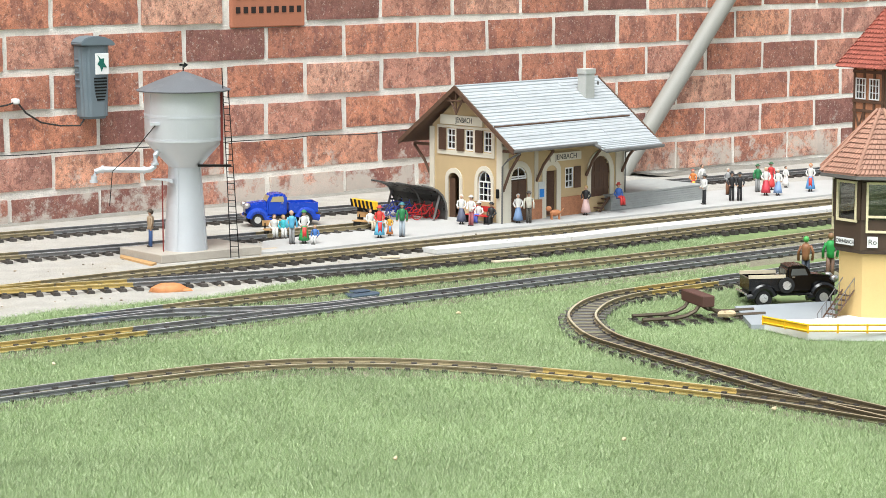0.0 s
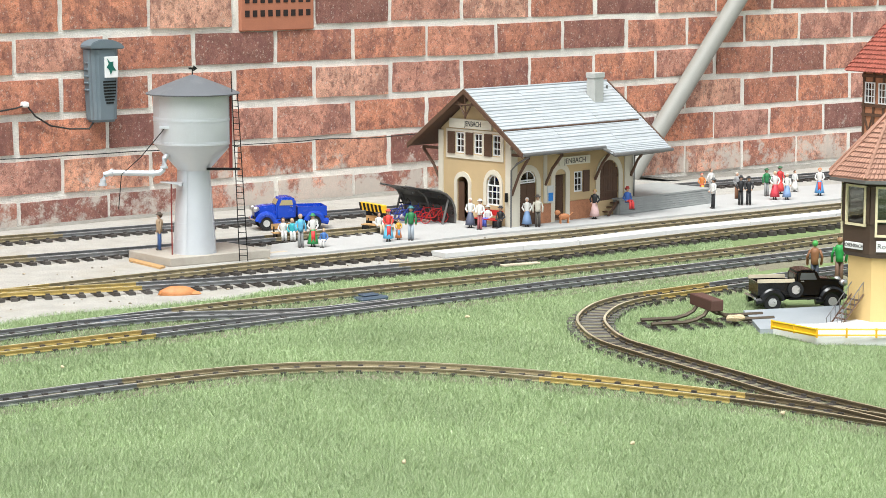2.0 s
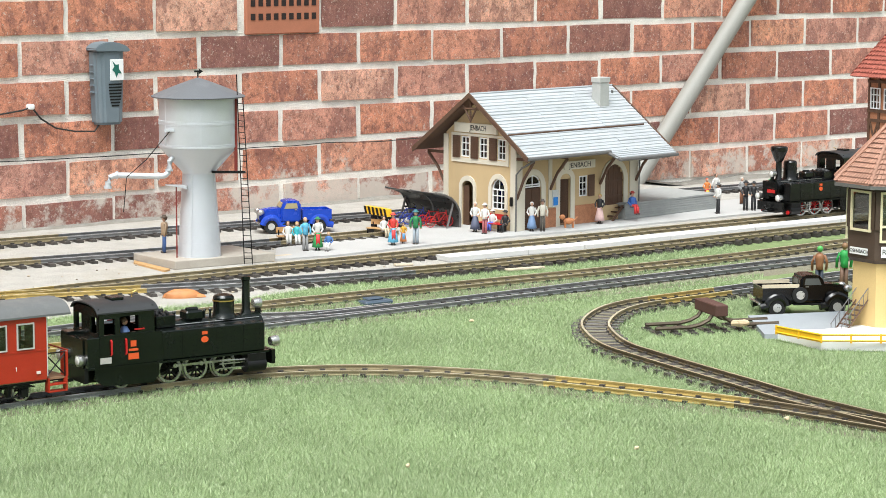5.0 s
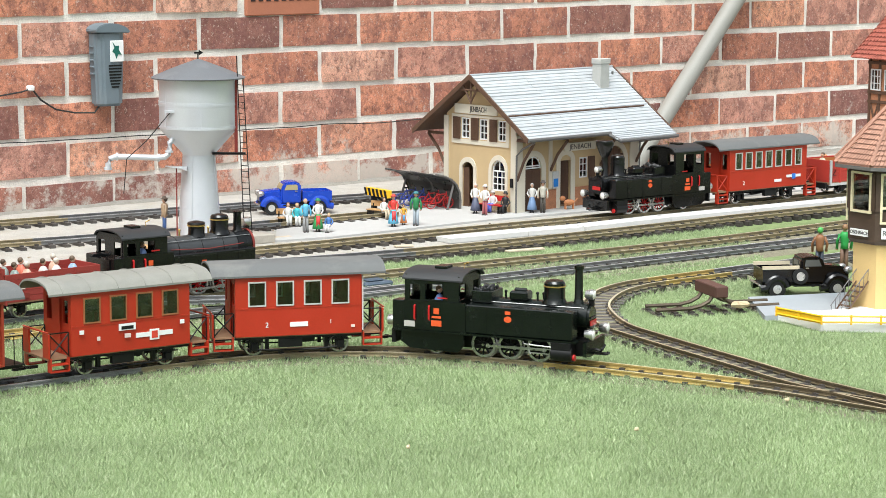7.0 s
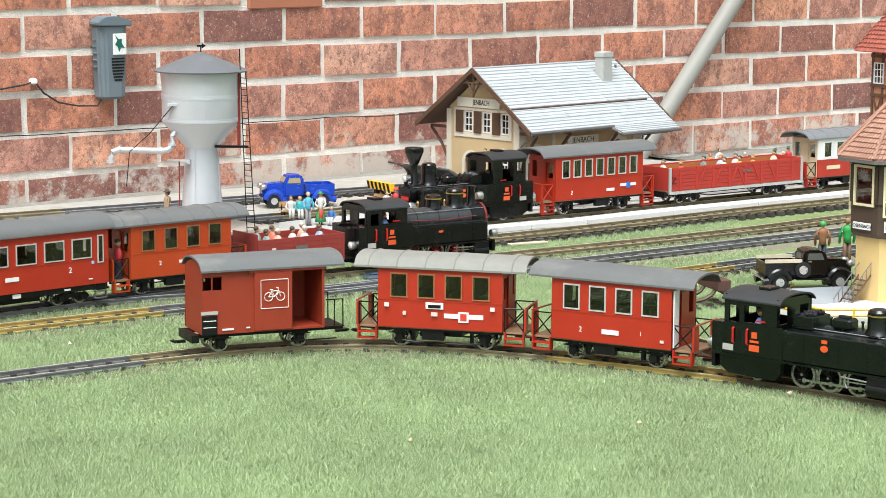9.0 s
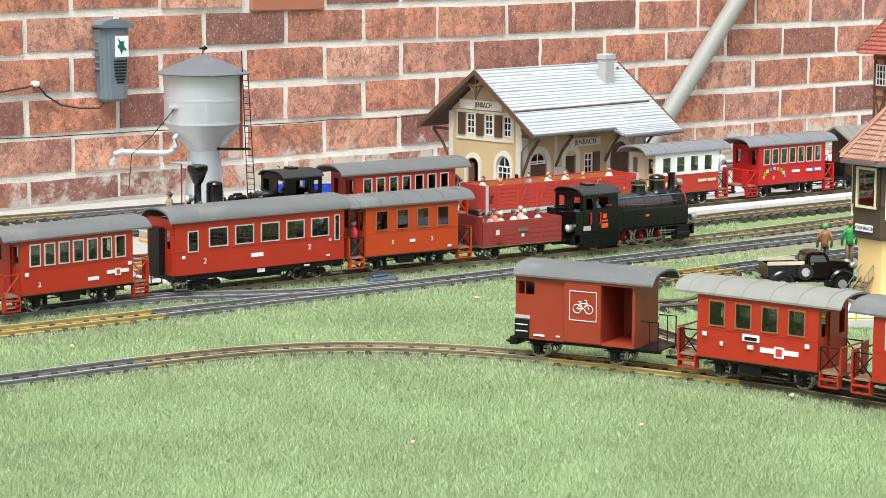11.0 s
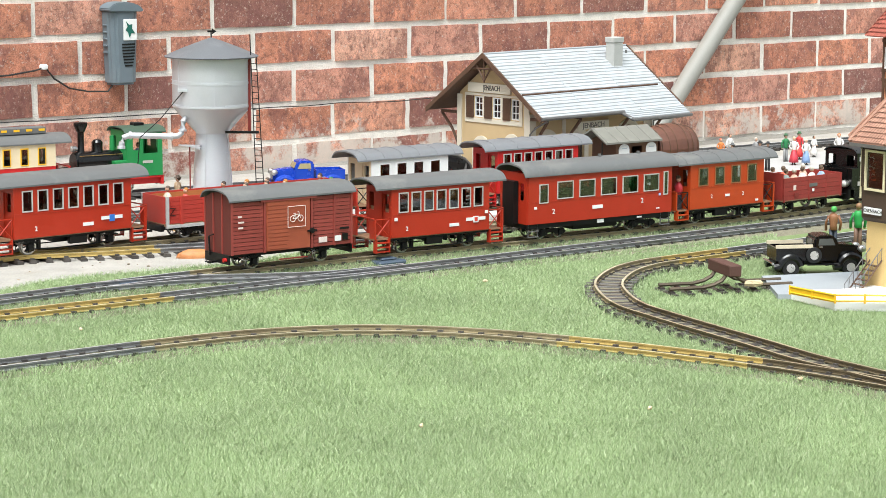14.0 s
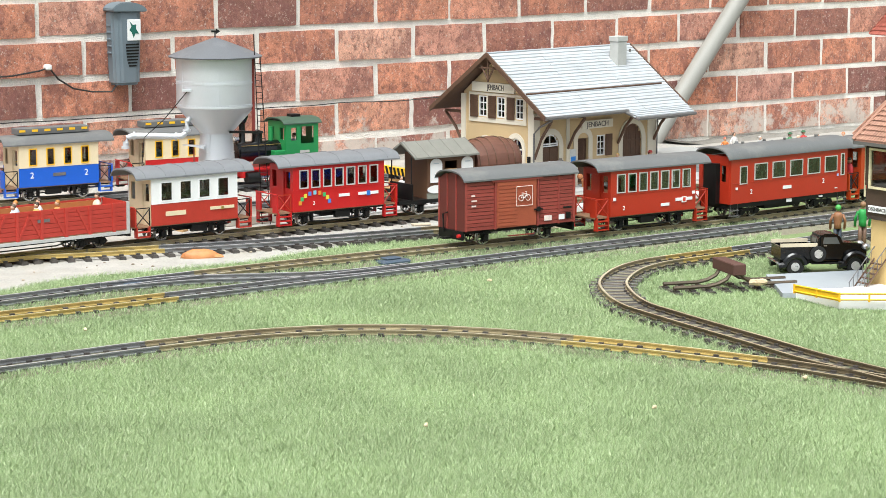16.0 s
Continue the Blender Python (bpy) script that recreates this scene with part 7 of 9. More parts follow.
def van_open(label):
    """Brown-red van with a sliding door pushed open."""
    t = thing("baggage_van", Matrix.Identity(4), label, "railway van", "wagons of the model trains")
    L, W, zf, zt = 0.197, 0.088, 0.031, 0.129
    for y in (-1, 1):
        yo, yi = y * W / 2, y * (W / 2 - 0.003)
        bm = bm_new()
        holes = [(0.045, L / 2 - 0.004, zf + 0.003, zt - 0.005), (-0.098, -0.067, 0.099, 0.119)]
        if y > 0:
            holes = holes[1:]
        holed(bm, -L / 2, L / 2, min(yo, yi), max(yo, yi), zf, zt, holes)
        part("side_wall", bm, M_REDV, t)
        bm = bm_new()
        box(bm, -0.016, 0.045, y * (W / 2 + 0.0022) - 0.0015, y * (W / 2 + 0.0022) + 0.0015, zf + 0.002, zt - 0.006, 0.0006)
        part("sliding_door", bm, M_REDV, t, "brown-red sliding door pushed open")
        bm = bm_new()
        box(bm, -0.025, L / 2, y * (W / 2 + 0.002) - 0.002, y * (W / 2 + 0.002) + 0.002, zt - 0.006, zt - 0.001)
        part("door_rail", bm, M_REDV, t)
        bm = bm_new()
        box(bm, -0.0835, -0.0815, y * (W / 2 - 0.001) - 0.001, y * (W / 2 - 0.001) + 0.001, 0.099, 0.119)
        part("window_bar", bm, M_REDV, t)
        bm = bm_new()
        box(bm, -0.099, -0.075, y * (W / 2 + 0.001) - 0.0008, y * (W / 2 + 0.001) + 0.0008, 0.031, 0.06)
        pl = part("notice_plate", bm, M_BLACK, t, "black data plate")
        bm = bm_new()
        for z in (0.042, 0.052):
            box(bm, -0.097, -0.077, y * (W / 2 + 0.0022) - 0.0004, y * (W / 2 + 0.0022) + 0.0004, z, z + 0.0012)
        part("plate_bar", bm, M_WHITE, pl)
    bars(t, [(-0.087, 0.0645, 0.027, 0.005, mat("plate_grey", (0.45, 0.43, 0.4), 0.5)), (-0.058, 0.038, 0.018, 0.0028, M_WHITE), (-0.026, 0.039, 0.006, 0.002, M_WHITE), (0.03, 0.042, 0.006, 0.002, M_WHITE)], W / 2 + 0.0008)
    bike_sign(t, 0.016, 0.089, W / 2 + 0.0042, 0.044, mat("faded_white", (0.72, 0.6, 0.55), 0.6))
    for x in (-L / 2 + 0.0015, L / 2 - 0.0015, 0.042):
        bm = bm_new()
        w = W / 2 - 0.0032
        prism(bm, [(-w, zf), (w, zf), (w, zt), (w * 0.55, zt + 0.0095), (0, zt + 0.013), (-w * 0.55, zt + 0.0095), (-w, zt)], x - 0.0015, x + 0.0015, "x")
        part("end_wall", bm, M_REDV, t)
    bm = bm_new()
    box(bm, -L / 2 + 0.004, L / 2 - 0.004, -W / 2 + 0.0032, W / 2 - 0.0032, zf, zf + 0.003)
    part("floor", bm, M_REDV, t)
    bm = bm_new()
    for y in (-0.027, 0.027):
        box(bm, -L / 2 - 0.01, L / 2 + 0.036, y - 0.002, y + 0.002, 0.024, 0.0305)
    box(bm, L / 2, L / 2 + 0.036, -0.036, 0.036, 0.0285, 0.0305)
    box(bm, L / 2 - 0.06, L / 2 + 0.02, -0.044, -0.040, 0.012, 0.0135)
    box(bm, -L / 2 - 0.014, -L / 2 - 0.002, -0.035, 0.035, 0.018, 0.03)
    part("underframe", bm, M_BLACK, t)
    bm = bm_new()
    for y in (-0.034, 0.034):
        tube(bm, [(L / 2 + 0.034, y, 0.03), (L / 2 + 0.034, y, 0.072), (L / 2 + 0.006, y, 0.072)], 0.0012, 5)
        tube(bm, [(L / 2 + 0.02, y, 0.03), (L / 2 + 0.02, y, 0.072)], 0.0009, 5)
    part("brake_railing", bm, M_BLACK, t, "black end railing")
    for x in (-0.066, 0.062):
        axle_frame(t, x)
        wheelset(t, x, 0.0152, M_STEEL, M_BLACK)
    coupler(t, -L / 2 - 0.014, -1)
    coupler(t, L / 2 + 0.034, 1)
    r = round_roof(t, L + 0.034, W + 0.012, zt + 0.001, 0.017, 0.003, M_ROOFC)
    r.matrix_basis = pose(0.014, 0, 0)
    return t


def van_closed(label):
    """Planked goods van with a closed door."""
    t = thing("goods_van", Matrix.Identity(4), label, "railway van", "wagons of the model trains")
    L, W, zf, zt = 0.262, 0.090, 0.031, 0.129
    M_PL = mat("van_plank", (0.27, 0.048, 0.036), 0.55, var=0.15, scale=40, rnd=0.1, dirt=0.2, dirt_col=(0.2, 0.05, 0.04))
    bm = bm_new()
    box(bm, -L / 2, L / 2, -W / 2 + 0.002, W / 2 - 0.002, zf, zt)
    prism(bm, [(-W / 2 + 0.002, zt), (W / 2 - 0.002, zt), (W / 4, zt + 0.0095), (0, zt + 0.0125), (-W / 4, zt + 0.0095)], -L / 2, L / 2, "x")
    part("body", bm, mat("van_body_dark", (0.11, 0.022, 0.017), 0.6, var=0.15), t)
    for y in (-1, 1):
        for k in range(13):
            z = zf + 0.001 + k * 0.0072
            for x0, x1 in ((-L / 2, -0.062), (0.042, L / 2)):
                bm = bm_new()
                box(bm, x0 + 0.003, x1 - 0.002, y * (W / 2 - 0.001) - 0.001, y * (W / 2 - 0.001) + 0.001, z, z + 0.0061)
                part("plank", bm, M_PL, t)
        for x in (-L / 2 + 0.0015, -0.061, 0.041, 0.092, L / 2 - 0.0015):
            bm = bm_new()
            box(bm, x - 0.002, x + 0.002, y * (W / 2 + 0.0002) - 0.0018, y * (W / 2 + 0.0002) + 0.0018, zf, zt)
            part("stanchion", bm, M_PL, t)
        bm = bm_new()
        box(bm, -0.058, 0.036, y * (W / 2 + 0.0012) - 0.0012, y * (W / 2 + 0.0012) + 0.0012, zf + 0.002, zt - 0.006)
        dr = part("sliding_door", bm, mat("van_door", (0.33, 0.075, 0.035), 0.55, var=0.12, scale=40), t, "orange brown sliding door")
        for k in range(12):
            bm = bm_new()
            z = zf + 0.005 + k * 0.0072
            box(bm, -0.056, -0.012, y * (W / 2 + 0.0028) - 0.0006, y * (W / 2 + 0.0028) + 0.0006, z, z + 0.0058)
            part("plank", bm, MATS["van_door"], dr)
        bm = bm_new()
        box(bm, -0.07, 0.05, y * (W / 2 + 0.002) - 0.002, y * (W / 2 + 0.002) + 0.002, zt - 0.006, zt - 0.002)
        part("door_rail", bm, M_PL, t)
        bm = bm_new()
        box(bm, 0.03, 0.05, y * (W / 2 + 0.004) - 0.0015, y * (W / 2 + 0.004) + 0.0015, 0.062, 0.065)
        cyl(bm, (0.04, y * (W / 2 + 0.002), 0.0635), (0.04, y * (W / 2 + 0.006), 0.0635), 0.005, n=10)
        part("latch", bm, M_BLACK, t, "black door latch")
        bm = bm_new()
        box(bm, -0.03, 0.03, y * 0.046 - 0.003, y * 0.046 + 0.003, 0.015, 0.0165)
        part("foot_board", bm, M_REDD, t)
    pale = mat("faded_white", (0.72, 0.6, 0.55), 0.6)
    bike_sign(t, 0.006, 0.092, W / 2 + 0.0042, 0.038, pale)
    bars(t, [(0.065, 0.044, 0.018, 0.010, pale), (0.098, 0.044, 0.014, 0.010, M_WHITE), (0.114, 0.046, 0.012, 0.012, M_BLACK), (0.112, 0.062, 0.02, 0.004, M_BLACK), (-0.115, 0.10, 0.008, 0.003, pale), (-0.113, 0.09, 0.012, 0.003, pale), (-0.114, 0.08, 0.010, 0.003, pale)], W / 2 + 0.0016)
    for s in (-1, 1):
        for k in range(2):
            bm = bm_new()
            box(bm, min(s * L / 2, s * (L / 2 + 0.002)), max(s * L / 2, s * (L / 2 + 0.002)), -0.0165 + k * 0.030, -0.0135 + k * 0.030, zf, zt + 0.010)
            part("end_post", bm, M_PL, t)
        bm = bm_new()
        box(bm, min(s * L / 2, s * (L / 2 + 0.004)), max(s * L / 2, s * (L / 2 + 0.004)), -0.040, 0.040, 0.014, 0.031)
        part("buffer_beam", bm, M_BLACK, t)
        coupler(t, s * (L / 2 + 0.004), s)
        bm = bm_new()
        cyl(bm, (s * (L / 2 + 0.004), -0.032, 0.022), (s * (L / 2 + 0.01), -0.032, 0.022), 0.0036, n=12)
        part("tail_lamp", bm, M_REDB, t, "red tail lamp")
        bm = bm_new()
        tube(bm, [(s * (L / 2 + 0.006), 0.02, 0.025), (s * (L / 2 + 0.008), 0.02, 0.06), (s * (L / 2 + 0.004), 0.01, 0.064)], 0.0018, 5)
        part("brake_hose", bm, M_BLACK, t)
    bm = bm_new()
    for y in (-0.027, 0.027):
        box(bm, -L / 2, L / 2, y - 0.002, y + 0.002, 0.024, 0.0308)
    part("underframe", bm, M_BLACK, t)
    for x in (-0.075, 0.075):
        axle_frame(t, x)
        wheelset(t, x, 0.0152, M_STEEL, M_BLACK)
    round_roof(t, L + 0.014, W + 0.010, zt + 0.001, 0.017, 0.003, M_ROOFC)
    return t


def seated_shape(parent, x, y, z, col, hair, h=0.068):
    """A plain painted rider fixed to its wagon."""
    bm = bm_new()
    ball(bm, (0, 0, 0.012), 0.010, 0.8, 1.15, 1.5, 8)
    for f in bm.faces:
        f.material_index = 0
    pre = set(bm.faces)
    ball(bm, (0, 0, 0.0325), 0.0050, n=8)
    for f in set(bm.faces) - pre:
        f.material_index = 1
    pre = set(bm.faces)
    ball(bm, (-0.0012, 0, 0.0346), 0.0051, n=8)
    for f in set(bm.faces) - pre:
        f.material_index = 2
    part("rider", bm, (tint(col), tint(SKIN, 0.5), tint(hair)), parent, "plain painted seated shape", True, pose(x, y, z))


def gondola(label):
    """Long red bogie open wagon with planked sides and benches."""
    t = thing("open_wagon", Matrix.Identity(4), label, "open wagon", "wagons of the model trains")
    L, W, zf, zt = 0.438, 0.092, 0.030, 0.086
    M_PL = mat("wagon_red", (0.42, 0.038, 0.026), 0.5, var=0.12, scale=40, rnd=0.06)
    bm = bm_new()
    box(bm, -L / 2, L / 2, -W / 2, W / 2, zf - 0.002, zf + 0.003)
    part("floor", bm, M_INT, t)
    for y in (-1, 1):
        bm = bm_new()
        box(bm, -L / 2, L / 2, y * (W / 2 - 0.0015) - 0.001, y * (W / 2 - 0.0015) + 0.001, zf + 0.003, zt)
        part("side_wall", bm, M_PL, t)
        for k in range(6):
            z = zf + 0.004 + k * 0.0086
            bm = bm_new()
            box(bm, -L / 2 + 0.01, L / 2 - 0.01, y * W / 2 - 0.0008, y * W / 2 + 0.0008, z, z + 0.0078)
            part("plank", bm, M_PL, t)
        for k in range(8):
            x = -L / 2 + 0.035 + k * (L - 0.07) / 7
            lean = 0.016 * (1 if k < 4 else -1)
            bm = bm_new()
            prism(bm, [(x - 0.003, zt), (x + 0.003, zt), (x + 0.003, zf - 0.004), (x - 0.003, zf - 0.004)], y * (W / 2 + 0.0016) - 0.001, y * (W / 2 + 0.0016) + 0.001)
            if k not in (0, 7):
                prism(bm, [(x + 0.003, zf), (x + 0.003, zf + 0.008), (x + lean * 1.6, zt - 0.004), (x + lean * 1.6 + 0.005, zt - 0.004)] if lean > 0 else [(x - 0.003, zf + 0.008), (x - 0.003, zf), (x + lean * 1.6 - 0.005, zt - 0.004), (x + lean * 1.6, zt - 0.004)], y * (W / 2 + 0.0014) - 0.0007, y * (W / 2 + 0.0014) + 0.0007)
            part("stanchion", bm, M_PL, t)
        bm = bm_new()
        box(bm, -L / 2, L / 2, y * (W / 2 + 0.0005) - 0.003, y * (W / 2 + 0.0005) + 0.003, zf - 0.005, zf + 0.001)
        part("sill", bm, mat("silver_sill", (0.55, 0.55, 0.54), 0.45, 0.3), t, "silver sill")
        for s in (-1, 1):
            bm = bm_new()
            box(bm, s * (L / 2 - 0.003) - 0.003, s * (L / 2 - 0.003) + 0.003, y * W / 2 - 0.0025, y * W / 2 + 0.0025, zf - 0.004, zt + 0.001)
            part("corner_post", bm, MATS["silver_sill"], t, "silver corner post")
        bm = bm_new()
        box(bm, -L / 2 + 0.02, L / 2 - 0.02, y * 0.03 - 0.006, y * 0.03 + 0.006, 0.058, 0.061)
        box(bm, -L / 2 + 0.02, L / 2 - 0.02, y * 0.0395 - 0.001, y * 0.0395 + 0.001, 0.061, zt - 0.003)
        part("long_seat", bm, mat("orange_wood", (0.42, 0.15, 0.045), 0.6, var=0.15), t, "orange wooden long seat")
        bm = bm_new()
        tube(bm, [(L / 2 - 0.02, y * (W / 2 + 0.002), zf + 0.02), (L / 2 - 0.008, y * (W / 2 + 0.002), zf + 0.02), (L / 2 - 0.02, y * (W / 2 + 0.002), zf + 0.034), (L / 2 - 0.008, y * (W / 2 + 0.002), zf + 0.034)], 0.0009, 4)
        part("hand_hold", bm, M_BLACK, t)
    for s in (-1, 1):
        bm = bm_new()
        box(bm, s * (L / 2 - 0.002) - 0.0015, s * (L / 2 - 0.002) + 0.0015, -W / 2 + 0.003, W / 2 - 0.003, zf + 0.003, zt)
        part("end_wall", bm, M_PL, t)
        coupler(t, s * (L / 2 + 0.006), s)
        bm = bm_new()
        box(bm, min(s * L / 2, s * (L / 2 + 0.008)), max(s * L / 2, s * (L / 2 + 0.008)), -0.038, 0.038, 0.018, 0.031)
        part("buffer_beam", bm, M_BLACK, t)
    bm = bm_new()
    for y in (-0.022, 0.022):
        box(bm, -L / 2, L / 2, y - 0.002, y + 0.002, 0.019, 0.0278)
        tube(bm, [(-0.11, y, 0.02), (-0.07, y, 0.012), (0.07, y, 0.012), (0.11, y, 0.02)], 0.0014, 5)
    part("underframe", bm, M_BLACK, t)
    for x in (-0.142, 0.142):
        bogie(t, x)
    bars(t, [(0.03, 0.066, 0.026, 0.006, M_GUT)], W / 2 + 0.0014)
    cols = ((0.6, 0.55, 0.42), (0.7, 0.28, 0.08), (0.62, 0.62, 0.6), (0.66, 0.4, 0.12), (0.5, 0.55, 0.6), (0.66, 0.64, 0.6), (0.2, 0.22, 0.2), (0.6, 0.1, 0.08))
    for k, x in enumerate((-0.19, -0.075, -0.06, -0.03, -0.01, 0.02, 0.045, 0.16, 0.175)):
        seated_shape(t, x, 0.022 if k % 2 else -0.022, 0.060, cols[k % 8], ((0.05, 0.03, 0.02), (0.4, 0.16, 0.03), (0.1, 0.07, 0.05))[k % 3])
    return t


def low_wagon(label):
    """Short oxide red open wagon full of riders."""
    t = thing("open_wagon", Matrix.Identity(4), label, "open wagon", "wagons of the model trains")
    L, W, zf, zt = 0.190, 0.088, 0.030, 0.078
    M_PL = mat("low_wagon_red", (0.27, 0.035, 0.028), 0.55, var=0.15, scale=40, rnd=0.08)
    bm = bm_new()
    box(bm, -L / 2 - 0.0, L / 2, -W / 2, W / 2, zf - 0.002, zf + 0.003)
    part("floor", bm, M_INT, t)
    for y in (-1, 1):
        for k in range(5):
            z = zf + 0.0005 + k * 0.0095
            bm = bm_new()
            box(bm, -L / 2, L / 2, y * (W / 2 - 0.001) - 0.0015, y * (W / 2 - 0.001) + 0.0015, z, z + 0.009)
            part("plank", bm, M_PL, t)
        for x in (-L / 2 + 0.002, -0.012, 0.045, L / 2 - 0.002):
            bm = bm_new()
            box(bm, x - 0.002, x + 0.002, y * W / 2 - 0.0015, y * W / 2 + 0.0022, zf - 0.003, zt)
            part("stanchion", bm, M_PL, t)
    for s in (-1, 1):
        bm = bm_new()
        box(bm, s * (L / 2 - 0.0015) - 0.0015, s * (L / 2 - 0.0015) + 0.0015, -W / 2 + 0.003, W / 2 - 0.003, zf, zt + 0.010 * (s < 0))
        part("end_wall", bm, M_PL, t)
        coupler(t, s * (L / 2 + 0.022), s)
    bm = bm_new()
    for y in (-0.027, 0.027):
        box(bm, -L / 2 - 0.026, L / 2 + 0.026, y - 0.002, y + 0.002, 0.022, 0.0278)
    box(bm, L / 2, L / 2 + 0.028, -0.036, 0.036, 0.0265, 0.0278)
    part("underframe", bm, M_BLACK, t)
    bars(t, [(-0.06, 0.056, 0.008, 0.010, mat("faded_white", (0.72, 0.6, 0.55), 0.6)), (-0.0, 0.058, 0.026, 0.007, M_GUT), (-0.0, 0.047, 0.006, 0.006, M_WHITE), (-0.055, 0.040, 0.014, 0.009, M_REDD)], W / 2 + 0.001)
    for x in (-0.055, 0.055):
        axle_frame(t, x)
        wheelset(t, x, 0.0152, M_STEEL, M_BLACK)
    cols = ((0.25, 0.3, 0.28), (0.6, 0.4, 0.3), (0.62, 0.16, 0.1), (0.6, 0.58, 0.56), (0.66, 0.66, 0.64), (0.3, 0.42, 0.56))
    for k, (x, y) in enumerate(((-0.06, -0.02), (-0.038, -0.024), (-0.022, 0.02), (0.0, -0.015), (0.022, -0.022), (0.056, -0.02), (-0.055, 0.022), (0.045, 0.022))):
        seated_shape(t, x, y, 0.055, cols[k % 6], ((0.08, 0.05, 0.03), (0.55, 0.5, 0.42), (0.12, 0.08, 0.05))[k % 3])
    return t


def wine_wagon(label):
    """Brown wagon with a plank cabin and a large barrel."""
    t = thing("barrel_wagon", Matrix.Identity(4), label, "barrel wagon", "wagons of the model trains")
    M_BR = mat("wagon_brown", (0.11, 0.052, 0.026), 0.6, var=0.2, scale=50, bump=0.3)
    L = 0.33
    bm = bm_new()
    box(bm, -L / 2, L / 2, -0.043, 0.043, 0.026, 0.034)
    part("underframe", bm, M_BLACK, t)
    bm = bm_new()
    for y in (-0.0415, 0.0385):
        holed(bm, -0.09, 0.035, y, y + 0.003, 0.046, 0.126, [(-0.045, -0.012, 0.078, 0.112)])
    part("cabin_side", bm, M_BR, t)
    bm = bm_new()
    for y in (-0.0418, 0.0388):
        box(bm, -0.09, 0.035, y - 0.0004, y + 0.0034, 0.034, 0.0458)
    part("cabin_skirt", bm, mat("olive_grey", (0.25, 0.26, 0.22), 0.6), t, "olive grey skirt")
    for x in (-0.0885, 0.0335):
        bm = bm_new()
        prism(bm, [(-0.0383, 0.034), (0.0383, 0.034), (0.0383, 0.126), (0, 0.148), (-0.0383, 0.126)], x - 0.0015, x + 0.0015, "x")
        part("cabin_end", bm, M_BR, t)
    bm = bm_new()
    prism(bm, [(-0.052, 0.121), (0, 0.150), (0.052, 0.121), (0.052, 0.125), (0, 0.1545), (-0.052, 0.125)], -0.13, 0.04, "x")
    rf = part("roof", bm, mat("grey_felt", (0.19, 0.185, 0.16), 0.85, var=0.15, bump=0.3), t, "grey felt gabled roof")
    for k in range(6):
        bm = bm_new()
        x = -0.125 + k * 0.0325
        tube(bm, [(x, -0.052, 0.1255), (x, 0, 0.155), (x, 0.052, 0.1255)], 0.001, 4)
        part("roof_seam", bm, MATS["grey_felt"], rf)
    for y in (-1, 1):
        for xc in (-0.068, 0.014):
            bm = bm_new()
            prof = [(xc - 0.0155, 0.068), (xc + 0.0155, 0.068)] + [(xc + 0.0155 * math.cos(a), 0.106 + 0.013 * math.sin(a)) for a in np.linspace(0, math.pi, 9)]
            prism(bm, prof, y * 0.0425 - 0.0008, y * 0.0425 + 0.0008)
            part("white_board", bm, M_WHITE, t, "white arched advertising board")
            bm = bm_new()
            for z in (0.078, 0.084, 0.108):
                box(bm, xc - 0.007, xc + 0.007, y * 0.0435 - 0.0005, y * 0.0435 + 0.0005, z, z + 0.0015)
            part("plate_bar", bm, mat("pale_print", (0.45, 0.5, 0.55), 0.5), t)
        bm = bm_new()
        prism(bm, [(-0.07 + 0.022 * math.cos(a), 0.054 + 0.0085 * math.sin(a)) for a in np.linspace(0, 2 * math.pi, 17)[:-1]], y * 0.0438 - 0.0006, y * 0.0438 + 0.0006)
        part("oval_board", bm, M_WHITE, t, "white oval board")
        bm = bm_new()
        box(bm, 0.04, 0.16, y * 0.040 - 0.001, y * 0.040 + 0.001, 0.034, 0.054)
        part("side_board", bm, M_WHITE, t, "white side board")
        bm = bm_new()
        for k in range(6):
            box(bm, 0.055 + k * 0.015, 0.064 + k * 0.015, y * 0.0412 - 0.0004, y * 0.0412 + 0.0004, 0.039, 0.049)
        part("plate_bar", bm, mat("teal_print", (0.03, 0.25, 0.28), 0.5), t)
        bm = bm_new()
        box(bm, -0.045, -0.012, y * 0.04 - 0.001, y * 0.04 + 0.001, 0.092, 0.095)
        for k in range(3):
            box(bm, -0.044 + k * 0.011, -0.042 + k * 0.011, y * 0.04 - 0.001, y * 0.04 + 0.001, 0.078, 0.092)
        part("window_rail", bm, M_WOODL, t)
    bm = bm_new()
    for k in range(2):
        tube(bm, [(-0.128, -0.036 + 0.072 * k, 0.034), (-0.128, -0.036 + 0.072 * k, 0.125)], 0.0015, 5)
    box(bm, -0.13, -0.126, -0.04, 0.04, 0.034, 0.068)
    part("end_platform_rail", bm, M_BLACK, t)
    bm = bm_new()
    n = 30
    rings = []
    for k in range(11):
        u = k / 10
        r = 0.044 + 0.010 * math.sin(math.pi * u)
        rings.append([bm.verts.new((0.042 + 0.12 * u, (r + (0.0006 if i % 2 else 0)) * math.cos(2 * math.pi * i / n), 0.098 + (r + (0.0006 if i % 2 else 0)) * math.sin(2 * math.pi * i / n))) for i in range(n)])
    for a, b in zip(rings, rings[1:]):
        for i in range(n):
            bm.faces.new((a[i], a[(i + 1) % n], b[(i + 1) % n], b[i]))
    bm.faces.new(rings[0])
    bm.faces.new(rings[-1][::-1])
    brl = part("barrel", bm, mat("barrel_wood", (0.13, 0.055, 0.036), 0.35, var=0.2, scale=60), t, "large red brown wooden barrel")
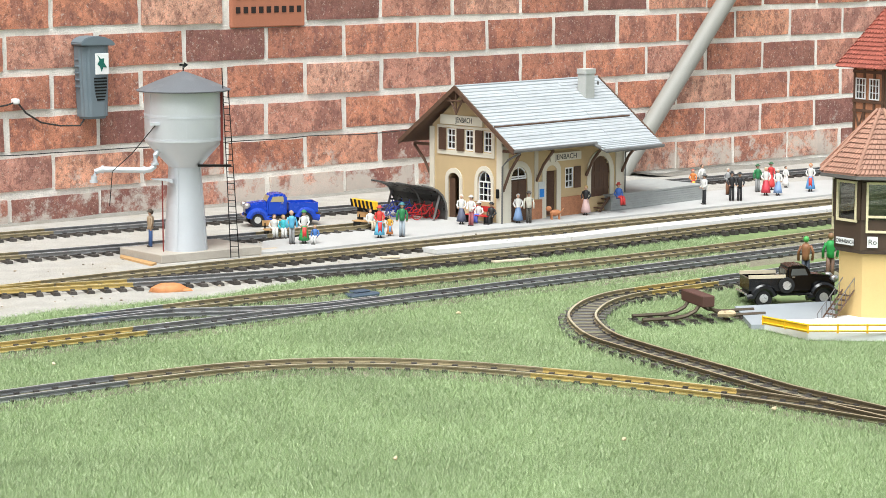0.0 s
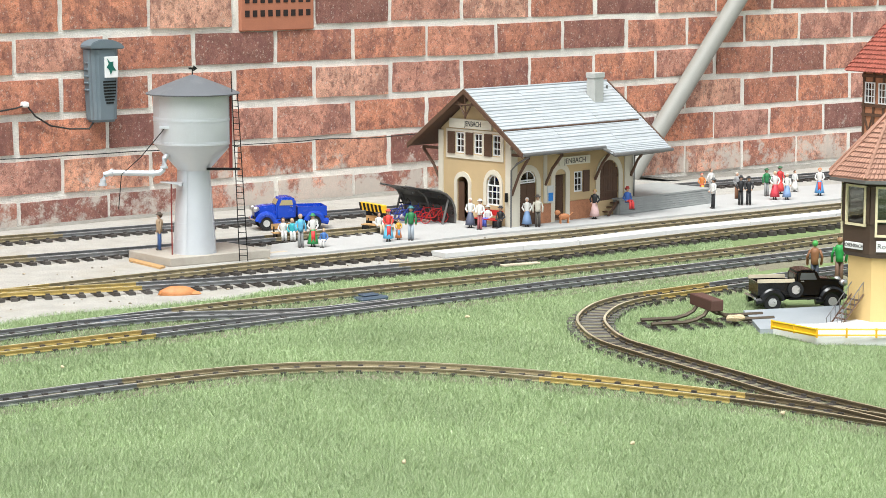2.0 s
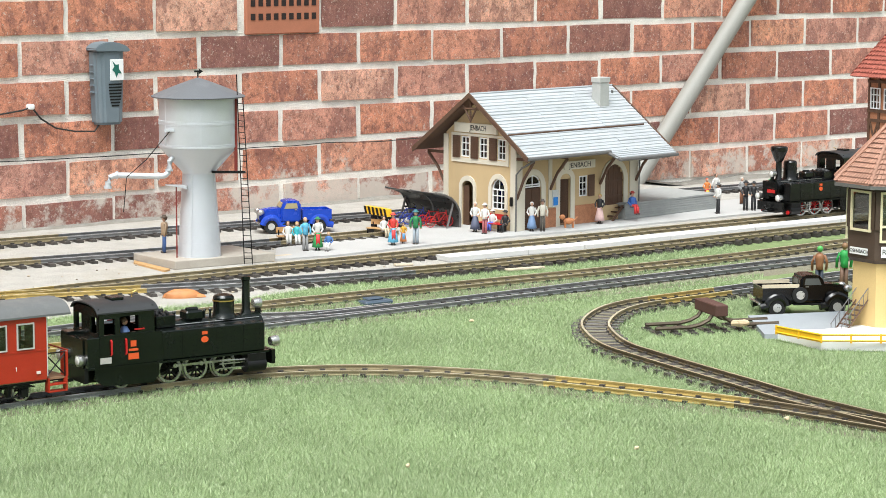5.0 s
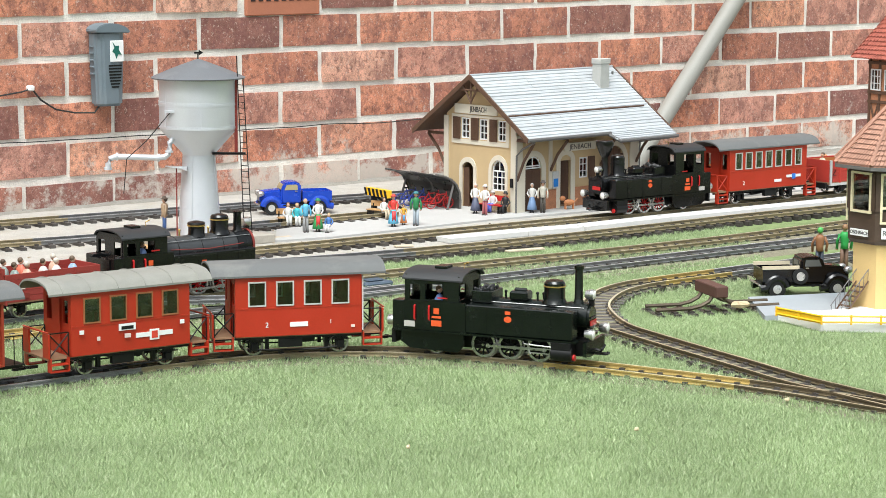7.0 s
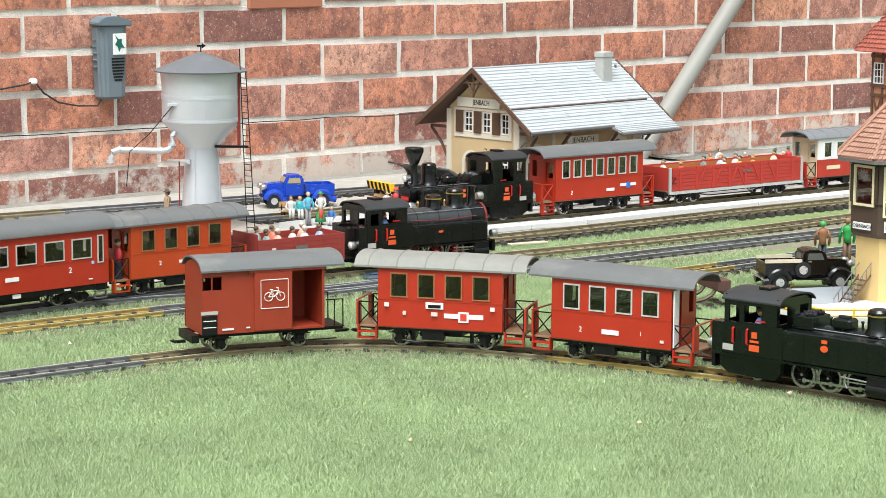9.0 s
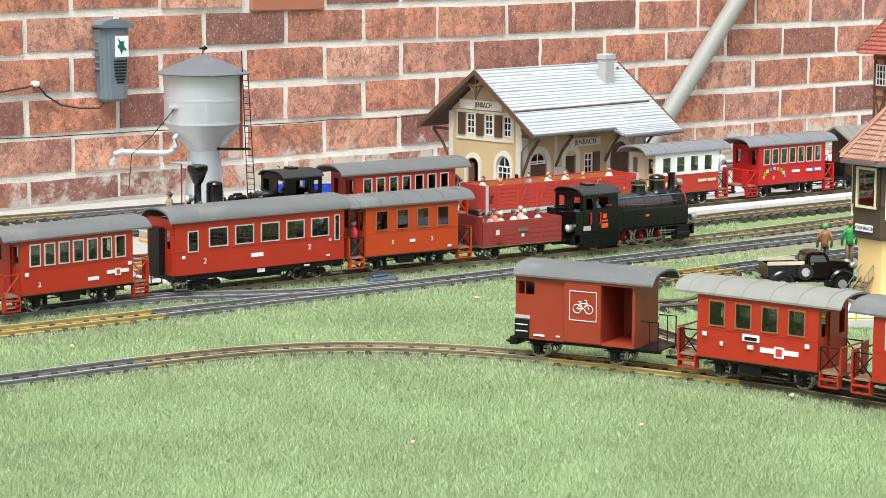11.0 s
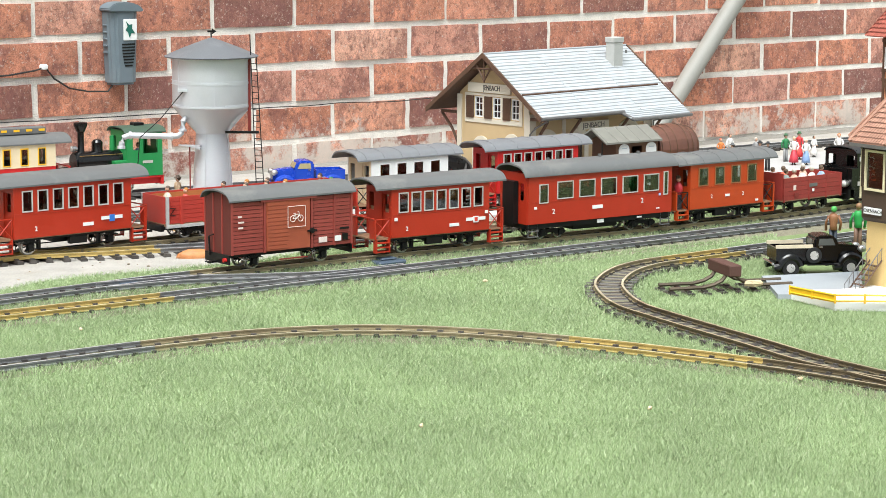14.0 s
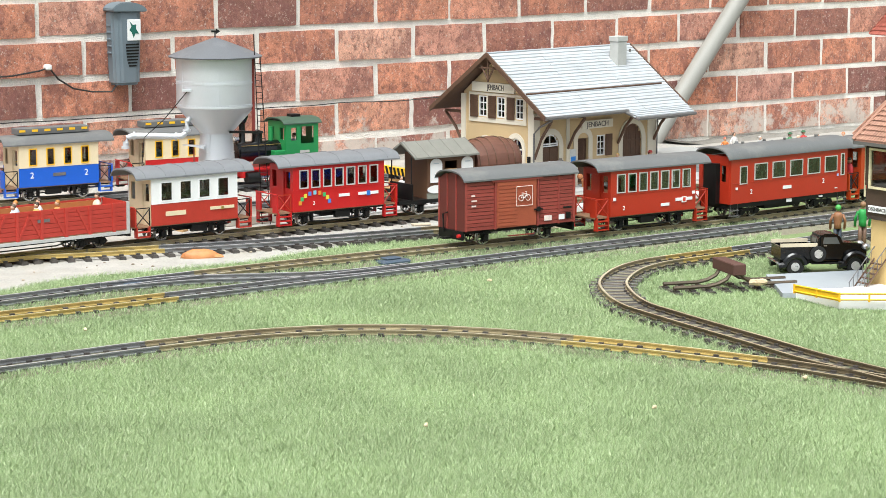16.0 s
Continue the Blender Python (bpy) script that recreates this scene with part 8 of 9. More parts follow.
    for k in range(6):
        u = (0.04, 0.2, 0.36, 0.64, 0.8, 0.96)[k]
        r = 0.0452 + 0.010 * math.sin(math.pi * u)
        bm = bm_new()
        x = 0.042 + 0.12 * u
        tube(bm, [(x, r * math.cos(a), 0.098 + r * math.sin(a)) for a in np.linspace(0, 2 * math.pi, 33)], 0.0011, 4)
        part("hoop", bm, M_WOODB, brl)
    for x in (0.06, 0.145):
        bm = bm_new()
        box(bm, x - 0.004, x + 0.004, -0.036, 0.036, 0.034, 0.058)
        part("cradle", bm, M_BR, t)
    for x in (-0.1, 0.1):
        axle_frame(t, x)
        wheelset(t, x, 0.0152, M_STEEL, M_BLACK)
    coupler(t, -L / 2, -1)
    coupler(t, L / 2, 1)
    return t


def lamp(parent, x, y, z, r=0.0055, d=1):
    bm = bm_new()
    cyl(bm, (x - d * 0.010, y, z), (x - d * 0.002, y, z), r * 0.8, r, n=16)
    cyl(bm, (x - d * 0.002, y, z), (x + d * 0.003, y, z), r, n=16)
    l = part("lamp", bm, M_STEEL, parent, "silver lamp", True)
    bm = bm_new()
    ball(bm, (x + d * 0.0025, y, z), r * 0.85, 0.4, 1, 1, 10)
    part("lens", bm, mat("lamp_glass", (0.7, 0.7, 0.66), 0.08, var=0.03), l, smooth=True)


RODS = []


def tank_engine(label, black, wheel_red=False, funnel=False, round_boiler=False, ct=0.124):
    """Six-coupled tank engine with a rear carrying axle; chimney towards +x."""
    t = thing("steam_locomotive", Matrix.Identity(4), label, "steam locomotive", "locomotives of the model trains")
    spoke = M_REDB if wheel_red else M_BLACK
    tyre = M_STEEL
    tank_top = 0.079 if round_boiler else 0.084
    bm = bm_new()
    box(bm, -0.155, 0.145, -0.017, 0.017, 0.012, 0.036)
    part("frame", bm, M_BLACK, t)
    for y in (-1, 1):
        bm = bm_new()
        x1 = 0.128
        box(bm, -0.046, x1, y * 0.036 - 0.012, y * 0.036 + 0.012, 0.040, tank_top, 0.0015)
        tk = part("side_tank", bm, black, t)
        bm = bm_new()
        for zz in (0.050, 0.058, 0.066, 0.074):
            if zz < tank_top - 0.006:
                for k in range(8):
                    for dx in (0, 0.006):
                        ball(bm, (-0.038 + k * 0.0215 + dx, y * 0.0481, zz), 0.0010, n=5)
        for k in range(60):
            ball(bm, (-0.044 + k * 0.0029, y * 0.0481, tank_top - 0.004), 0.0005, n=4)
        tagged(part("riveting", bm, black, tk), kind="stuff")
        for xs in (-0.012, 0.046, 0.092):
            bm = bm_new()
            box(bm, xs - 0.0012, xs + 0.0012, y * 0.0481 - 0.0005, y * 0.0481 + 0.0005, 0.041, tank_top - 0.002)
            part("seam_strip", bm, black, tk)
        bm = bm_new()
        prism(bm, [(0.024 + 0.0062 * math.cos(a), 0.066 + 0.0048 * math.sin(a)) for a in np.linspace(0, 2 * math.pi, 17)[:-1]], y * 0.0484 - 0.0005, y * 0.0484 + 0.0005)
        if not round_boiler:
            part("badge", bm, M_ORANGE, tk, "orange oval badge")
        else:
            bm.free()
        bm = bm_new()
        box(bm, 0.0195 if not round_boiler else 0.012, 0.0285 if not round_boiler else 0.022, y * 0.0484 - 0.0005, y * 0.0484 + 0.0005, 0.0735 if not round_boiler else 0.062, 0.0785 if not round_boiler else 0.066)
        part("small_plate", bm, M_ORANGE, tk)
        bm = bm_new()
        box(bm, -0.165, 0.135, y * 0.040 - 0.009, y * 0.040 + 0.009, 0.0365, 0.0395)
        part("running_board", bm, black, t)
        # cab and bunker side
        bm = bm_new()
        holed(bm, -0.148, -0.046, y * 0.0455 - 0.0015, y * 0.0455 + 0.0015, 0.040, 0.0855, [])
        holed(bm, -0.148, -0.058, y * 0.0435 - 0.0015, y * 0.0435 + 0.0015, 0.0855, ct, [(-0.140, -0.122, ct - 0.033, ct - 0.009), (-0.114, -0.084, 0.0875, ct - 0.007)])
        part("cab_side", bm, black, t)
        bm = bm_new()
        box(bm, -0.168, -0.148, y * 0.036 - 0.0115, y * 0.036 + 0.0115, 0.036, 0.084, 0.001)
        part("bunker_side", bm, black, t)
        for x in (-0.130, -0.106):
            bm = bm_new()
            tube(bm, [(x, y * 0.0468, 0.056), (x, y * 0.0492, 0.057), (x, y * 0.0492, 0.077), (x, y * 0.0468, 0.078)], 0.0016, 6)
            part("hand_rail", bm, M_REDB, t, "red hand rail")
        for z0, z1, w in ((0.047, 0.056, 0.017), (0.0595, 0.0628, 0.015), (0.066, 0.075, 0.009)):
            bm = bm_new()
            box(bm, -0.094 - w / 2, -0.094 + w / 2, y * 0.0474 - 0.0006, y * 0.0474 + 0.0006, z0, z1)
            part("number_plate", bm, M_ORANGE, t, "orange plate")
        bm = bm_new()
        box(bm, -0.092, -0.076, y * 0.0474 - 0.0006, y * 0.0474 + 0.0006, 0.0905, 0.0925)
        part("window_sill", bm, M_REDB, t)
        bm = bm_new()
        box(bm, -0.148, -0.130, y * 0.0476 - 0.0004, y * 0.0476 + 0.0004, 0.044, 0.053)
        part("data_plate", bm, mat("plate_grey", (0.45, 0.43, 0.4), 0.5), t)
        # steps and ash pan under the cab
        bm = bm_new()
        prism(bm, [(-0.155, 0.020), (-0.14, 0.010), (-0.06, 0.008), (-0.05, 0.02), (-0.05, 0.037), (-0.155, 0.037)], y * 0.040 - 0.004, y * 0.040 + 0.004)
        part("valance", bm, black, t)
        # cylinder, rods
        bm = bm_new()
        cyl(bm, (0.095, y * 0.042, 0.019), (0.128, y * 0.042, 0.019), 0.0115, n=18)
        box(bm, 0.096, 0.127, y * 0.042 - 0.010, y * 0.042 + 0.010, 0.026, 0.0365)
        part("cylinder", bm, M_BLACK, t, smooth=True)
        bm = bm_new()
        cyl(bm, (0.1282, y * 0.042, 0.014), (0.131, y * 0.042, 0.014), 0.005, n=12)
        part("cylinder_cap", bm, M_REDB, t)
        for z in (0.016, 0.023):
            bm = bm_new()
            box(bm, 0.052, 0.096, y * 0.042 - 0.001, y * 0.042 + 0.001, z, z + 0.0016)
            part("slide_bar", bm, M_STEEL, t)
        bm = bm_new()
        tube(bm, [(0.058, y * 0.0445, 0.036), (0.056, y * 0.0445, 0.024), (0.06, y * 0.0445, 0.015)], 0.0015, 5)
        tube(bm, [(0.05, y * 0.0445, 0.03), (0.095, y * 0.0445, 0.028)], 0.0013, 5)
        part("valve_gear", bm, M_STEEL, t)
    for x, r in ((-0.024, 0.0205), (0.020, 0.0205), (0.068, 0.0205)):
        wheelset(t, x, r, tyre, spoke, spokes=10, half=0.0215)
    wheelset(t, -0.103, 0.0135, tyre, spoke)
    for y in (-1, 1):
        bm = bm_new()
        box(bm, -0.024, 0.068, y * 0.0292 - 0.001, y * 0.0292 + 0.001, -0.0018, 0.0018)
        for x in (-0.024, 0.020, 0.068):
            cyl(bm, (x, y * 0.027, 0), (x, y * 0.031, 0), 0.0036, n=10)
        r = part("coupling_rod", bm, M_STEEL, t)
        r.matrix_basis = pose(0, 0, 0.0205)
        RODS.append((r, 0.009, 0.0205, y * 90))
    # boiler, smokebox, fittings
    if not round_boiler:
        # deck colour lifted above the tank black to carry the top surface's highlights
        bm = bm_new()
        box(bm, -0.044, 0.126, -0.0245, 0.0245, 0.0795, 0.0835)
        part("tank_deck", bm, mat("sheen_black_deck", (0.02, 0.021, 0.023), 0.4, var=0.3, scale=40, dirt=0.4, dirt_col=(0.05, 0.05, 0.052)), t, "dark deck between the tanks, top highlights in its colour")
    zb, rb = (0.080, 0.0255) if round_boiler else (0.071, 0.0205)
    bm = bm_new()
    cyl(bm, (-0.05, 0, zb), (0.106, 0, zb), rb, n=28)
    bl = part("boiler", bm, mat("boiler_grey", (0.05, 0.052, 0.055), 0.35, 0.2, var=0.15) if round_boiler else black, t, smooth=True)
    for x in (-0.02, 0.03, 0.075):
        bm = bm_new()
        tube(bm, [(x, (rb + 0.0002) * math.cos(a), zb + (rb + 0.0002) * math.sin(a)) for a in np.linspace(0, 2 * math.pi, 29)], 0.0008, 4)
        part("boiler_band", bm, M_BLACK, bl)
    bm = bm_new()
    cyl(bm, (0.1065, 0, zb), (0.140, 0, zb), rb + 0.001, n=28)
    sm = part("smokebox", bm, black, t, smooth=True)
    bm = bm_new()
    cyl(bm, (0.140, 0, zb), (0.1435, 0, zb), rb - 0.003, n=24)
    tube(bm, [(0.1445, -0.012, zb), (0.1445, 0.012, zb)], 0.0012, 5)
    part("smokebox_door", bm, black, sm, smooth=True)
    if round_boiler:
        bm = bm_new()
        lathe(bm, [(rb - 0.001, 0), (rb + 0.0025, 0), (rb + 0.0025, 0.004), (rb - 0.001, 0.004)], 28)
        part("smokebox_ring", bm, M_REDD, sm, "dull red ring", m=Matrix.Translation((0.137, 0, zb)) @ Matrix.Rotation(radians(90), 4, "Y"))
    bm = bm_new()
    cz = zb + rb - 0.003
    if funnel:
        lathe(bm, [(0.0, 0), (0.010, 0), (0.0074, 0.006), (0.0070, 0.044), (0.0105, 0.048), (0.0195, 0.070), (0.0205, 0.072), (0.0205, 0.080), (0.0185, 0.082), (0.014, 0.080), (0, 0.079)], 24, (0.121, 0, cz))
    else:
        lathe(bm, [(0.0, 0), (0.0095, 0), (0.0075, 0.006), (0.0065, 0.010), (0.006, 0.054), (0.0074, 0.055), (0.0074, 0.060), (0.0052, 0.0605), (0, 0.056)] if not round_boiler else [(0.0, 0), (0.010, 0), (0.0078, 0.006), (0.0072, 0.033), (0.009, 0.036), (0.009, 0.038), (0, 0.037)], 24, (0.121, 0, cz))
    part("chimney", bm, black, t, smooth=True)
    bm = bm_new()
    dh = 0.011 if funnel else 0.0
    lathe(bm, [(0, 0), (0.020, 0), (0.0172, 0.005), (0.0163, 0.008), (0.0163, 0.031 + dh), (0.0135, 0.0345 + dh), (0.006, 0.0365 + dh), (0, 0.037 + dh)], 24, (0.082, 0, cz))
    dm = part("steam_dome", bm, black, t, smooth=True)
    bm = bm_new()
    lathe(bm, [(0.0163, 0.0255), (0.0172, 0.0255), (0.0172, 0.0275), (0.0163, 0.0275)], 24, (0.082, 0, cz))
    part("dome_band", bm, black if funnel else M_BRASS, dm, "" if funnel else "brass band")
    if round_boiler:
        bm = bm_new()
        lathe(bm, [(0, 0), (0.0165, 0), (0.0145, 0.005), (0.0143, 0.020), (0.016, 0.022), (0.015, 0.025), (0.005, 0.0275), (0, 0.028)], 24, (0.032, 0, cz))
        sd = part("sand_dome", bm, black, t, smooth=True)
        bm = bm_new()
        lathe(bm, [(0.0146, 0.018), (0.0165, 0.018), (0.0165, 0.0205), (0.0146, 0.0205)], 24, (0.032, 0, cz))
        part("dome_band", bm, M_BRASS, sd, "brass band")
        bm = bm_new()
        for y in (-1, 1):
            tube(bm, [(-0.04, y * 0.0275, zb + 0.006), (0.04, y * 0.028, zb + 0.002), (0.115, y * 0.028, zb + 0.006)], 0.0009, 5)
        part("boiler_pipe", bm, M_REDD, t, "thin red pipes")
    else:
        bm = bm_new()
        box(bm, 0.012, 0.042, -0.013, 0.013, cz + 0.001, cz + 0.016, 0.003)
        cyl(bm, (0.018, 0, cz + 0.016), (0.036, 0, cz + 0.016), 0.004, n=10)
        part("sand_box", bm, black, t, smooth=True)
        bm = bm_new()
        box(bm, -0.045, -0.012, -0.024, 0.024, 0.0845, 0.103, 0.001)
        part("coal_box", bm, black, t)
        bm = bm_new()
        for k in range(40):
            ball(bm, (random.uniform(-0.042, -0.015), random.uniform(-0.021, 0.021), 0.103 + random.uniform(-0.001, 0.003)), random.uniform(0.002, 0.004), n=5)
        part("coal_heap", bm, mat("coal", (0.012, 0.012, 0.013), 0.4), t, "heap of coal")
    for x in (0.0, 0.052, 0.062):
        bm = bm_new()
        cyl(bm, (x, 0.006, cz - 0.001), (x, 0.006, cz + 0.011), 0.0018, n=8)
        ball(bm, (x, 0.006, cz + 0.012), 0.0026, n=6)
        part("safety_valve", bm, M_BRASS if round_boiler else black, t)
    bm = bm_new()
    for y in (-1, 1):
        tube(bm, [(-0.05, y * (rb * 0.8), zb + rb * 0.75), (0.135, y * (rb * 0.8), zb + rb * 0.75)], 0.0007, 5)
    part("boiler_rail", bm, M_STEEL, t)
    # cab
    for x in (-0.0595, -0.1475):
        bm = bm_new()
        holed(bm, -0.042, 0.042, -0.0012, 0.0012, 0.040, ct + 0.006, [(-0.037, -0.015, ct - 0.031, ct - 0.007), (0.015, 0.037, ct - 0.031, ct - 0.007)])
        part("cab_end", bm, black, t, m=Matrix.Translation((x, 0, 0)) @ Matrix.Rotation(radians(90), 4, "Z"))
    bm = bm_new()
    box(bm, -0.146, -0.05, -0.043, 0.043, 0.040, 0.0425)
    part("cab_floor", bm, M_BLACK, t)
    bm = bm_new()
    box(bm, -0.17, -0.148, -0.034, 0.034, 0.034, 0.080)
    part("bunker", bm, black, t)
    rf = round_roof(t, 0.100, 0.093, ct + 0.0005, 0.012, 0.0022, mat("roof_black", (0.025, 0.026, 0.028), 0.55, var=0.25, scale=40))
    rf.matrix_basis = pose(-0.102, 0, 0)
    bm = bm_new()
    box(bm, -0.112, -0.092, -0.013, 0.013, ct + 0.012, ct + 0.0165, 0.001)
    part("roof_hatch", bm, black, t)
    bm = bm_new()
    tube(bm, [(-0.07, 0.006, ct + 0.011), (-0.07, 0.006, ct + 0.019), (-0.062, 0.006, ct + 0.022)], 0.0012, 5)
    part("whistle", bm, M_BRASS, t)
    seated_shape(t, -0.098, -0.026, 0.068, (0.12, 0.2, 0.42), (0.1, 0.06, 0.03))
    # buffer beams, lamps, couplings
    for x, s in ((0.146, 1), (-0.168, -1)):
        bm = bm_new()
        box(bm, x - 0.003, x + 0.003, -0.042, 0.042, 0.016, 0.038)
        part("buffer_beam", bm, black if s > 0 else M_BLACK, t)
        coupler(t, x + s * 0.003, s)
        for y in (-0.034, 0.034):
            lamp(t, x + s * 0.008, y, 0.050, 0.0085, s)
    lamp(t, 0.143, 0, zb + rb + 0.014, 0.008, 1)
    bm = bm_new()
    box(bm, 0.138, 0.146, -0.002, 0.002, zb + rb - 0.004, zb + rb + 0.008)
    part("lamp_bracket", bm, M_BLACK, t)
    bm = bm_new()
    tube(bm, [(0.149, 0.0, 0.022), (0.158, 0, 0.020), (0.162, -0.006, 0.024), (0.164, 0, 0.030)], 0.0022, 6)
    part("brake_hose", bm, M_BLACK, t)
    bm = bm_new()
    box(bm, 0.1445, 0.1455, -0.013, 0.013, zb - 0.012, zb - 0.004)
    part("front_plate", bm, M_REDB, t, "red front plate")
    return t


def small_engine(label):
    """Four-coupled engine with green cab and red frame; chimney towards +x."""
    t = thing("steam_locomotive", Matrix.Identity(4), label, "steam locomotive", "locomotives of the model trains")
    bm = bm_new()
    box(bm, -0.1, 0.1, -0.034, 0.034, 0.020, 0.034)
    box(bm, -0.1, 0.1, -0.042, 0.042, 0.034, 0.038)
    part("frame", bm, M_REDB, t, "red frame")
    for x in (-0.02, 0.032):
        wheelset(t, x, 0.0165, M_STEEL, M_REDB, spokes=10)
    for y in (-1, 1):
        bm = bm_new()
        cyl(bm, (0.062, y * 0.042, 0.018), (0.095, y * 0.042, 0.018), 0.012, n=16)
        part("cylinder", bm, M_BLACK, t, smooth=True)
        bm = bm_new()
        box(bm, -0.025, 0.064, y * 0.038 - 0.001, y * 0.038 + 0.001, 0.015, 0.019)
        part("connecting_rod", bm, M_STEEL, t)
        bm = bm_new()
        holed(bm, -0.1, -0.012, y * 0.0415 - 0.0015, y * 0.0415 + 0.0015, 0.039, 0.138, [(-0.088, -0.052, 0.09, 0.13), (-0.042, -0.026, 0.098, 0.128)])
        part("cab_side", bm, M_GREEN, t, "green cab side")
        bm = bm_new()
        box(bm, -0.012, 0.018, y * 0.032 - 0.010, y * 0.032 + 0.010, 0.039, 0.076, 0.001)
        part("coal_box", bm, M_GREEN, t)
        bm = bm_new()
        box(bm, -0.075, -0.05, y * 0.0434 - 0.0006, y * 0.0434 + 0.0006, 0.068, 0.074)
        part("name_plate", bm, mat("plate_grey", (0.45, 0.43, 0.4), 0.5), t)
    for x in (-0.0995, -0.0125):
        bm = bm_new()
        holed(bm, -0.0398, 0.0398, -0.0012, 0.0012, 0.039, 0.142, [(-0.034, -0.014, 0.1, 0.128), (0.014, 0.034, 0.1, 0.128)])
        part("cab_end", bm, M_GREEN, t, m=Matrix.Translation((x, 0, 0)) @ Matrix.Rotation(radians(90), 4, "Z"))
    rf = round_roof(t, 0.104, 0.092, 0.139, 0.012, 0.0025, mat("dark_green_roof", (0.05, 0.09, 0.06), 0.6, var=0.15))
    rf.matrix_basis = pose(-0.056, 0, 0)
    bm = bm_new()
    box(bm, -0.07, -0.045, -0.012, 0.012, 0.15, 0.157, 0.001)
    part("roof_hatch", bm, M_BLACK, t)
    bm = bm_new()
    cyl(bm, (-0.012, 0, 0.074), (0.098, 0, 0.074), 0.024, n=26)
    part("boiler", bm, M_LOCO, t, smooth=True)
    bm = bm_new()
    cyl(bm, (0.098, 0, 0.074), (0.1015, 0, 0.074), 0.021, n=24)
    part("smokebox_door", bm, M_LOCO, t, smooth=True)
    bm = bm_new()
    lathe(bm, [(0, 0), (0.010, 0), (0.0075, 0.006), (0.0072, 0.046), (0.010, 0.049), (0.0155, 0.062), (0.0155, 0.068), (0.0135, 0.069), (0, 0.066)], 24, (0.082, 0, 0.095))
    part("chimney", bm, M_LOCO, t, smooth=True)
    bm = bm_new()
    lathe(bm, [(0, 0), (0.014, 0), (0.0125, 0.005), (0.0125, 0.022), (0.008, 0.028), (0, 0.03)], 20, (0.042, 0, 0.095))
    part("steam_dome", bm, M_LOCO, t, smooth=True)
    bm = bm_new()
    lathe(bm, [(0, 0), (0.006, 0), (0.0055, 0.035), (0, 0.035)], 14, (0.005, 0, 0.095))
    part("sand_pipe", bm, M_GREEN, t)
    bm = bm_new()
    for y in (-1, 1):
        tube(bm, [(-0.01, y * 0.022, 0.09), (0.095, y * 0.022, 0.09)], 0.0009, 5)
    part("boiler_rail", bm, M_BRASS, t)
    lamp(t, 0.102, 0, 0.105, 0.007, 1)
    for x, s in ((0.1, 1), (-0.1, -1)):
        bm = bm_new()
        box(bm, x - 0.003, x + 0.003, -0.042, 0.042, 0.018, 0.038)
        part("buffer_beam", bm, M_REDB, t)
        coupler(t, x + s * 0.003, s)
    seated_shape(t, -0.07, -0.022, 0.07, (0.3, 0.36, 0.5), (0.1, 0.06, 0.03))
    return t


def standing_shape(parent, x, y, z, top, bottom, hair):
    """A plain painted rider who stands on an end platform."""
    bm = bm_new()
    lathe(bm, [(0, 0), (0.0075, 0), (0.007, 0.03), (0, 0.031)], 10)
    for f in bm.faces:
        f.material_index = 0
    for k, (c, r, sx, sy, sz) in enumerate((((0, 0, 0.042), 0.0098, 0.75, 1.1, 1.5), ((0, 0, 0.0625), 0.0058, 1, 1, 1.1), ((-0.001, 0, 0.066), 0.0056, 1, 1, 0.8))):
        pre = set(bm.faces)
        ball(bm, c, r, sx, sy, sz, 10)
        for f in set(bm.faces) - pre:
            f.material_index = k + 1
    part("rider", bm, (tint(bottom), tint(top), tint(SKIN, 0.5), tint(hair)), parent, "plain painted standing shape", True, pose(x, y, z))


SHIELD = mat("shield_blue", (0.03, 0.16, 0.55), 0.5)
SHIELDR = mat("shield_red", (0.6, 0.05, 0.03), 0.5)
small = [(0.0, 0.050, 0.026, 0.007, M_WHITE)]
eng_a = tank_engine("dark green-black tank engine with tall thin chimney", M_LOCOG, ct=0.119)
eng_b = tank_engine("black tank engine with round boiler and brass-banded domes", M_LOCO, True, False, True, 0.116)
eng_c = tank_engine("black tank engine with funnel chimney and red wheels", M_LOCO, True, True, ct=0.137)
eng_d = small_engine("small engine with green cab and red frame")
a1 = passenger_coach("passenger_coach", "red four-window coach with silver window frames", plates=[(0.0, 0.050, 0.028, 0.007, M_WHITE), (0.085, 0.044, 0.006, 0.004, mat("faded_white", (0.72, 0.6, 0.55), 0.6))], numbers=[("2", -0.05, 0.050, 0.011), ("1", 0.05, 0.052, 0.009)], wheel_spoke=M_BLACK)
a2 = passenger_coach("passenger_coach", "red four-window coach with wooden frames and shield", lower=M_RED, roof_mat=mat("coach_roof_beige", (0.23, 0.225, 0.20), 0.7, var=0.12, dirt=0.3, dirt_col=(0.16, 0.16, 0.16)), frame_mat=mat("brown_frame", (0.3, 0.11, 0.04), 0.6), ribs=6, plates=[(0.038, 0.054, 0.062, 0.007, M_WHITE), (0.038, 0.053, 0.016, 0.016, M_WHITE), (0.038, 0.053, 0.010, 0.011, SHIELDR), (-0.008, 0.069, 0.028, 0.010, M_WHITE), (-0.008, 0.068, 0.020, 0.005, M_BLACK), (-0.056, 0.056, 0.005, 0.006, mat("faded_white", (0.72, 0.6, 0.55), 0.6)), (-0.008, 0.056, 0.010, 0.006, mat("faded_white", (0.72, 0.6, 0.55), 0.6)), (0.084, 0.068, 0.007, 0.006, M_WHITE), (-0.084, 0.068, 0.007, 0.006, M_WHITE)], numbers=[])
a3 = van_open("brown-red baggage van with an open sliding door")
b5 = low_wagon("short oxide red open wagon full of painted riders")
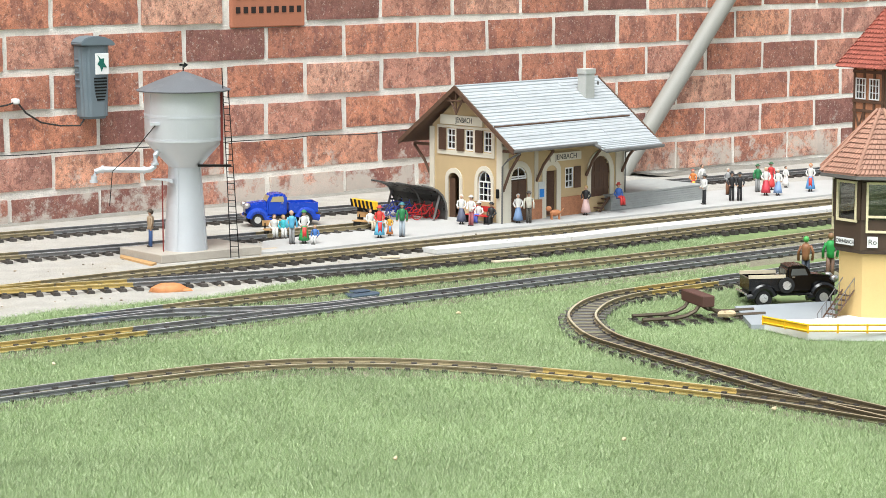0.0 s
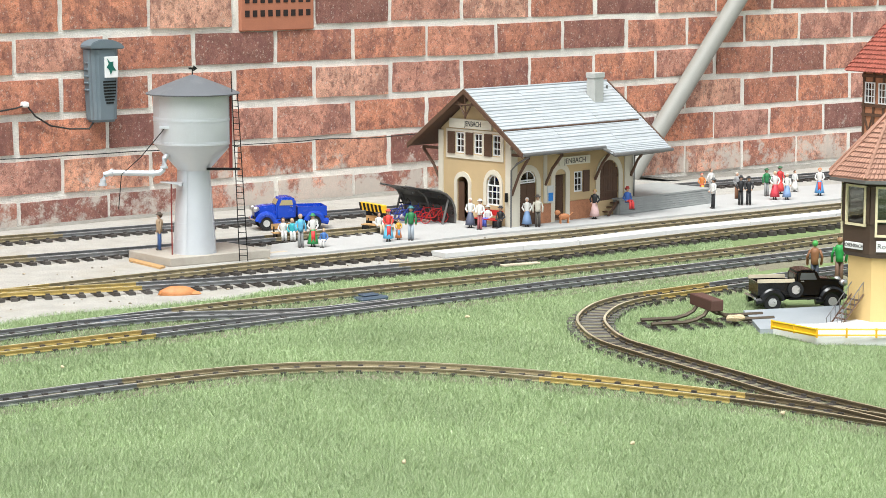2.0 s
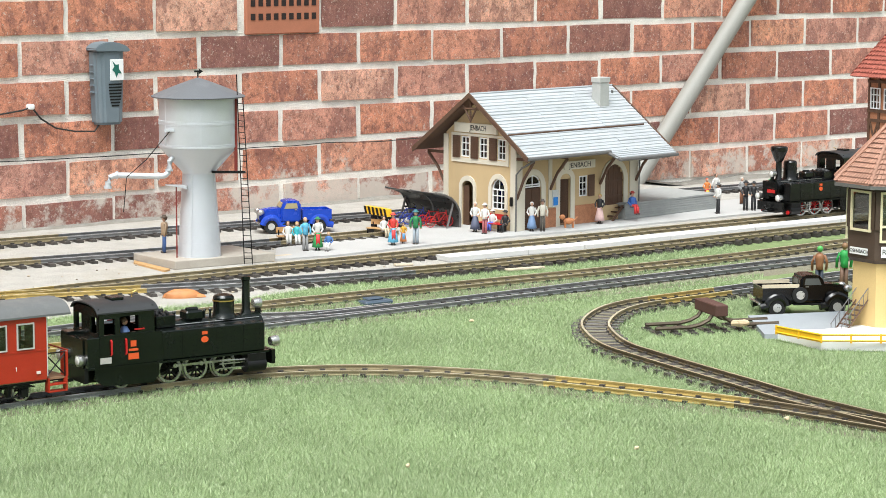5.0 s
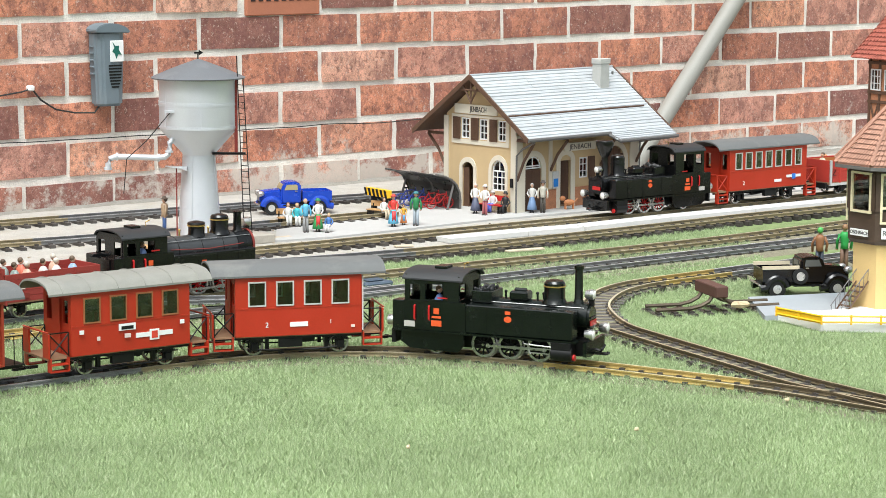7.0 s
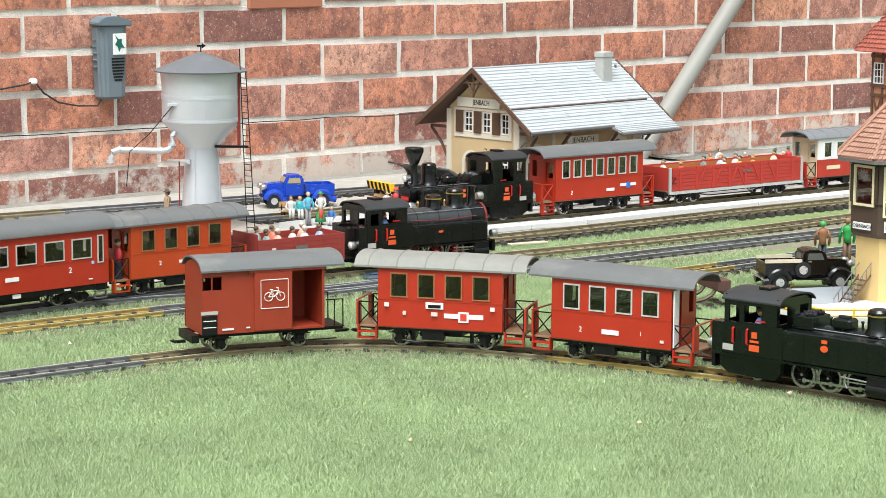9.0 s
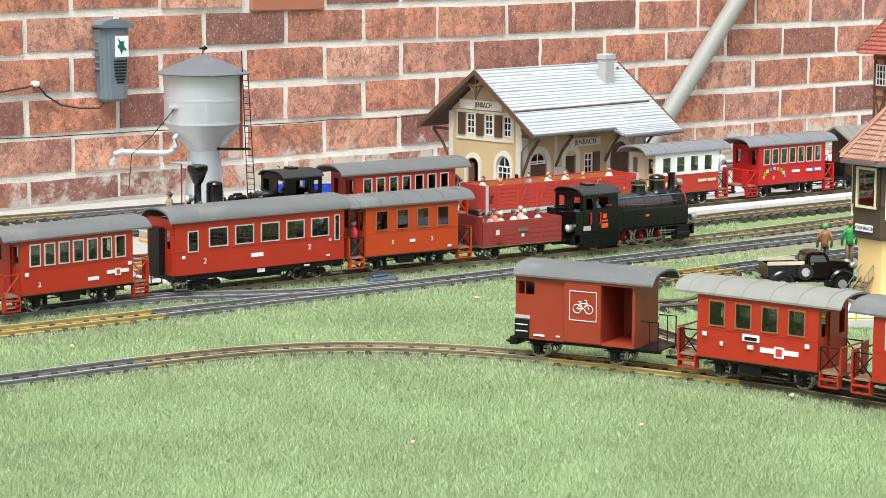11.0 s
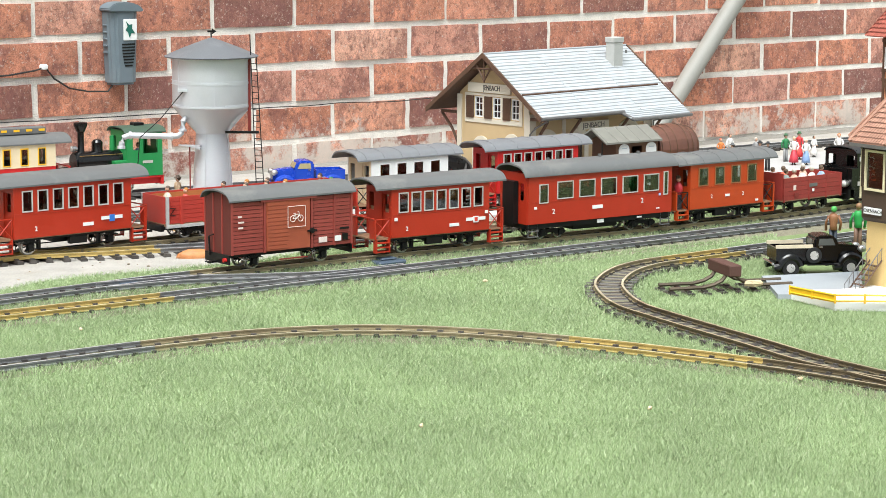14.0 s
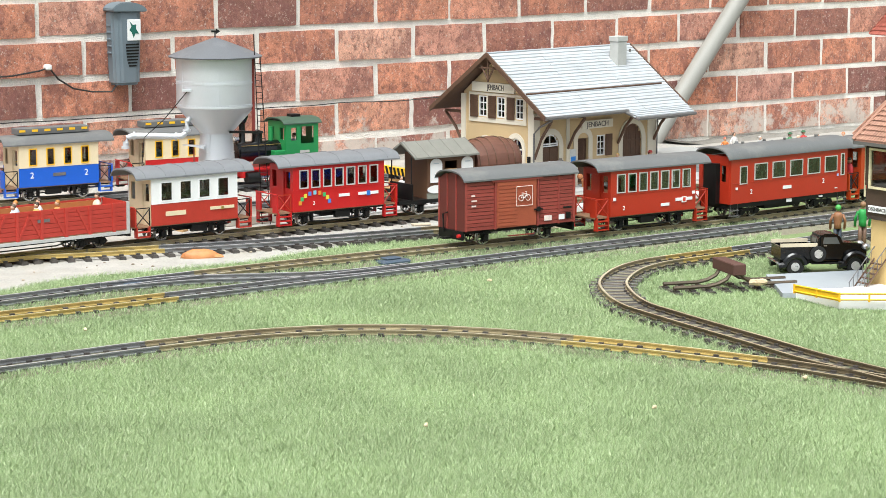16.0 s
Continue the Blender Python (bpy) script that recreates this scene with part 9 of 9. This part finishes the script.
b4 = passenger_coach("passenger_coach", "orange-red four-window coach with ribbed grey roof", L=0.210, lower=M_REDO, upper=M_REDO, frame_mat=mat("brown_frame", (0.3, 0.11, 0.04), 0.6), ribs=6, plates=[(0.0, 0.056, 0.012, 0.005, M_WHITE), (0.085, 0.04, 0.008, 0.004, M_WHITE)], numbers=[("2", -0.045, 0.056, 0.011), ("2", 0.045, 0.056, 0.011)])
b3 = passenger_body("bogie_coach", "long red bogie coach with wide windows and grey roof")
b2 = passenger_coach("passenger_coach", "red seven-window coach with silver window frames", L=0.225, n=7, wide=0.022, gate=M_RED, plates=[(0.03, 0.048, 0.022, 0.006, M_WHITE), (0.08, 0.056, 0.045, 0.006, M_WHITE), (0.08, 0.055, 0.012, 0.012, M_WHITE), (0.08, 0.055, 0.007, 0.008, SHIELDR), (-0.104, 0.068, 0.007, 0.006, M_WHITE), (0.104, 0.068, 0.007, 0.006, M_WHITE)], numbers=[("2", -0.078, 0.048, 0.012)])
b1 = van_closed("planked brown-red goods van with a bicycle sign")
c1 = passenger_coach("passenger_coach", "dark red seven-window coach with blue shield", L=0.245, n=7, wide=0.022, gate=M_RED, plates=[(0.03, 0.048, 0.022, 0.006, M_WHITE), (0.08, 0.056, 0.045, 0.006, M_WHITE), (0.08, 0.055, 0.011, 0.012, SHIELD)], numbers=[("2", -0.078, 0.048, 0.012)])
c1.scale = (1.05, 1.05, 1.05)
c2 = gondola("long red bogie open wagon with painted riders")
c3 = passenger_coach("passenger_coach", "cream and red coach with four windows", lower=mat("coach_dark_red", (0.42, 0.035, 0.02), 0.45), upper=M_WHITE, frame_mat=M_WHITE, ends=M_CREAM, roof_mat=mat("coach_roof_pale", (0.17, 0.175, 0.185), 0.7, var=0.12), ribs=6, plates=[(-0.045, 0.055, 0.046, 0.009, M_CREAM), (0.062, 0.058, 0.056, 0.006, M_CREAM), (0.062, 0.057, 0.006, 0.006, M_BRASS)])
c4 = passenger_coach("passenger_coach", "bright red seven-window coach with painted rainbow arc", L=0.225, n=7, wide=0.022, gate=M_RED, lower=M_REDB, roof_mat=mat("coach_roof_pale", (0.17, 0.175, 0.185), 0.7, var=0.12), ribs=5, plates=[(0.012, 0.060, 0.026, 0.006, M_WHITE), (0.072, 0.060, 0.05, 0.006, M_WHITE), (0.072, 0.060, 0.009, 0.010, SHIELD)], numbers=[("2", -0.062, 0.048, 0.011)])
bm = bm_new()
box(bm, 0.1008, 0.1026, -0.041, -0.024, 0.036, 0.121)
part("open_door", bm, M_WHITE, a1, "white inner face of an open door")
standing_shape(b4, -0.118, -0.022, 0.033, (0.55, 0.04, 0.05), (0.03, 0.03, 0.04), (0.08, 0.05, 0.03))
for k in range(9):
    a = math.pi * (0.06 + 0.88 * k / 8)
    col = ((0.1, 0.2, 0.6), (0.7, 0.6, 0.05), (0.05, 0.4, 0.12), (0.7, 0.25, 0.03), (0.2, 0.5, 0.6))[k % 5]
    bm = bm_new()
    for s in (-1, 1):
        x, z = (-0.060 + 0.036 * math.cos(a)) * (-s), 0.046 + 0.024 * math.sin(a)
        box(bm, x - 0.0035, x + 0.0035, s * 0.0447 - 0.0005, s * 0.0447 + 0.0005, z - 0.004, z + 0.004)
    part("rainbow_mark", bm, tint(col), c4, "plain coloured shape")
c5 = wine_wagon("brown barrel wagon with a plank cabin and white boards")
d1 = passenger_coach("passenger_coach", "cream and red coach with clerestory roof", L=0.190, n=4, wide=0.019, lower=M_REDB, upper=M_CREAM, frame_mat=M_YELLOW, clerestory=True, ends=M_CREAM, numbers=[("2", 0.065, 0.058, 0.019)])
d2 = passenger_coach("passenger_coach", "cream and blue coach with clerestory roof", L=0.190, n=4, wide=0.019, lower=M_BLUE, upper=M_CREAM, frame_mat=M_YELLOW, clerestory=True, ends=M_CREAM, plates=[(0.0, 0.058, 0.03, 0.007, M_GUT)], numbers=[("2", -0.065, 0.058, 0.019), ("2", 0.065, 0.058, 0.019)])


# ------------------------------------------------------------- lawn blades
def lawn():
    rs = np.random.RandomState(7)
    n = 1900000
    y = 2.45 + (5.75 - 2.45) * rs.rand(n) ** 1.2
    half = 0.2 * y + 0.16
    x = (rs.rand(n) * 2 - 1) * half - 0.02
    ey = np.interp(x, EX, EY)
    rag = 0.03 * rs.randn(n)
    keep = y < ey + np.minimum(rag, 0.02)
    # spare the rails, and climb the low banks beside them
    cell = 0.005
    gx0, gy0 = -2.0, 2.0
    near = np.zeros((800, 900), bool)
    rise = np.zeros((800, 900))
    for key in ("lawn_far", "lawn_near", "crossover", "bend", "front", "loop", "platform"):
        way = WAY[key]
        top = BED.get(key, 0.0)
        for s in np.arange(-0.9, way.length + 0.9, 0.004):
            p, q = way.at(s), way.at(s + 0.01)
            d = (q - p).normalized()
            for off in np.arange(-0.054, 0.0541, 0.004):
                i, j = int((p.x - d.y * off - gx0) / cell), int((p.y + d.x * off - gy0) / cell)
                if 0 <= i < 800 and 0 <= j < 900:
                    near[i, j] |= abs(off) < (0.0285 if key != "bend" else 0.034)
                    rise[i, j] = max(rise[i, j], top * 0.7 * max(0.0, min(1.0, (0.046 - abs(off)) / 0.012)))
    i = np.clip(((x - gx0) / cell).astype(int), 0, 799)
    j = np.clip(((y - gy0) / cell).astype(int), 0, 899)
    on = near[i, j]
    keep &= ~on | (rs.rand(n) < 0.05)
    # clear the turntable and the tower
    keep &= (x < TT[0]) | (y < TT[1])
    x, y, on, i, j = x[keep], y[keep], on[keep], i[keep], j[keep]
    n = len(x)
    tufts = np.array([[noise.noise(Vector((a * 0.28, b * 0.28, 0))) + 0.6 * noise.noise(Vector((a * 0.075, b * 0.075, 4))) for b in range(225)] for a in range(200)])
    clump = tufts[np.minimum(i // 4, 199), np.minimum(j // 4, 224)]
    z0 = rise[i, j] - 0.001
    h = (0.0052 + 0.0013 * clump + 0.0034 * rs.rand(n)) * np.where(on, 0.6, 1.0) * np.where(rise[i, j] > 0.001, 1.2, 1.0)
    w = 0.00034 + 0.00028 * rs.rand(n)
    yaw = rs.rand(n) * 2 * np.pi
    lean = (0.1 + 1.1 * rs.rand(n)) * h
    la = rs.rand(n) * 2 * np.pi
    dx, dy = np.cos(yaw) * w, np.sin(yaw) * w
    V = np.empty((n, 3, 3), np.float32)
    V[:, 0] = np.c_[x - dx, y - dy, z0]
    V[:, 1] = np.c_[x + dx, y + dy, z0]
    V[:, 2] = np.c_[x + np.cos(la) * lean, y + np.sin(la) * lean, z0 + h]
    me = bpy.data.meshes.new("lawn_grass")
    me.vertices.add(n * 3)
    me.vertices.foreach_set("co", V.ravel())
    me.loops.add(n * 3)
    me.loops.foreach_set("vertex_index", np.arange(n * 3, dtype=np.int32))
    me.polygons.add(n)
    me.polygons.foreach_set("loop_start", np.arange(n, dtype=np.int32) * 3)
    me.polygons.foreach_set("loop_total", np.full(n, 3, np.int32))
    me.update(calc_edges=True)
    me.materials.append(M_GRASS)
    ob = new("lawn_grass", me)
    tagged(ob, "short fresh green lawn grass round the tracks", "grass", "", "stuff")


lawn()

# ------------------------------------------------------------- trains in motion
# seconds and metres along the track of each train's engine
RUN_A = [(0.0, -1.03), (3.0, -0.254), (4.0, 0.008), (6.5, 0.677), (7.0, 0.807), (7.5, 0.933), (8.0, 1.066), (8.5, 1.202), (9.0, 1.340), (11.5, 2.007), (12.0, 2.143), (12.5, 2.281), (16.0, 3.24)]
RUN_B = [(0.0, -1.56), (4.0, -0.50), (6.5, 0.172), (7.0, 0.307), (7.5, 0.440), (8.0, 0.573), (8.5, 0.702), (9.0, 0.828), (11.5, 1.458), (12.0, 1.588), (12.5, 1.722), (13.0, 1.853), (13.5, 1.979), (14.0, 2.104), (14.5, 2.234), (15.0, 2.358), (15.5, 2.486), (16.0, 2.616)]
RUN_C = [(0.0, 3.61), (6.5, 1.79), (7.0, 1.648), (7.5, 1.509), (8.0, 1.375), (8.5, 1.238), (9.0, 1.105), (11.5, 0.430), (12.0, 0.294), (12.5, 0.157), (13.0, 0.022), (13.5, -0.114), (14.0, -0.248), (14.5, -0.381), (15.0, -0.513), (15.5, -0.649), (16.0, -0.783)]
RUN_D = [(0.0, -2.53), (12.5, -0.030), (13.5, 0.170), (15.0, 0.470), (16.0, 0.670)]
TRAINS = [
    ("front", RUN_A, [(eng_a, -0.003, 0.13, 1), (a1, -0.342, 0.135, 1), (a2, -0.634, 0.135, 1), (a3, -0.941, 0.128, 1)]),
    ("lawn_far", RUN_B, [(eng_b, 0.040, 0.13, 1), (b5, -0.256, 0.11, 1), (b4, -0.515, 0.14, 1), (b3, -0.854, 0.23, 1), (b2, -1.24, 0.15, 1), (b1, -1.575, 0.15, 1)]),
    ("platform", RUN_C, [(eng_c, 0.0, 0.13, -1), (c1, 0.360, 0.16, -1), (c2, 0.790, 0.284, -1), (c3, 1.163, 0.135, -1), (c4, 1.508, 0.15, -1), (c5, 1.824, 0.2, 1)]),
    ("back", RUN_D, [(eng_d, -0.055, 0.06, -1), (d1, -0.313, 0.13, 1), (d2, -0.620, 0.13, 1)]),
]


def along(run, t):
    ts, ss = [r[0] for r in run], [r[1] for r in run]
    return float(np.interp(t, ts, ss))


def motions():
    vehicle_s = {}
    for key, run, cars in TRAINS:
        for ob, off, base, face in cars:
            rows = []
            for k in range(0, 65):
                t = k * 0.25
                m = WAY[key].seat(along(run, t) + off, base)
                rows.append((t, m @ Matrix.Rotation(math.pi, 4, "Z") if face < 0 else m))
            walk(ob, rows)
            vehicle_s[ob] = (run, face)
    for w, x, r in WHEELS:
        run, face = vehicle_s[w.parent]
        s0 = along(run, 0)
        walk(w, [(k / 15, pose(x, 0, r) @ Matrix.Rotation(face * (along(run, k / 15) - s0) / r, 4, "Y")) for k in range(0, 241)])
    for rod, crank, r, lead in RODS:
        run, face = vehicle_s[rod.parent]
        s0 = along(run, 0)
        rows = []
        for k in range(0, 241):
            a = face * (along(run, k / 15) - s0) / r + radians(lead)
            rows.append((k / 15, pose(crank * math.cos(a), 0, r - crank * math.sin(a))))
        walk(rod, rows)


motions()
